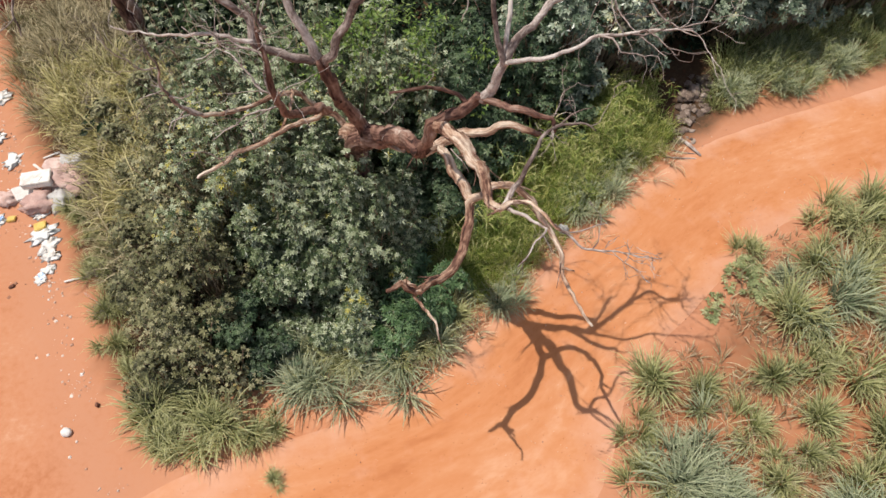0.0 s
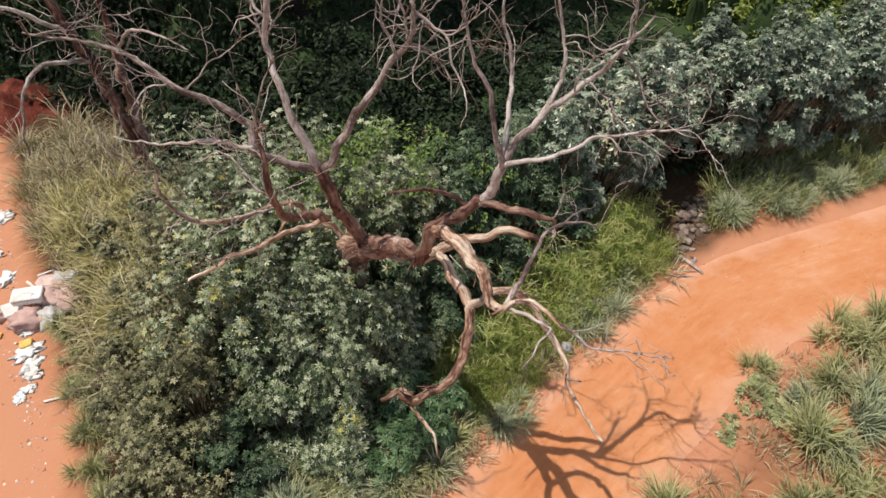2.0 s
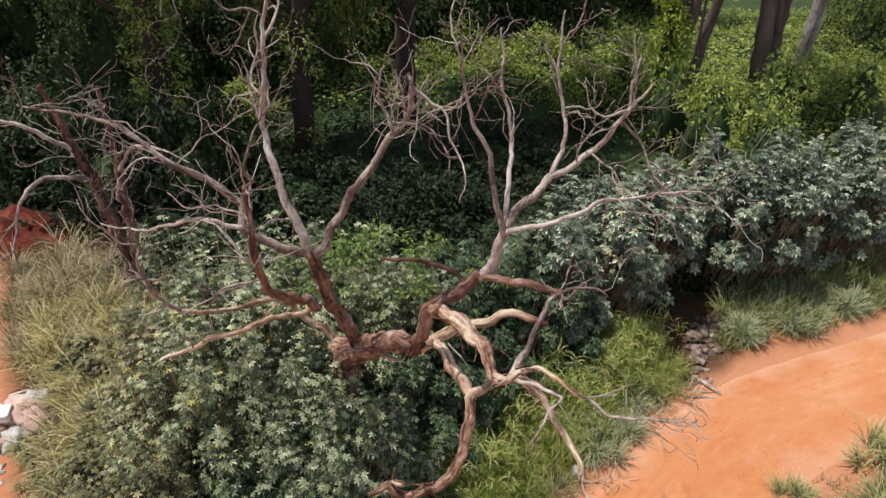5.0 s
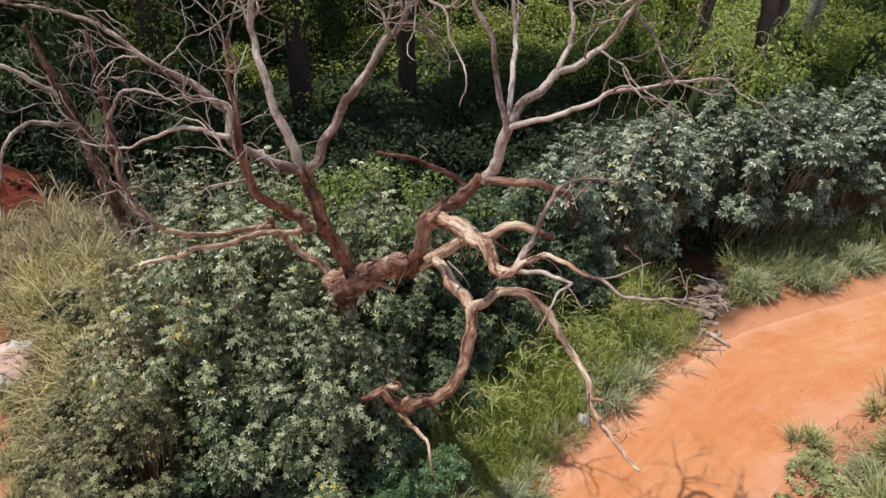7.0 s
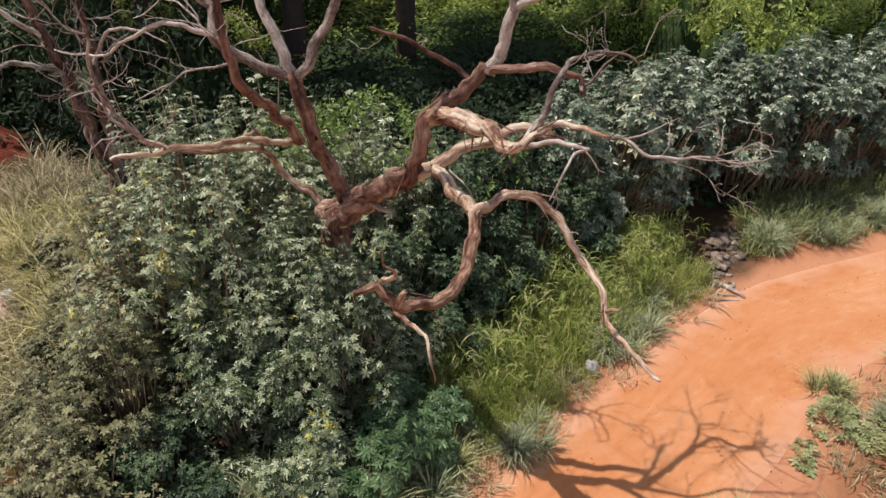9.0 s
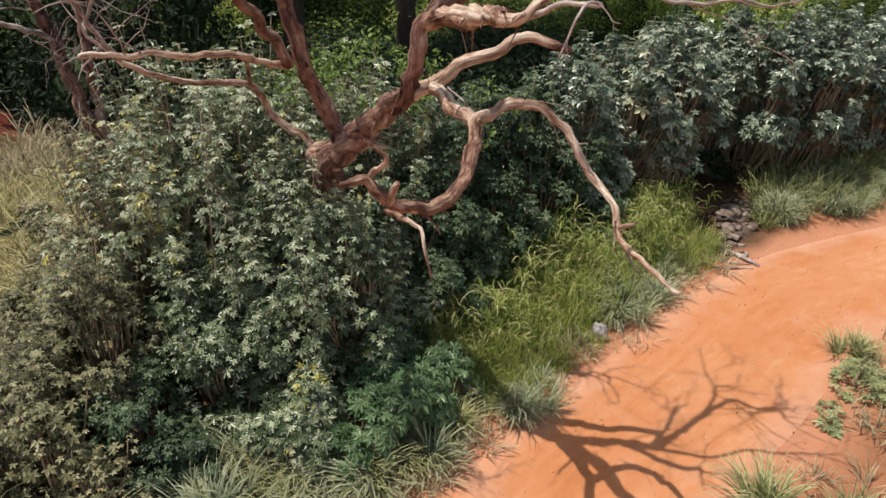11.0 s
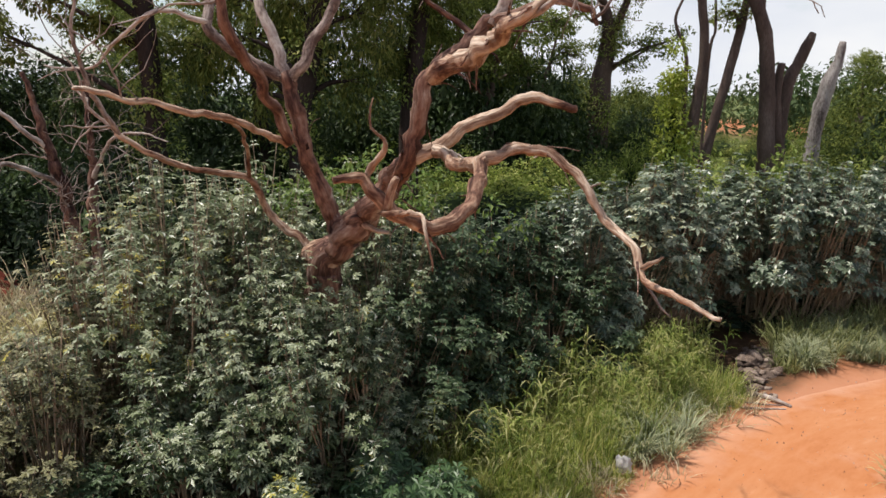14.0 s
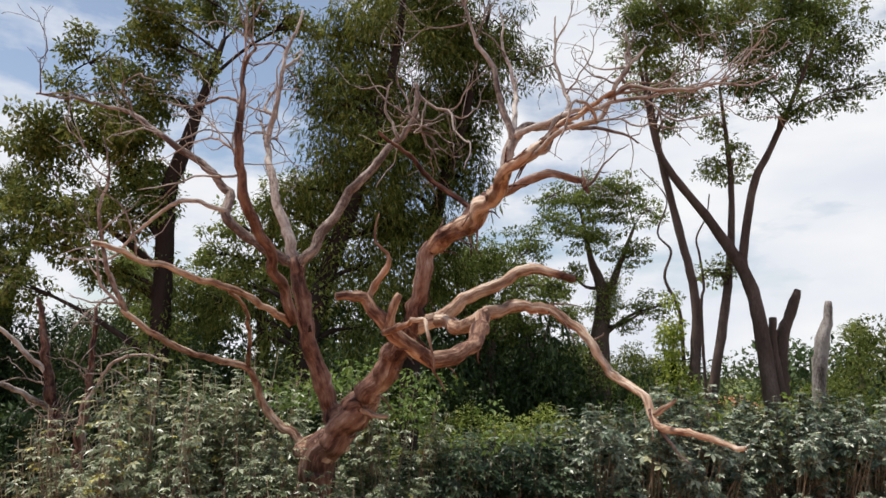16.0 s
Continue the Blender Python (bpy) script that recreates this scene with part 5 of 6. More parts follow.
def make_tree(name, seed, stems, reach, clump, per=300, leaf=0.3, boughs=9, flat=0.6, hang=0.0, low=0.5, material=None, ivy=0, shape=OVAL, wood=None, masses=()):
    """A tree: stems as lines of (x, y, z, r), boughs from their upper part or to the masses (x, y, z, r) of its crown, and leaf clumps at their ends."""
    g = np.random.default_rng(seed)
    thing = new(name)
    centres, sizes, drape, drape_sizes, every = [], [], [], [], []
    for line in stems:
        trunk = Batch()
        pts = glide(line, 0.6)
        tube(trunk, pts, 10, 0.18, g)
        part("trunk", trunk.mesh("trunk"), wood or bark, thing)
        every.append(pts)
        for b in range(0 if masses else boughs):
            i = int((low + (1 - low) * g.uniform(0, 1)) * (len(pts) - 1))
            p, r = pts[i][:3], min(pts[i][3], 0.3)
            az = g.uniform(0, 2 * math.pi)
            w = np.array((math.cos(az), math.sin(az), g.uniform(0.1, 0.9)))
            length = reach * g.uniform(0.45, 1.1)
            mid = p + unit(w) * length * 0.5 + g.normal(0, 0.35, 3)
            end = p + unit(w + np.array((0, 0, 0.2))) * length
            bough = Batch()
            tube(bough, glide([(*p, r * 0.45), (*mid, r * 0.28), (*end, r * 0.08)], 0.6), 5)
            fork = mid + unit(w + g.normal(0, 0.7, 3)) * length * 0.45
            tube(bough, [(*mid, r * 0.22), (*((mid + fork) / 2 + g.normal(0, 0.15, 3)), r * 0.15), (*fork, r * 0.05)], 4)
            part("bough", bough.mesh("bough"), wood or bark, thing)
            for _ in range(8):
                f = g.uniform(0.35, 1.05)
                base = end if g.random() < 0.65 else fork
                centres.append(p + (base - p) * f + g.normal(0, 1, 3) * clump * (0.45 + 0.75 * f) * np.array((1, 1, 0.55)))
                sizes.append(clump * g.uniform(0.3, 0.8))
        if not masses:
            centres.append(pts[-1][:3])
            sizes.append(clump)
        for _ in range(ivy):
            q = pts[int(g.uniform(0.02, 0.5) * (len(pts) - 1))]
            drape.append(q[:3] + g.normal(0, q[3] * 0.8, 3))
            drape_sizes.append(g.uniform(0.45, 0.9))
    for x, y, z, r in masses:
        c = np.array((x, y, z))
        near = min((q for pts in every for q in pts), key=lambda q: np.linalg.norm(q[:3] - c) + 1.5 * max(0.0, q[2] - z + 0.5 * np.linalg.norm(q[:2] - c[:2])))
        mid = (near[:3] + c) / 2 + g.normal(0, 0.3, 3) + np.array((0, 0, 0.3))
        bough = Batch()
        tube(bough, glide([(*near[:3], min(near[3] * 0.5, 0.16)), (*mid, min(near[3] * 0.36, 0.1)), (*c, 0.035)], 0.5), 6, 0.1, g)
        for _ in range(int(9 + 7 * r)):
            d = unit(g.normal(0, 1, 3)) * r * g.uniform(0.2, 1.05) * np.array((1, 1, 0.75))
            if g.random() < 0.4:
                tube(bough, [(*(c * 0.6 + mid * 0.4), 0.03), (*(c * 0.9 + mid * 0.1 + d * 0.55 + g.normal(0, 0.1, 3)), 0.02), (*(c + d), 0.008)], 4)
            centres.append(c + d)
            sizes.append(r * g.uniform(0.16, 0.42))
        part("bough", bough.mesh("bough"), wood or bark, thing)
    v, f = crown(g, np.array(centres), sizes, per * 1.2, leaf * 0.92, flat, hang, shape)
    tagged(part("crown", plain_mesh("crown", v, f), material or tree_leaf, thing), kind="stuff")
    if ivy:
        v, f = crown(g, np.array(drape), drape_sizes, 330, 0.2, 1.3)
        tagged(part("climbing_vine", plain_mesh("climbing_vine", v, f), vine_leaf, thing, "bright green climbing vine"), kind="stuff")
    return thing


def make_thicket(name, seed, wide, deep, tall, material, leaf=0.22, per=150, clumps=40, rough=0.35):
    """A rounded mass of foliage on a dark core coloured as inner shade."""
    g = np.random.default_rng(seed)
    thing = new(name)
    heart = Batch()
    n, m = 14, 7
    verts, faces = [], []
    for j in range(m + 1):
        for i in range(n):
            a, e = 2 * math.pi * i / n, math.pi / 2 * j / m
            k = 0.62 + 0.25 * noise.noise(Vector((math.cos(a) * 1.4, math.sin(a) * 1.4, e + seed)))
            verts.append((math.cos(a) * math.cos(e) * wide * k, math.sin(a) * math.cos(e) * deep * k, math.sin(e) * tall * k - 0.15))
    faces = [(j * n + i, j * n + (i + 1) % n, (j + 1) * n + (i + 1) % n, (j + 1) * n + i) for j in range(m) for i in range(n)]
    # Added shell that blocks light through the foliage, with shade in its colour.
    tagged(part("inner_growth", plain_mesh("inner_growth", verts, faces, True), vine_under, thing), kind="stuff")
    centres, sizes = [], []
    for _ in range(clumps):
        a, e = g.uniform(0, 2 * math.pi), math.asin(g.uniform(0.02, 1))
        k = g.uniform(0.75, 1.0)
        centres.append((math.cos(a) * math.cos(e) * wide * k, math.sin(a) * math.cos(e) * deep * k, math.sin(e) * tall * k))
        sizes.append(rough * (wide + deep + tall) / 3 * g.uniform(0.6, 1.2))
    v, f = crown(g, np.array(centres), sizes, per, leaf, 0.75)
    tagged(part("foliage", plain_mesh("foliage", v, f), material, thing), kind="stuff")
    return thing


def set_down(ob, spots, label, category, group=""):
    """The thing and its copies at (x, y, turn, scale, stretch in z)."""
    for i, (x, y, turn, s, sz) in enumerate(spots):
        m = pose(x, y, height(x, y), 0, 0, turn) @ Matrix.Diagonal((s, s, s * sz, 1))
        made = copy_thing(ob, m) if i else ob
        made.matrix_basis = m
        tagged(made, label, category, group)


def move_tree(ob, x, y, turn, s):
    """A copy of a tree shifted by x, y, turned and scaled about its foot."""
    foot = next(o for o in ob.children if o.name.startswith("trunk")).data.vertices[0].co
    m = Matrix.Translation((foot.x + x, foot.y + y, 0)) @ pose(0, 0, 0, 0, 0, turn) @ Matrix.Scale(s, 4) @ Matrix.Translation((-foot.x, -foot.y, 0))
    copy_thing(ob, m).matrix_basis = m


def build_woods():
    G = "forest trees"
    tagged(make_tree("tree", 21, [[(10.9, 31.6, -0.2, 0.33), (10.96, 31.5, 3.3, 0.26), (11.38, 31.5, 8.1, 0.21), (10.8, 31.5, 11.7, 0.19), (10.06, 31.5, 15.7, 0.15), (9.6, 31.6, 20.5, 0.06)],
                                  [(11.7, 32, -0.2, 0.31), (11.92, 32, 3.3, 0.25), (13.1, 32, 9.1, 0.19), (13.6, 32, 13.8, 0.14), (13.4, 32, 19, 0.06)]], 4.0, 1.15, 230, 0.2, masses=[
        (10.9, 33.0, 20.0, 2.0), (11.4, 30.4, 17.8, 1.5), (9.3, 30.3, 20.5, 2.0), (11.4, 30.8, 21.3, 2.0), (13.4, 32.5, 15.0, 1.5), (13.0, 32.1, 17.1, 1.0), (13.5, 30.9, 22.4, 2.5), (10.6, 31.2, 16.8, 0.9), (13.5, 30.7, 15.5, 0.8), (12.4, 31.9, 9.6, 1.2)]), "tall dark-barked tree with two bare stems", "tree", G)
    tagged(make_tree("tree", 22, [[(14.6, 31, -0.2, 0.46), (14.28, 31, 4.1, 0.37), (13.76, 31, 8.8, 0.3), (12.2, 31, 11.8, 0.22), (10.3, 31, 14.5, 0.17), (9.7, 31, 16.3, 0.14), (9.2, 31, 20, 0.06)],
                                  [(13.7, 31, 8.6, 0.22), (13.5, 31, 10.2, 0.2), (14.2, 31, 13.6, 0.18), (14.9, 31, 15, 0.16), (16.1, 31, 17.3, 0.12), (18, 31, 21.3, 0.06)]], 4.2, 1.2, 240, 0.2, masses=[
        (14.5, 30.9, 18.3, 1.7), (15.6, 29.5, 17.0, 1.4), (15.4, 31.6, 20.6, 2.6), (18.5, 32.3, 21.7, 2.7), (19.9, 32.5, 18.7, 1.3), (20.8, 31.8, 19.1, 1.0), (17.9, 32.5, 23.9, 2.9), (10.9, 29.5, 21.9, 2.3), (9.1, 30.3, 22.1, 2.1), (19.1, 32.5, 20.1, 1.7)]), "tall leaning forked tree with a thin high crown", "tree", G)
    feather = tagged(make_tree("tree", 23, [[(9.6, 45, -0.2, 0.85), (9.7, 45, 6, 0.7), (10.1, 45, 10.0, 0.45), (9.4, 45, 12.5, 0.22), (8.8, 45, 16.0, 0.07)], [(10.0, 45, 9.0, 0.32), (11.0, 45, 11.5, 0.24), (12.4, 45, 14.8, 0.08)]], 4.4, 1.5, 150, 0.25, flat=0.4, ivy=18, masses=[
        (8.6, 44.9, 16.8, 2.5), (11.1, 44.5, 17.1, 2.4), (13.9, 46.6, 16.2, 1.7), (9.1, 44.0, 13.9, 2.2), (12.2, 44.7, 13.1, 1.7), (7.1, 44.0, 14.9, 1.7), (13.0, 45.4, 9.3, 1.6), (11.2, 44.3, 8.1, 1.3), (14.2, 44.5, 9.6, 1.0), (8.3, 45.8, 11.6, 1.3), (10.3, 44.4, 15.5, 2.0), (6.7, 45.2, 16.8, 1.3)]), "broad ivy-clad tree with a layered feathery crown", "tree", G)
    layered = tagged(make_tree("tree", 28, [[(2.6, 41, -0.2, 0.4), (2.4, 41, 4, 0.32), (2.6, 41, 7, 0.24), (3.4, 41, 10, 0.12)], [(2.5, 41, 5.5, 0.2), (1.2, 40.5, 8, 0.14), (0.4, 40, 10.4, 0.06)]], 4.0, 1.3, 130, 0.25, flat=0.4, masses=[
        (0.6, 39.9, 11.1, 2.4), (3.0, 40.4, 11.7, 2.2), (5.2, 42.0, 12.8, 1.9), (3.9, 39.5, 9.2, 1.8), (1.9, 39.5, 8.4, 1.8), (6.3, 41.4, 10.3, 1.4), (-0.7, 40.3, 9.1, 2.0), (4.3, 41.1, 7.9, 1.7)]), "spreading tree with thin layered pale green foliage", "tree", G)
    dark = make_tree("tree", 24, [[(-5.9, 27, -0.2, 0.46), (-5.6, 27, 6, 0.4), (-4.2, 27.1, 11, 0.34), (-3.0, 27.2, 15, 0.26), (-2.2, 27.3, 19, 0.16), (-1.8, 27.3, 23, 0.08)]], 4.4, 1.4, 230, 0.36, flat=0.85, hang=1.3, ivy=8, material=needle_leaf, shape=BLADE, wood=black_bark, masses=[
        (-5.4, 28.5, 17.8, 1.9), (-4.4, 28.5, 16.5, 2.5), (-3.2, 26.5, 13.9, 2.4), (-5.9, 26.9, 12.4, 1.6), (-7.2, 27.9, 11.8, 1.2), (-4.5, 28.2, 11.8, 2.0), (-3.2, 28.6, 20.2, 2.8), (-5.5, 28.7, 20.2, 1.9), (-7.9, 26.2, 8.4, 1.3), (-10.0, 27.8, 8.2, 1.5), (-6.6, 28.0, 8.2, 1.6), (-3.2, 27.5, 9.3, 1.8), (-7.3, 26.5, 6.3, 1.2), (-3.7, 27.4, 6.8, 1.2), (-5.6, 27.6, 10.2, 1.8), (-2.0, 28.4, 11.6, 1.8), (-6.9, 29.0, 9.6, 1.7), (-4.7, 29.5, 14.2, 2.1), (-1.4, 27.6, 15.4, 1.8)])
    tagged(dark, "tall tree with dense drooping dark foliage", "tree", G)
    dark2 = make_tree("tree", 25, [[(-1.7, 30.5, -0.2, 0.46), (-1.6, 30.5, 6, 0.4), (-0.6, 30.4, 12, 0.32), (0.8, 30.4, 17, 0.2), (2.0, 30.4, 22.5, 0.08)]], 4.8, 1.5, 230, 0.36, flat=0.85, hang=1.2, ivy=8, material=needle_leaf, shape=BLADE, wood=black_bark, masses=[
        (-2.0, 29.2, 17.8, 2.9), (0.5, 31.9, 18.4, 2.5), (-0.6, 31.7, 15.0, 2.4), (-2.1, 30.7, 11.8, 2.1), (0.9, 29.9, 13.6, 1.6), (1.7, 31.8, 19.2, 1.7), (0.0, 30.7, 21.2, 2.9), (2.7, 31.7, 21.7, 2.1), (-1.6, 31.6, 16.7, 2.7), (0.2, 30.5, 11.5, 1.3), (-2.0, 30.2, 8.2, 1.5), (3.7, 30.8, 19.9, 1.2), (-1.1, 30.3, 23.2, 3.2), (-3.0, 32.0, 13.4, 2.1), (-0.9, 32.0, 9.8, 1.7), (0.6, 32.0, 16.4, 1.8)])
    tagged(make_tree("tree", 29, [[(-9.0, 34, -0.2, 0.4), (-9.1, 34, 5, 0.32), (-9.3, 34, 9, 0.22), (-8.8, 34, 13.5, 0.08)]], 4.0, 1.2, 190, 0.27, flat=0.6, hang=0.4, wood=black_bark, masses=[
        (-10.8, 33.4, 12.4, 1.6), (-9.3, 34.5, 13.6, 1.3), (-12.0, 34.2, 11.0, 1.4), (-7.4, 33.6, 14.2, 1.6), (-8.5, 34.8, 12.4, 1.6), (-10.0, 34.0, 10.4, 1.6), (-7.0, 33.2, 11.6, 1.5), (-6.2, 34.4, 13.2, 1.3), (-11.6, 34.6, 8.8, 1.5), (-8.2, 33.6, 9.2, 1.5)]), "leafy tree with bright green crown between darker trees", "tree", G)
    tagged(dark2, "tall tree with dense drooping dark foliage", "tree", G)
    gum = make_tree("tree", 26, [[(-11.7, 27, -0.2, 0.5), (-11.4, 27, 6, 0.42), (-11.5, 27, 12, 0.34), (-11.0, 27, 14, 0.3), (-9.6, 27, 19, 0.1)], [(-11.5, 27, 11.5, 0.25), (-13.2, 27, 13.2, 0.2), (-15.6, 27, 15, 0.08)]], 3.8, 1.25, 290, 0.24, flat=0.55, hang=0.3, material=needle_leaf, ivy=22, wood=black_bark, masses=[
        (-14.5, 26.2, 15.6, 2.2), (-12.7, 25.7, 14.3, 2.0), (-16.3, 26.7, 14.2, 2.2), (-16.2, 25.9, 11.5, 1.7), (-13.6, 25.6, 11.6, 1.9), (-12.5, 26.7, 16.6, 1.8), (-16.4, 28.3, 10.4, 1.7), (-12.4, 28.0, 13.7, 1.1), (-12.3, 27.8, 19.3, 1.8), (-12.5, 26.1, 19.8, 1.8), (-14.7, 27.1, 18.4, 1.6), (-8.0, 26.3, 19.8, 1.3), (-6.3, 26.0, 19.4, 1.2), (-9.6, 25.7, 17.1, 0.9), (-13.1, 26.1, 8.9, 1.3), (-17.8, 28.4, 8.7, 1.4), (-11.0, 28.1, 21.6, 1.7)])
    tagged(gum, "tall black-trunked tree with an open airy crown", "tree", G)
    for ob, x, y, turn, s in ((gum, -10, 6, 70, 0.7), (layered, -12.5, 4, 110, 0.9), (dark, 9.0, 19, 200, 0.6), (layered, -17.5, -2, 40, 0.85), (feather, -29, -3, 120, 0.7), (feather, 29, 20, 60, 0.55), (layered, -6.5, 6, 250, 0.9), (layered, 3.4, 4.5, 190, 0.95)):
        move_tree(ob, x, y, turn, s)
    # dense growth between and behind the trunks
    bush = make_thicket("vine_thicket", 31, 1.9, 1.6, 3.7, vine_leaf, 0.19, 130, 60, 0.26)
    set_down(bush, [(-5.6, 35.0, 0, 1.0, 0.9), (-3.3, 36.4, 60, 1.1, 0.95), (-1.0, 35.0, 120, 0.9, 0.8), (0.9, 36.6, 200, 1.05, 0.85), (2.8, 34.6, 300, 1.0, 0.75), (5.0, 35.8, 20, 1.1, 0.8), (6.5, 30.4, 80, 0.9, 1.05), (8.3, 30.6, 130, 0.72, 1.65), (12.6, 30.0, 10, 1.0, 0.75), (16.6, 31.0, 170, 1.1, 0.75), (19.5, 32.0, 230, 1.1, 0.75), (-13.2, 29.4, 70, 0.8, 0.8), (-9.4, 30.6, 150, 0.8, 0.75)], "tall mound smothered in bright green vines", "bush", "vine thickets")
    hummock = make_thicket("vine_hummock", 37, 1.3, 1.2, 3.3, vine_leaf, 0.17, 150, 44, 0.2)
    set_down(hummock, [(0.2, 33.4, 0, 0.9, 0.5), (2.4, 33.0, 70, 1.1, 0.45), (4.9, 33.2, 130, 1.2, 0.5), (7.0, 32.4, 190, 1.1, 0.6), (8.8, 30.2, 240, 1.1, 0.7), (10.8, 26.2, 300, 1.2, 1.2), (13.4, 27.0, 40, 1.2, 1.2), (-2.6, 33.2, 100, 1.0, 0.5), (9.6, 28.2, 10, 1.2, 1.3), (14.8, 28.6, 90, 1.2, 1.2), (-6.6, 33.4, 20, 1.1, 0.5), (10.6, 28.6, 160, 1.1, 0.7), (12.0, 23.8, 210, 1.2, 1.1), (17.6, 27.5, 50, 1.3, 1.2)], "low hummock covered with green vines", "bush", "vine hummocks")
    column = make_thicket("vine_column", 32, 0.65, 0.65, 8.6, vine_bright, 0.2, 420, 46, 0.16)
    set_down(column, [(10.15, 31.3, 0, 1.0, 1.0), (10.55, 31.2, 130, 0.8, 0.6)], "tall column of yellow-green climbing vines", "vines", "vine columns")
    # Thickets and dark trees below: woodland shade comes from their leaf colour.
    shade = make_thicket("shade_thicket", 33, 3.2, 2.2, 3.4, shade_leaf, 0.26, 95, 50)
    # Near thickets take the same leaf colour with shade in it.
    low = make_thicket("low_thicket", 36, 2.0, 1.5, 1.8, low_shade_leaf, 0.2, 220, 46, 0.3)
    set_down(low, [(-7.6, 18.2, 0, 1.0, 1.0), (-5.0, 16.9, 50, 0.9, 1.0), (-2.2, 16.8, 20, 0.95, 0.9), (0.6, 17.4, 70, 0.95, 0.8), (-3.0, 19.8, 140, 1.1, 0.9), (3.0, 18.8, 0, 1.1, 0.8), (-12.4, 22.8, 100, 1.35, 1.6), (-16.6, 23.4, 40, 1.3, 1.2), (-18.6, 22.6, 200, 1.3, 1.2), (-20.5, 25.0, 90, 1.5, 1.5), (-17.5, 26.2, 310, 1.4, 1.4), (-9.0, 23.5, 30, 1.4, 1.7), (-5.6, 22.4, 210, 1.2, 1.0), (-0.6, 22.0, 300, 1.2, 0.9), (2.0, 25.4, 170, 1.3, 0.9)], "low thicket with shade put into its very dark green leaf colour", "bush", "low thickets")
    set_down(shade, [(-15.5, 26, 10, 1.1, 1.1), (-5.5, 38, 10, 1.4, 1.5), (0.5, 41, 60, 1.4, 1.8), (5.5, 43, 80, 1.3, 1.9), (-12, 37, 0, 1.3, 1.3), (-18, 31, 0, 1.1, 1.0), (-24, 28, 0, 1.2, 1.0), (6.3, 43, 20, 1.3, 1.3), (12.5, 46, 0, 1.2, 1.3)], "dark green thicket with tree shade put into its leaf colour", "bush", "shade thickets")
    round_bush = make_thicket("round_tree", 34, 4.4, 4.2, 8.6, needle_leaf, 0.3, 54, 90, 0.22)
    set_down(round_bush, [(25.6, 40, 0, 0.9, 1.05), (31.5, 42.0, 80, 0.9, 0.9), (33.0, 60, 50, 0.8, 0.8), (15.5, 57, 10, 0.75, 1.1), (19.0, 63, 130, 0.7, 1.15), (21.5, 60, 200, 0.45, 0.7), (26.5, 62, 240, 0.5, 0.5), (28.0, 72, 300, 0.6, 0.45), (31.5, 68, 30, 0.55, 0.9), (11.5, 60, 70, 0.8, 1.2), (13.2, 52, 200, 0.62, 1.35), (17.0, 55, 340, 0.6, 1.2), (9.6, 53, 20, 0.6, 1.55)], "round dense green tree with foliage to the ground", "tree", "round trees")
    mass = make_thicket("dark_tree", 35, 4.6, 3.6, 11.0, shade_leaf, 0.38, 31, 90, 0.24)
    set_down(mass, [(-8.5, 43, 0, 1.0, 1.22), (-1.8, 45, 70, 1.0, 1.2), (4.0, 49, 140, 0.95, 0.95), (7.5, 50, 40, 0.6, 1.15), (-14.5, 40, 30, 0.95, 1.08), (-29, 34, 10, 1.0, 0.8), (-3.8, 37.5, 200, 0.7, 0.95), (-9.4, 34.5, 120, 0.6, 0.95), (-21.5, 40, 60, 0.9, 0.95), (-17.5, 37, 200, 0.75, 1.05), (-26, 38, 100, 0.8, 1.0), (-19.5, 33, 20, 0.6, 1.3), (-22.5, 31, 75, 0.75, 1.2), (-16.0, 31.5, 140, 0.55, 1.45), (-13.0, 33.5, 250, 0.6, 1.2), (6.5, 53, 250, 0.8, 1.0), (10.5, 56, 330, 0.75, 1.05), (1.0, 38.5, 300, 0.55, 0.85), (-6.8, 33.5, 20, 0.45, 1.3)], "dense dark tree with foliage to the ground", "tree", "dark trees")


def build_lianas():
    for pts in (
            [(10.82, 31.8, 0.0, 0.09), (10.77, 31.8, 6.49, 0.09), (10.65, 31.8, 8.08, 0.079), (10.11, 31.8, 9.46, 0.068), (10.48, 31.8, 10.73, 0.058), (9.89, 31.8, 11.58, 0.047), (10.4, 31.8, 13.26, 0.036), (9.23, 31.8, 14.74, 0.025)],
            [(11.71, 31.8, 0.0, 0.07), (11.71, 31.8, 7.55, 0.07), (11.91, 31.8, 9.04, 0.062), (11.8, 31.8, 10.52, 0.053), (11.71, 31.8, 11.36, 0.045), (12.25, 31.8, 12.42, 0.036), (12.45, 31.8, 13.47, 0.028)]):
        t = Batch()
        tube(t, glide(pts, 0.25), 6, 0.2, rng)
        tagged(part("liana", t.mesh("liana"), bark), "thin twisted grey liana hanging beside a tree", "liana", "lianas")


def build_snags():
    a = tagged(new("snag"), "broken leaning dark dead trunk", "dead trunk", "snags")
    for name, pts in (("trunk", [(15.2, 32, -0.2, 0.4), (15.26, 32, 4.3, 0.32), (15.46, 32, 6.6, 0.28), (16.0, 32, 8.0, 0.24), (16.36, 32, 8.9, 0.17)]), ("stub", [(15.1, 31.8, 4.0, 0.25), (14.9, 31.8, 6.2, 0.22), (15.0, 31.8, 7.6, 0.16)])):
        t = Batch()
        tube(t, glide(pts, 0.35), 10, 0.22, rng, True)
        part(name, t.mesh(name), bark, a)
    b = Batch()
    tube(b, glide([(18.7, 36, -0.2, 0.4), (19.0, 36, 4.2, 0.34), (19.39, 36, 6.8, 0.36), (19.7, 36, 7.6, 0.26), (19.9, 36, 8.8, 0.16)], 0.35), 10, 0.25, rng, True)
    tagged(part("snag", b.mesh("snag"), grey_wood), "pale bleached standing dead trunk", "dead trunk", "snags")


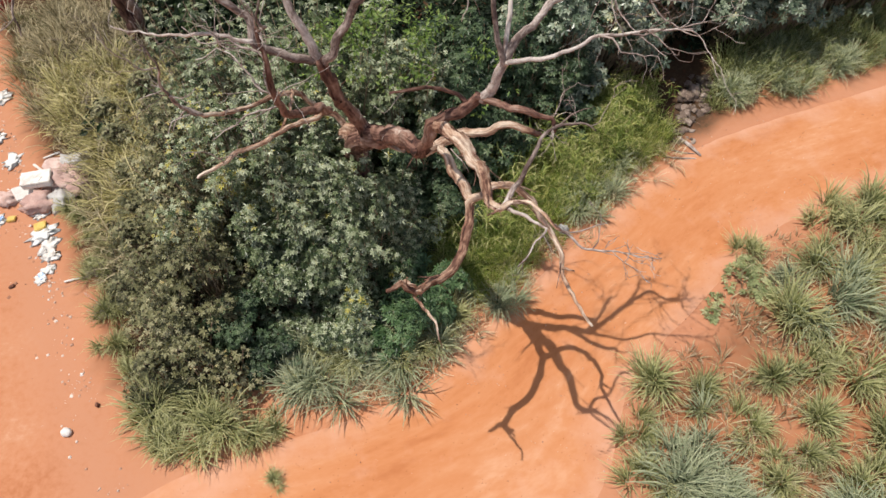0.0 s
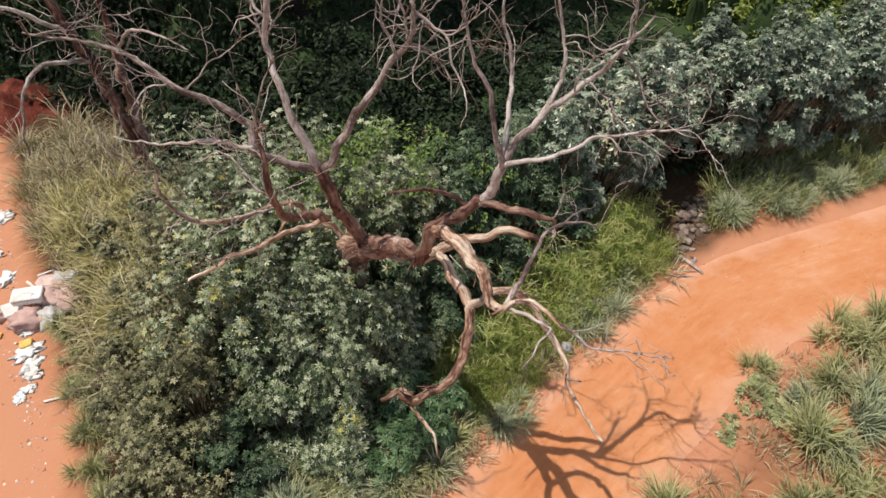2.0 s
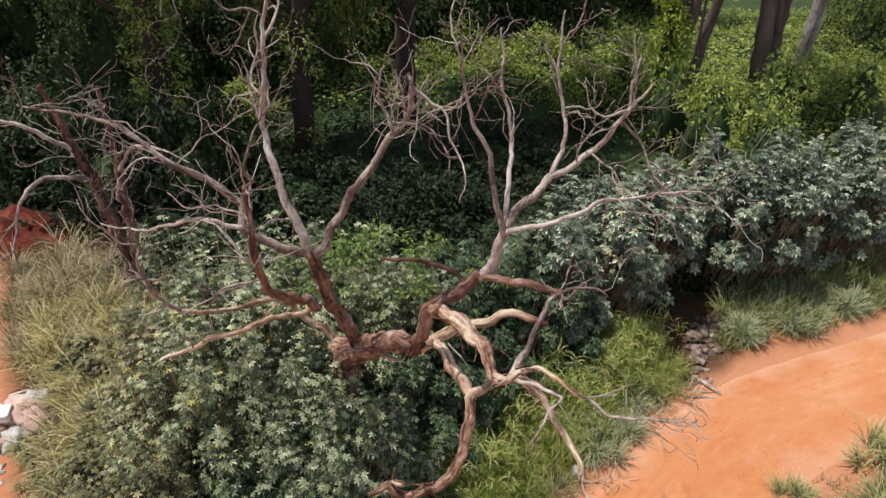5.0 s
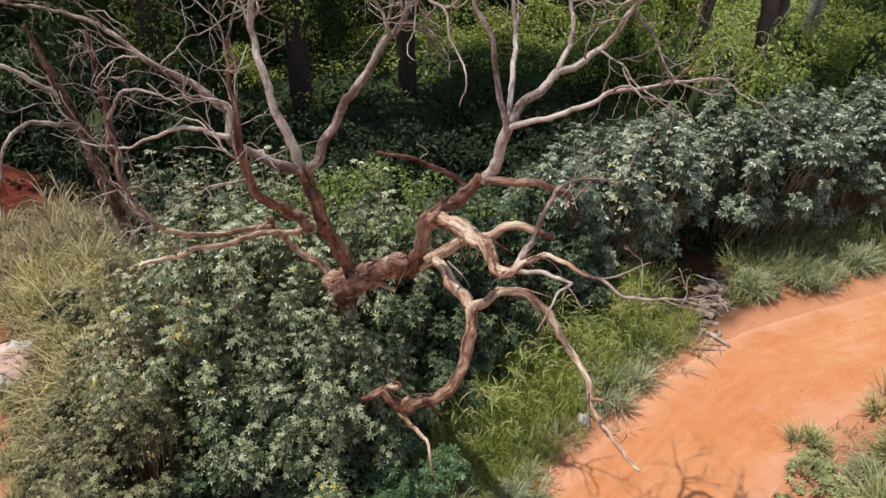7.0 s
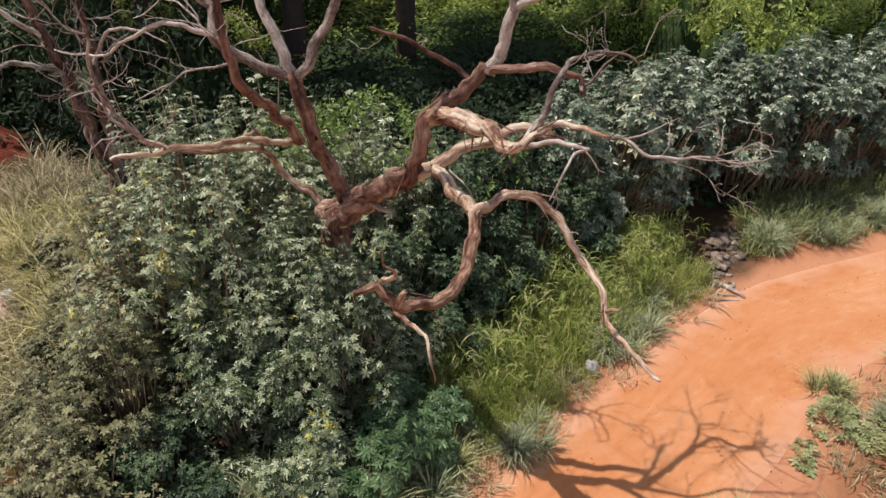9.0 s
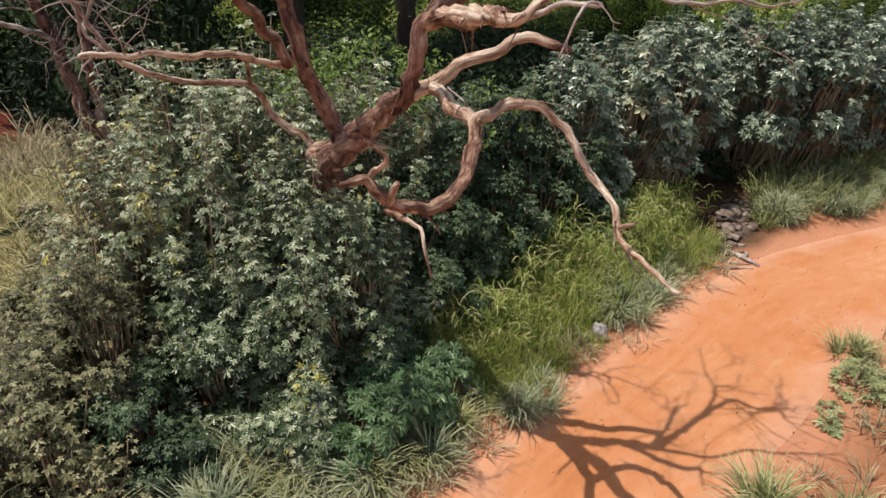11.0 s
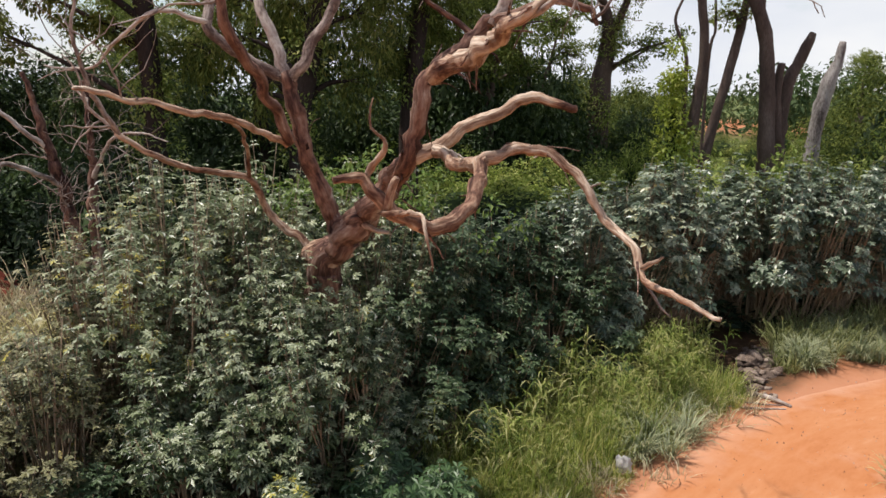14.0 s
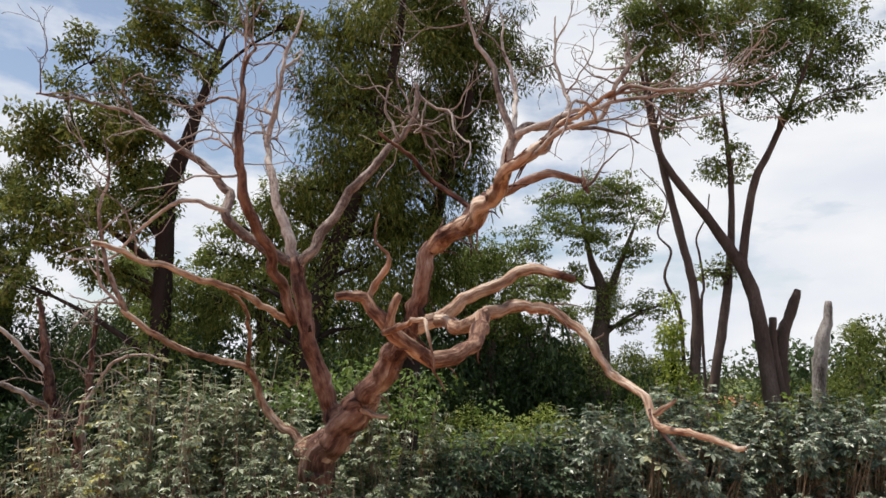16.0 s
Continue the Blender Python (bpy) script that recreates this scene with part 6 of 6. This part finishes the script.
def build_far_woods():
    g = np.random.default_rng(51)
    centres, sizes = [], []
    for i in range(130):
        a = g.uniform(-36, 36)
        d = g.uniform(105, 165)
        x, y = d * math.sin(radians(a)), d * math.cos(radians(a))
        if abs(x / y - 0.42) < 0.028 and d < 150:
            continue
        top = 8.5 + 3.0 * noise.noise(Vector((a * 0.12, 0, 3))) + g.uniform(-2.0, 1.0)
        for z in (top, top * 0.55, top * 0.2):
            centres.append((x + g.normal(0, 1.5), y + g.normal(0, 1.5), z - 1.5))
            sizes.append(g.uniform(2.6, 4.2))
    v, f = crown(g, np.array(centres), sizes, 8, 1.05, 0.8)
    tagged(part("far_woods", plain_mesh("far_woods", v, f), distant_leaf), "distant line of green woods", "woods", kind="stuff")


build_woods()
build_lianas()
build_snags()
build_far_woods()


# ---- the second dead tree, by the bank ----
def build_second_dead_tree():
    global dead_tree
    first = dead_tree
    dead_tree = tagged(new("dead_tree"), "smaller dead tree with two red-brown stems and tangled twigs", "tree")
    limb("trunk", [(-9.3, 17.1, -0.2, 0.34), (-9.46, 17.2, 1.2, 0.27), (-9.75, 17.2, 3.5, 0.22), (-9.9, 17.0, 4.6, 0.19), (-10.1, 16.9, 5.6, 0.14), (-10.3, 16.8, 6.8, 0.07)], 12, 0.25, None, sprays(rng, 15, 0.35, 1.0, (-0.4, -0.3, 0.35), 1.5, 0.028, 2, 0.8), girth=0.72)
    limb("trunk", [(-9.25, 17.2, 0.2, 0.24), (-9.2, 17.3, 2.0, 0.2), (-9.15, 17.3, 3.6, 0.17), (-9.0, 17.2, 5.2, 0.12), (-9.0, 17.1, 6.6, 0.06)], 10, 0.25, None, sprays(rng, 13, 0.35, 1.0, (0.2, -0.3, 0.4), 1.4, 0.026, 2, 0.8), girth=0.72)
    limb("branch", [(-9.8, 17.1, 4.0, 0.1), (-10.3, 15.8, 4.7, 0.08), (-10.6, 15.0, 4.4, 0.06), (-10.9, 14.6, 3.4, 0.04), (-11.0, 14.5, 2.7, 0.02)], 8, 0.2, pale_wood, sprays(rng, 3, 0.5, 1.0, (-0.4, -0.2, -0.2), 0.8, 0.02, 1), girth=0.72)
    limb("branch", [(-9.9, 17.0, 4.8, 0.1), (-10.8, 16.2, 6.0, 0.07), (-12.0, 15.6, 6.4, 0.05), (-13.2, 15.4, 6.2, 0.02)], 8, 0.15, pale_wood, sprays(rng, 5, 0.3, 1.0, (-0.6, -0.2, 0.2), 1.4, 0.022, 2), girth=0.72)
    limb("branch", [(-9.1, 17.25, 4.2, 0.08), (-8.2, 16.6, 5.2, 0.06), (-7.2, 16.0, 5.4, 0.04), (-6.4, 15.6, 5.2, 0.02)], 8, 0.15, pale_wood, sprays(rng, 4, 0.3, 1.0, (0.4, -0.2, 0.3), 1.1, 0.018, 2), girth=0.72)
    dead_tree = first


build_second_dead_tree()


# ---- rubbish, stones and sticks ----
def box(sx, sy, sz, bevel=0.02):
    bm = bmesh.new()
    bmesh.ops.create_cube(bm, size=1)
    for v in bm.verts:
        v.co = Vector((v.co.x * sx, v.co.y * sy, (v.co.z + 0.5) * sz))
    bmesh.ops.bevel(bm, geom=bm.edges[:], offset=bevel, segments=2, affect="EDGES")
    return bm


def lumpy(seed, sx, sy, sz, rough=0.25, level=3, scale=1.6):
    """An uneven rounded body standing on its foot."""
    bm = bmesh.new()
    bmesh.ops.create_icosphere(bm, subdivisions=level, radius=1)
    for v in bm.verts:
        k = 1 + rough * noise.noise(v.co * scale + Vector((seed * 3.1, 0, 0))) + 0.4 * rough * noise.noise(v.co * scale * 3 + Vector((0, seed, 0)))
        v.co = Vector((v.co.x * sx * k, v.co.y * sy * k, max(v.co.z, -0.45) * sz * k + 0.4 * sz))
    for f in bm.faces:
        f.smooth = True
    return bm


def rest(ob, x, y, turn=0.0, lift=0.0, rx=0.0, ry=0.0):
    ob.matrix_basis = pose(x, y, height(x, y) + lift, rx, ry, turn)
    return ob


def build_rubbish():
    cool = tagged(new("foam_box"), "white foam cooler box lying on the rubbish heap", "box")
    part("body", box(0.78, 0.4, 0.17), white_foam, cool)
    lid = part("lid", box(0.8, 0.42, 0.05, 0.015), white_foam, cool)
    lid.location = (0.01, 0.01, 0.175)
    rest(cool, -10.75, 11.55, 8, 0.36, 6, -5)
    slab = tagged(part("foam_slab", box(0.5, 0.4, 0.1), white_foam), "broken white foam slab leaning on the heap", "foam slab")
    rest(slab, -11.2, 11.35, 40, 0.12, 20, 15)
    stick = tagged(part("white_board", box(0.62, 0.07, 0.04, 0.01), white_foam), "narrow white board lying on red soil", "board")
    rest(stick, -11.05, 12.2, -35, 0.06, 0, 8)
    for i, (x, y, sx, sy, sz, turn) in enumerate(((-10.2, 11.75, 0.5, 0.42, 0.42, 10), (-10.05, 12.25, 0.45, 0.38, 0.4, 60), (-10.45, 12.1, 0.42, 0.36, 0.36, 100), (-10.65, 11.0, 0.5, 0.34, 0.3, 30), (-10.15, 11.2, 0.36, 0.3, 0.3, 75), (-9.85, 11.65, 0.4, 0.36, 0.36, 130), (-11.6, 11.2, 0.3, 0.24, 0.2, 15))):
        sack = tagged(part("sack", lumpy(i + 2, sx, sy, sz * 0.85, 0.7, 3, 2.2), grey_plastic if i % 3 == 1 else sack_cloth), "grey plastic sack full of rubbish" if i % 3 == 1 else "dusty pinkish plastic sack full of rubbish", "sack", "rubbish sacks")
        rest(sack, x, y, turn)
    for i, (x, y, s, turn) in enumerate(((-10.35, 10.1, 0.34, 20), (-10.1, 9.75, 0.3, 70), (-9.95, 9.45, 0.24, 10), (-10.6, 10.75, 0.24, 50), (-11.7, 10.5, 0.26, 0), (-9.9, 9.05, 0.2, 35), (-12.0, 12.6, 0.3, 80), (-12.8, 13.4, 0.34, 10), (-13.2, 15.0, 0.4, 60), (-10.0, 8.75, 0.16, 0))):
        bag = tagged(part("plastic_bag", lumpy(i + 20, s * 0.85, s * 0.65, s * 0.14, 1.1, 3, 2.6), white_foam), "crumpled white plastic bag on red soil", "plastic bag", "plastic bags")
        rest(bag, x, y, turn)
    ball = tagged(part("white_lump", lumpy(41, 0.12, 0.1, 0.1, 0.2), white_foam), "small white lump on bare soil", "litter")
    rest(ball, -8.2, 4.88)
    pale = tagged(part("plastic_bag", lumpy(44, 0.13, 0.11, 0.17, 0.6, 3, 2.4), grey_plastic), "grey-white plastic bag caught in roadside grass", "plastic bag")
    rest(pale, 3.02, 10.12, 0, 0.1)
    for x, y, sx, sy, sz, turn, mat, label, name in (
            (-10.45, 10.3, 0.3, 0.24, 0.1, 20, yellow_card, "crumpled yellow cardboard carton on red soil", "carton"),
            (-11.6, 10.55, 0.2, 0.12, 0.06, 70, blue_plastic, "crushed blue and white plastic tub", "plastic_tub"),
            (-11.3, 10.55, 0.2, 0.16, 0.07, 10, yellow_card, "torn yellow food carton on red soil", "carton"),
            (-10.0, 8.85, 0.16, 0.22, 0.05, 40, blue_plastic, "flat blue and white plastic packet", "packet"),
            (-10.65, 8.55, 0.13, 0.08, 0.07, 15, rusty_tin, "rusty dented tin on the soil", "tin"),
            (-7.7, 5.5, 0.1, 0.07, 0.08, 80, rusty_tin, "rusty brown tin beside the grass", "tin")):
        bm = box(sx, sy, sz, min(sz, 0.04) * 0.35)
        for v in bm.verts:
            v.co += Vector(noise.noise_vector(v.co * 7 + Vector((x, y, 0)))) * 0.03 * (v.co.z > 0.01)
        rest(tagged(part(name, bm, mat), label, name.replace("_", " "), "small litter"), x, y, turn, 0.0, 0, rng.uniform(-6, 6))
    for x, y, long, turn in ((-10.95, 12.75, 0.45, 35), (-9.15, 8.75, 0.5, 20)):
        rest(tagged(part("stick", box(long, 0.05, 0.04, 0.01), white_foam), "pale weathered stick by the rubbish", "stick", "pale sticks"), x, y, turn, 0.02, 0, 4)
    g = np.random.default_rng(61)
    b = Batch()
    while len(b.v) < 1000:
        y = g.uniform(3.6, 19)
        x = -6.7 - 0.58 * (y - 4.0) - abs(g.normal(0, 0.55)) - 0.05
        if noise.noise(Vector((x * 0.9, y * 0.9, 51))) < g.uniform(-0.25, 0.35) - 0.35 * float(soft_step(8, 10, y)):
            continue
        s = 0.009 + 0.055 * g.uniform(0, 1) ** 4
        z = height(x, y)
        a = g.uniform(0, 3)
        c, d = math.cos(a) * s, math.sin(a) * s * g.uniform(0.3, 1.0)
        t = s * g.uniform(0.2, 0.6)
        b.add([(x + c, y + d, z), (x - d, y + c, z), (x - c, y - d, z), (x + d, y - c, z), (x + c * 0.6, y + d * 0.6, z + t), (x - d * 0.7, y + c * 0.7, z + t * 0.8), (x - c * 0.5, y - d * 0.5, z + t), (x + d * 0.6, y - c * 0.6, z + t * 0.7)],
              [(4, 5, 6, 7), (0, 1, 5, 4), (1, 2, 6, 5), (2, 3, 7, 6), (3, 0, 4, 7)])
    tagged(part("litter", b.mesh("litter", False), litter_mix), "scattered small bits of pale litter and gravel", "litter", kind="stuff")


def build_stones():
    g = np.random.default_rng(71)
    shapes = []
    for i in range(8):
        bm = bmesh.new()
        for _ in range(13):
            p = unit(g.normal(0, 1, 3)) * g.uniform(0.85, 1.15)
            bm.verts.new((0.21 * p[0], 0.15 * p[1], 0.11 * p[2] + 0.06))
        bmesh.ops.convex_hull(bm, input=bm.verts[:])
        bmesh.ops.delete(bm, geom=[v for v in bm.verts if not v.link_faces], context="VERTS")
        bmesh.ops.bevel(bm, geom=bm.edges[:], offset=0.012, segments=1, affect="EDGES")
        shapes.append(bm)
    meshes = []
    for bm in shapes:
        me = bpy.data.meshes.new("stone")
        bm.to_mesh(me)
        bm.free()
        me.materials.append(stone)
        meshes.append(me)
    for i in range(105):
        f = g.uniform(0, 1)
        x, y = 7.75 - 1.15 * f + g.normal(0, 0.24), 15.6 - 2.1 * f + g.normal(0, 0.25)
        ob = new("stone", meshes[i % 8])
        ob.matrix_basis = pose(x, y, height(x, y) + (0.16 * (1 - f) if i % 3 == 0 else 0.0) - 0.03, g.uniform(-20, 20), g.uniform(-20, 20), g.uniform(0, 360)) @ Matrix.Scale((0.35 + 0.95 * g.uniform(0, 1) ** 1.7) * (1.15 - 0.4 * f), 4)
        tagged(ob, "grey-brown stone in a heap at the road edge", "stone", "stone heap")
    for pts in ([(6.6, 13.4, 0.02, 0.045), (6.85, 13.1, 0.05, 0.05), (7.1, 12.72, 0.02, 0.035)], [(5.7, 12.85, 0.0, 0.018), (6.3, 12.66, 0.02, 0.022), (6.95, 12.62, 0.01, 0.018)], [(6.2, 13.0, 0.0, 0.014), (6.6, 12.85, 0.02, 0.018), (7.0, 12.8, 0.0, 0.014)]):
        b = Batch()
        tube(b, glide([(x, y, z + height(x, y), r) for x, y, z, r in pts], 0.1), 7, 0.2, rng)
        tagged(part("fallen_branch", b.mesh("fallen_branch"), pale_wood), "bleached fallen branch lying on the soil", "branch", "fallen branches")
    b = Batch()
    for i in range(900):
        u = g.uniform(0, 1)
        k = int(g.integers(2, 11))
        p = MIDDLE[k] * (1 - u) + MIDDLE[k + 1] * u + (LEFT[k] - RIGHT[k]) * np.clip(g.normal(0, 0.36), -0.56, 0.56)
        x, y = p
        s, z, a = g.uniform(0.006, 0.022), height(x, y, -0.6), g.uniform(0, 3)
        c, d = math.cos(a) * s, math.sin(a) * s
        b.add([(x + c, y + d, z - 0.03), (x - d, y + c, z - 0.03), (x - c, y - d, z - 0.03), (x + d, y - c, z - 0.03), (x, y, z + s * 0.8)], [(0, 1, 4), (1, 2, 4), (2, 3, 4), (3, 0, 4)])
    tagged(part("gravel", b.mesh("gravel", False), litter_mix), "scattered pale pebbles on the dirt road", "gravel", kind="stuff")


def build_weeds():
    """Low broad-leaved weeds at the edge of the open ground, and the bright creeper over the shrubs."""
    for i, (x, y, s) in enumerate(((7.3, 8.7, 0.8), (7.75, 8.35, 0.6), (7.55, 9.05, 0.5), (6.55, 8.1, 0.36), (6.35, 7.75, 0.26))):
        g = np.random.default_rng(200 + i)
        n = 60 if s > 0.45 else 26
        a, r = g.uniform(0, 2 * math.pi, n), 0.62 * s * g.uniform(0, 1, n) ** 0.5
        pos = np.stack([np.cos(a) * r, np.sin(a) * r, 0.45 * s * (1 - (r / (0.62 * s)) ** 2 * 0.8) * g.uniform(0.4, 1.0, n) + 0.03], 1)
        way = np.stack([np.cos(a), np.sin(a), g.uniform(-0.4, 0.3, n)], 1)
        v, f = leaves_at(PALM_FAR, pos, way, np.stack([g.normal(0, 0.3, n), g.normal(0, 0.3, n), np.ones(n)], 1), 0.125 * g.uniform(0.4, 1.25, n))
        st = Batch()
        for j in range(14):
            tube(st, [(0, 0, -0.02, 0.008), (*(pos[j] * 0.6), 0.006), (*pos[j], 0.003)], 3)
        thing = tagged(new("weed"), "low broad-leaved green weed on red soil", "weed", "weeds")
        tagged(part("stem", st.mesh("stem"), castor_stem, thing), kind="stuff")
        tagged(part("foliage", plain_mesh("foliage", v, f), weed_leaf, thing), kind="stuff")
        rest(thing, x, y, g.uniform(0, 360))
    g = np.random.default_rng(210)
    centres, sizes = [], []
    for _ in range(64):
        x, y = g.normal(-1.3, 1.25), g.normal(12.1, 0.55)
        centres.append((x, y, 4.95 - 0.3 * abs(x + 1.5) - 0.3 * abs(y - 12) + g.normal(0, 0.2)))
        sizes.append(g.uniform(0.12, 0.34))
    v, f = crown(g, np.array(centres), sizes, 400, 0.12, 0.6)
    tagged(part("creeper", plain_mesh("creeper", v, f), creeper_leaf), "bright green creeper over the tops of the shrubs", "vines", kind="stuff")


def build_bank():
    b = Batch()
    nx, ny = 40, 30
    verts = []
    for j in range(ny + 1):
        for i in range(nx + 1):
            u, v = i / nx * 2 - 1, j / ny * 2 - 1
            x, y = -15.0 + u * 2.6, 20.2 + v * 2.1
            k = max(0.0, 1 - 2.1 * (u * u + v * v) + 0.8 * noise.noise(Vector((x * 0.8, y * 0.8, 3))))
            z = height(x, y) - 0.1 + 0.7 * k * (0.75 + 0.5 * noise.noise(Vector((x * 0.7, y * 0.7, 1)))) + 0.25 * k * noise.noise(Vector((x * 2.2, y * 2.2, 5))) + 0.1 * k * noise.noise(Vector((x * 6, y * 6, 8)))
            verts.append((x, y, z))
    faces = [(j * (nx + 1) + i, j * (nx + 1) + i + 1, (j + 1) * (nx + 1) + i + 1, (j + 1) * (nx + 1) + i) for j in range(ny) for i in range(nx)]
    tagged(part("soil_bank", plain_mesh("soil_bank", verts, faces, True), bank_soil), "heap of dark red earth at the wood's edge", "earth bank", kind="structure")


def build_brush():
    """Tangles of dead stems standing in the dry grass."""
    kinds = []
    for seed in (301, 302, 303):
        g, b = np.random.default_rng(seed), Batch()
        for _ in range(9):
            a = g.uniform(0, 2 * math.pi)
            twig(b, g, (*(g.normal(0, 0.16, 2)), -0.03), (math.cos(a) * 0.6, math.sin(a) * 0.6, 1.0), g.uniform(0.7, 1.35), 0.012, 2, 0.0, 0.45)
        kinds.append(b.mesh("dead_brush"))
        kinds[-1].materials.append(pale_wood)
    for i, (x, y, s) in enumerate(((-9.6, 12.1, 1.0), (-8.1, 12.9, 1.2), (-7.6, 10.2, 0.9), (-8.65, 16.2, 1.3), (-7.3, 14.4, 1.2), (-10.5, 14.5, 1.0), (-9.3, 15.4, 1.3), (-8.8, 11.0, 0.9), (-8.2, 9.0, 0.8), (-7.8, 7.9, 0.7), (-11.2, 16.5, 1.1), (-10.2, 17.2, 1.2), (-8.0, 15.2, 1.3), (-9.0, 13.6, 1.1))):
        ob = new("dead_brush", kinds[i % 3])
        tagged(rest(ob, x, y, i * 97.0), "tangle of pale dead stems in the dry grass", "dead brush", "dead brush")
        ob.scale = (s, s, s)


build_bank()
build_brush()
build_rubbish()
build_stones()
build_weeds()
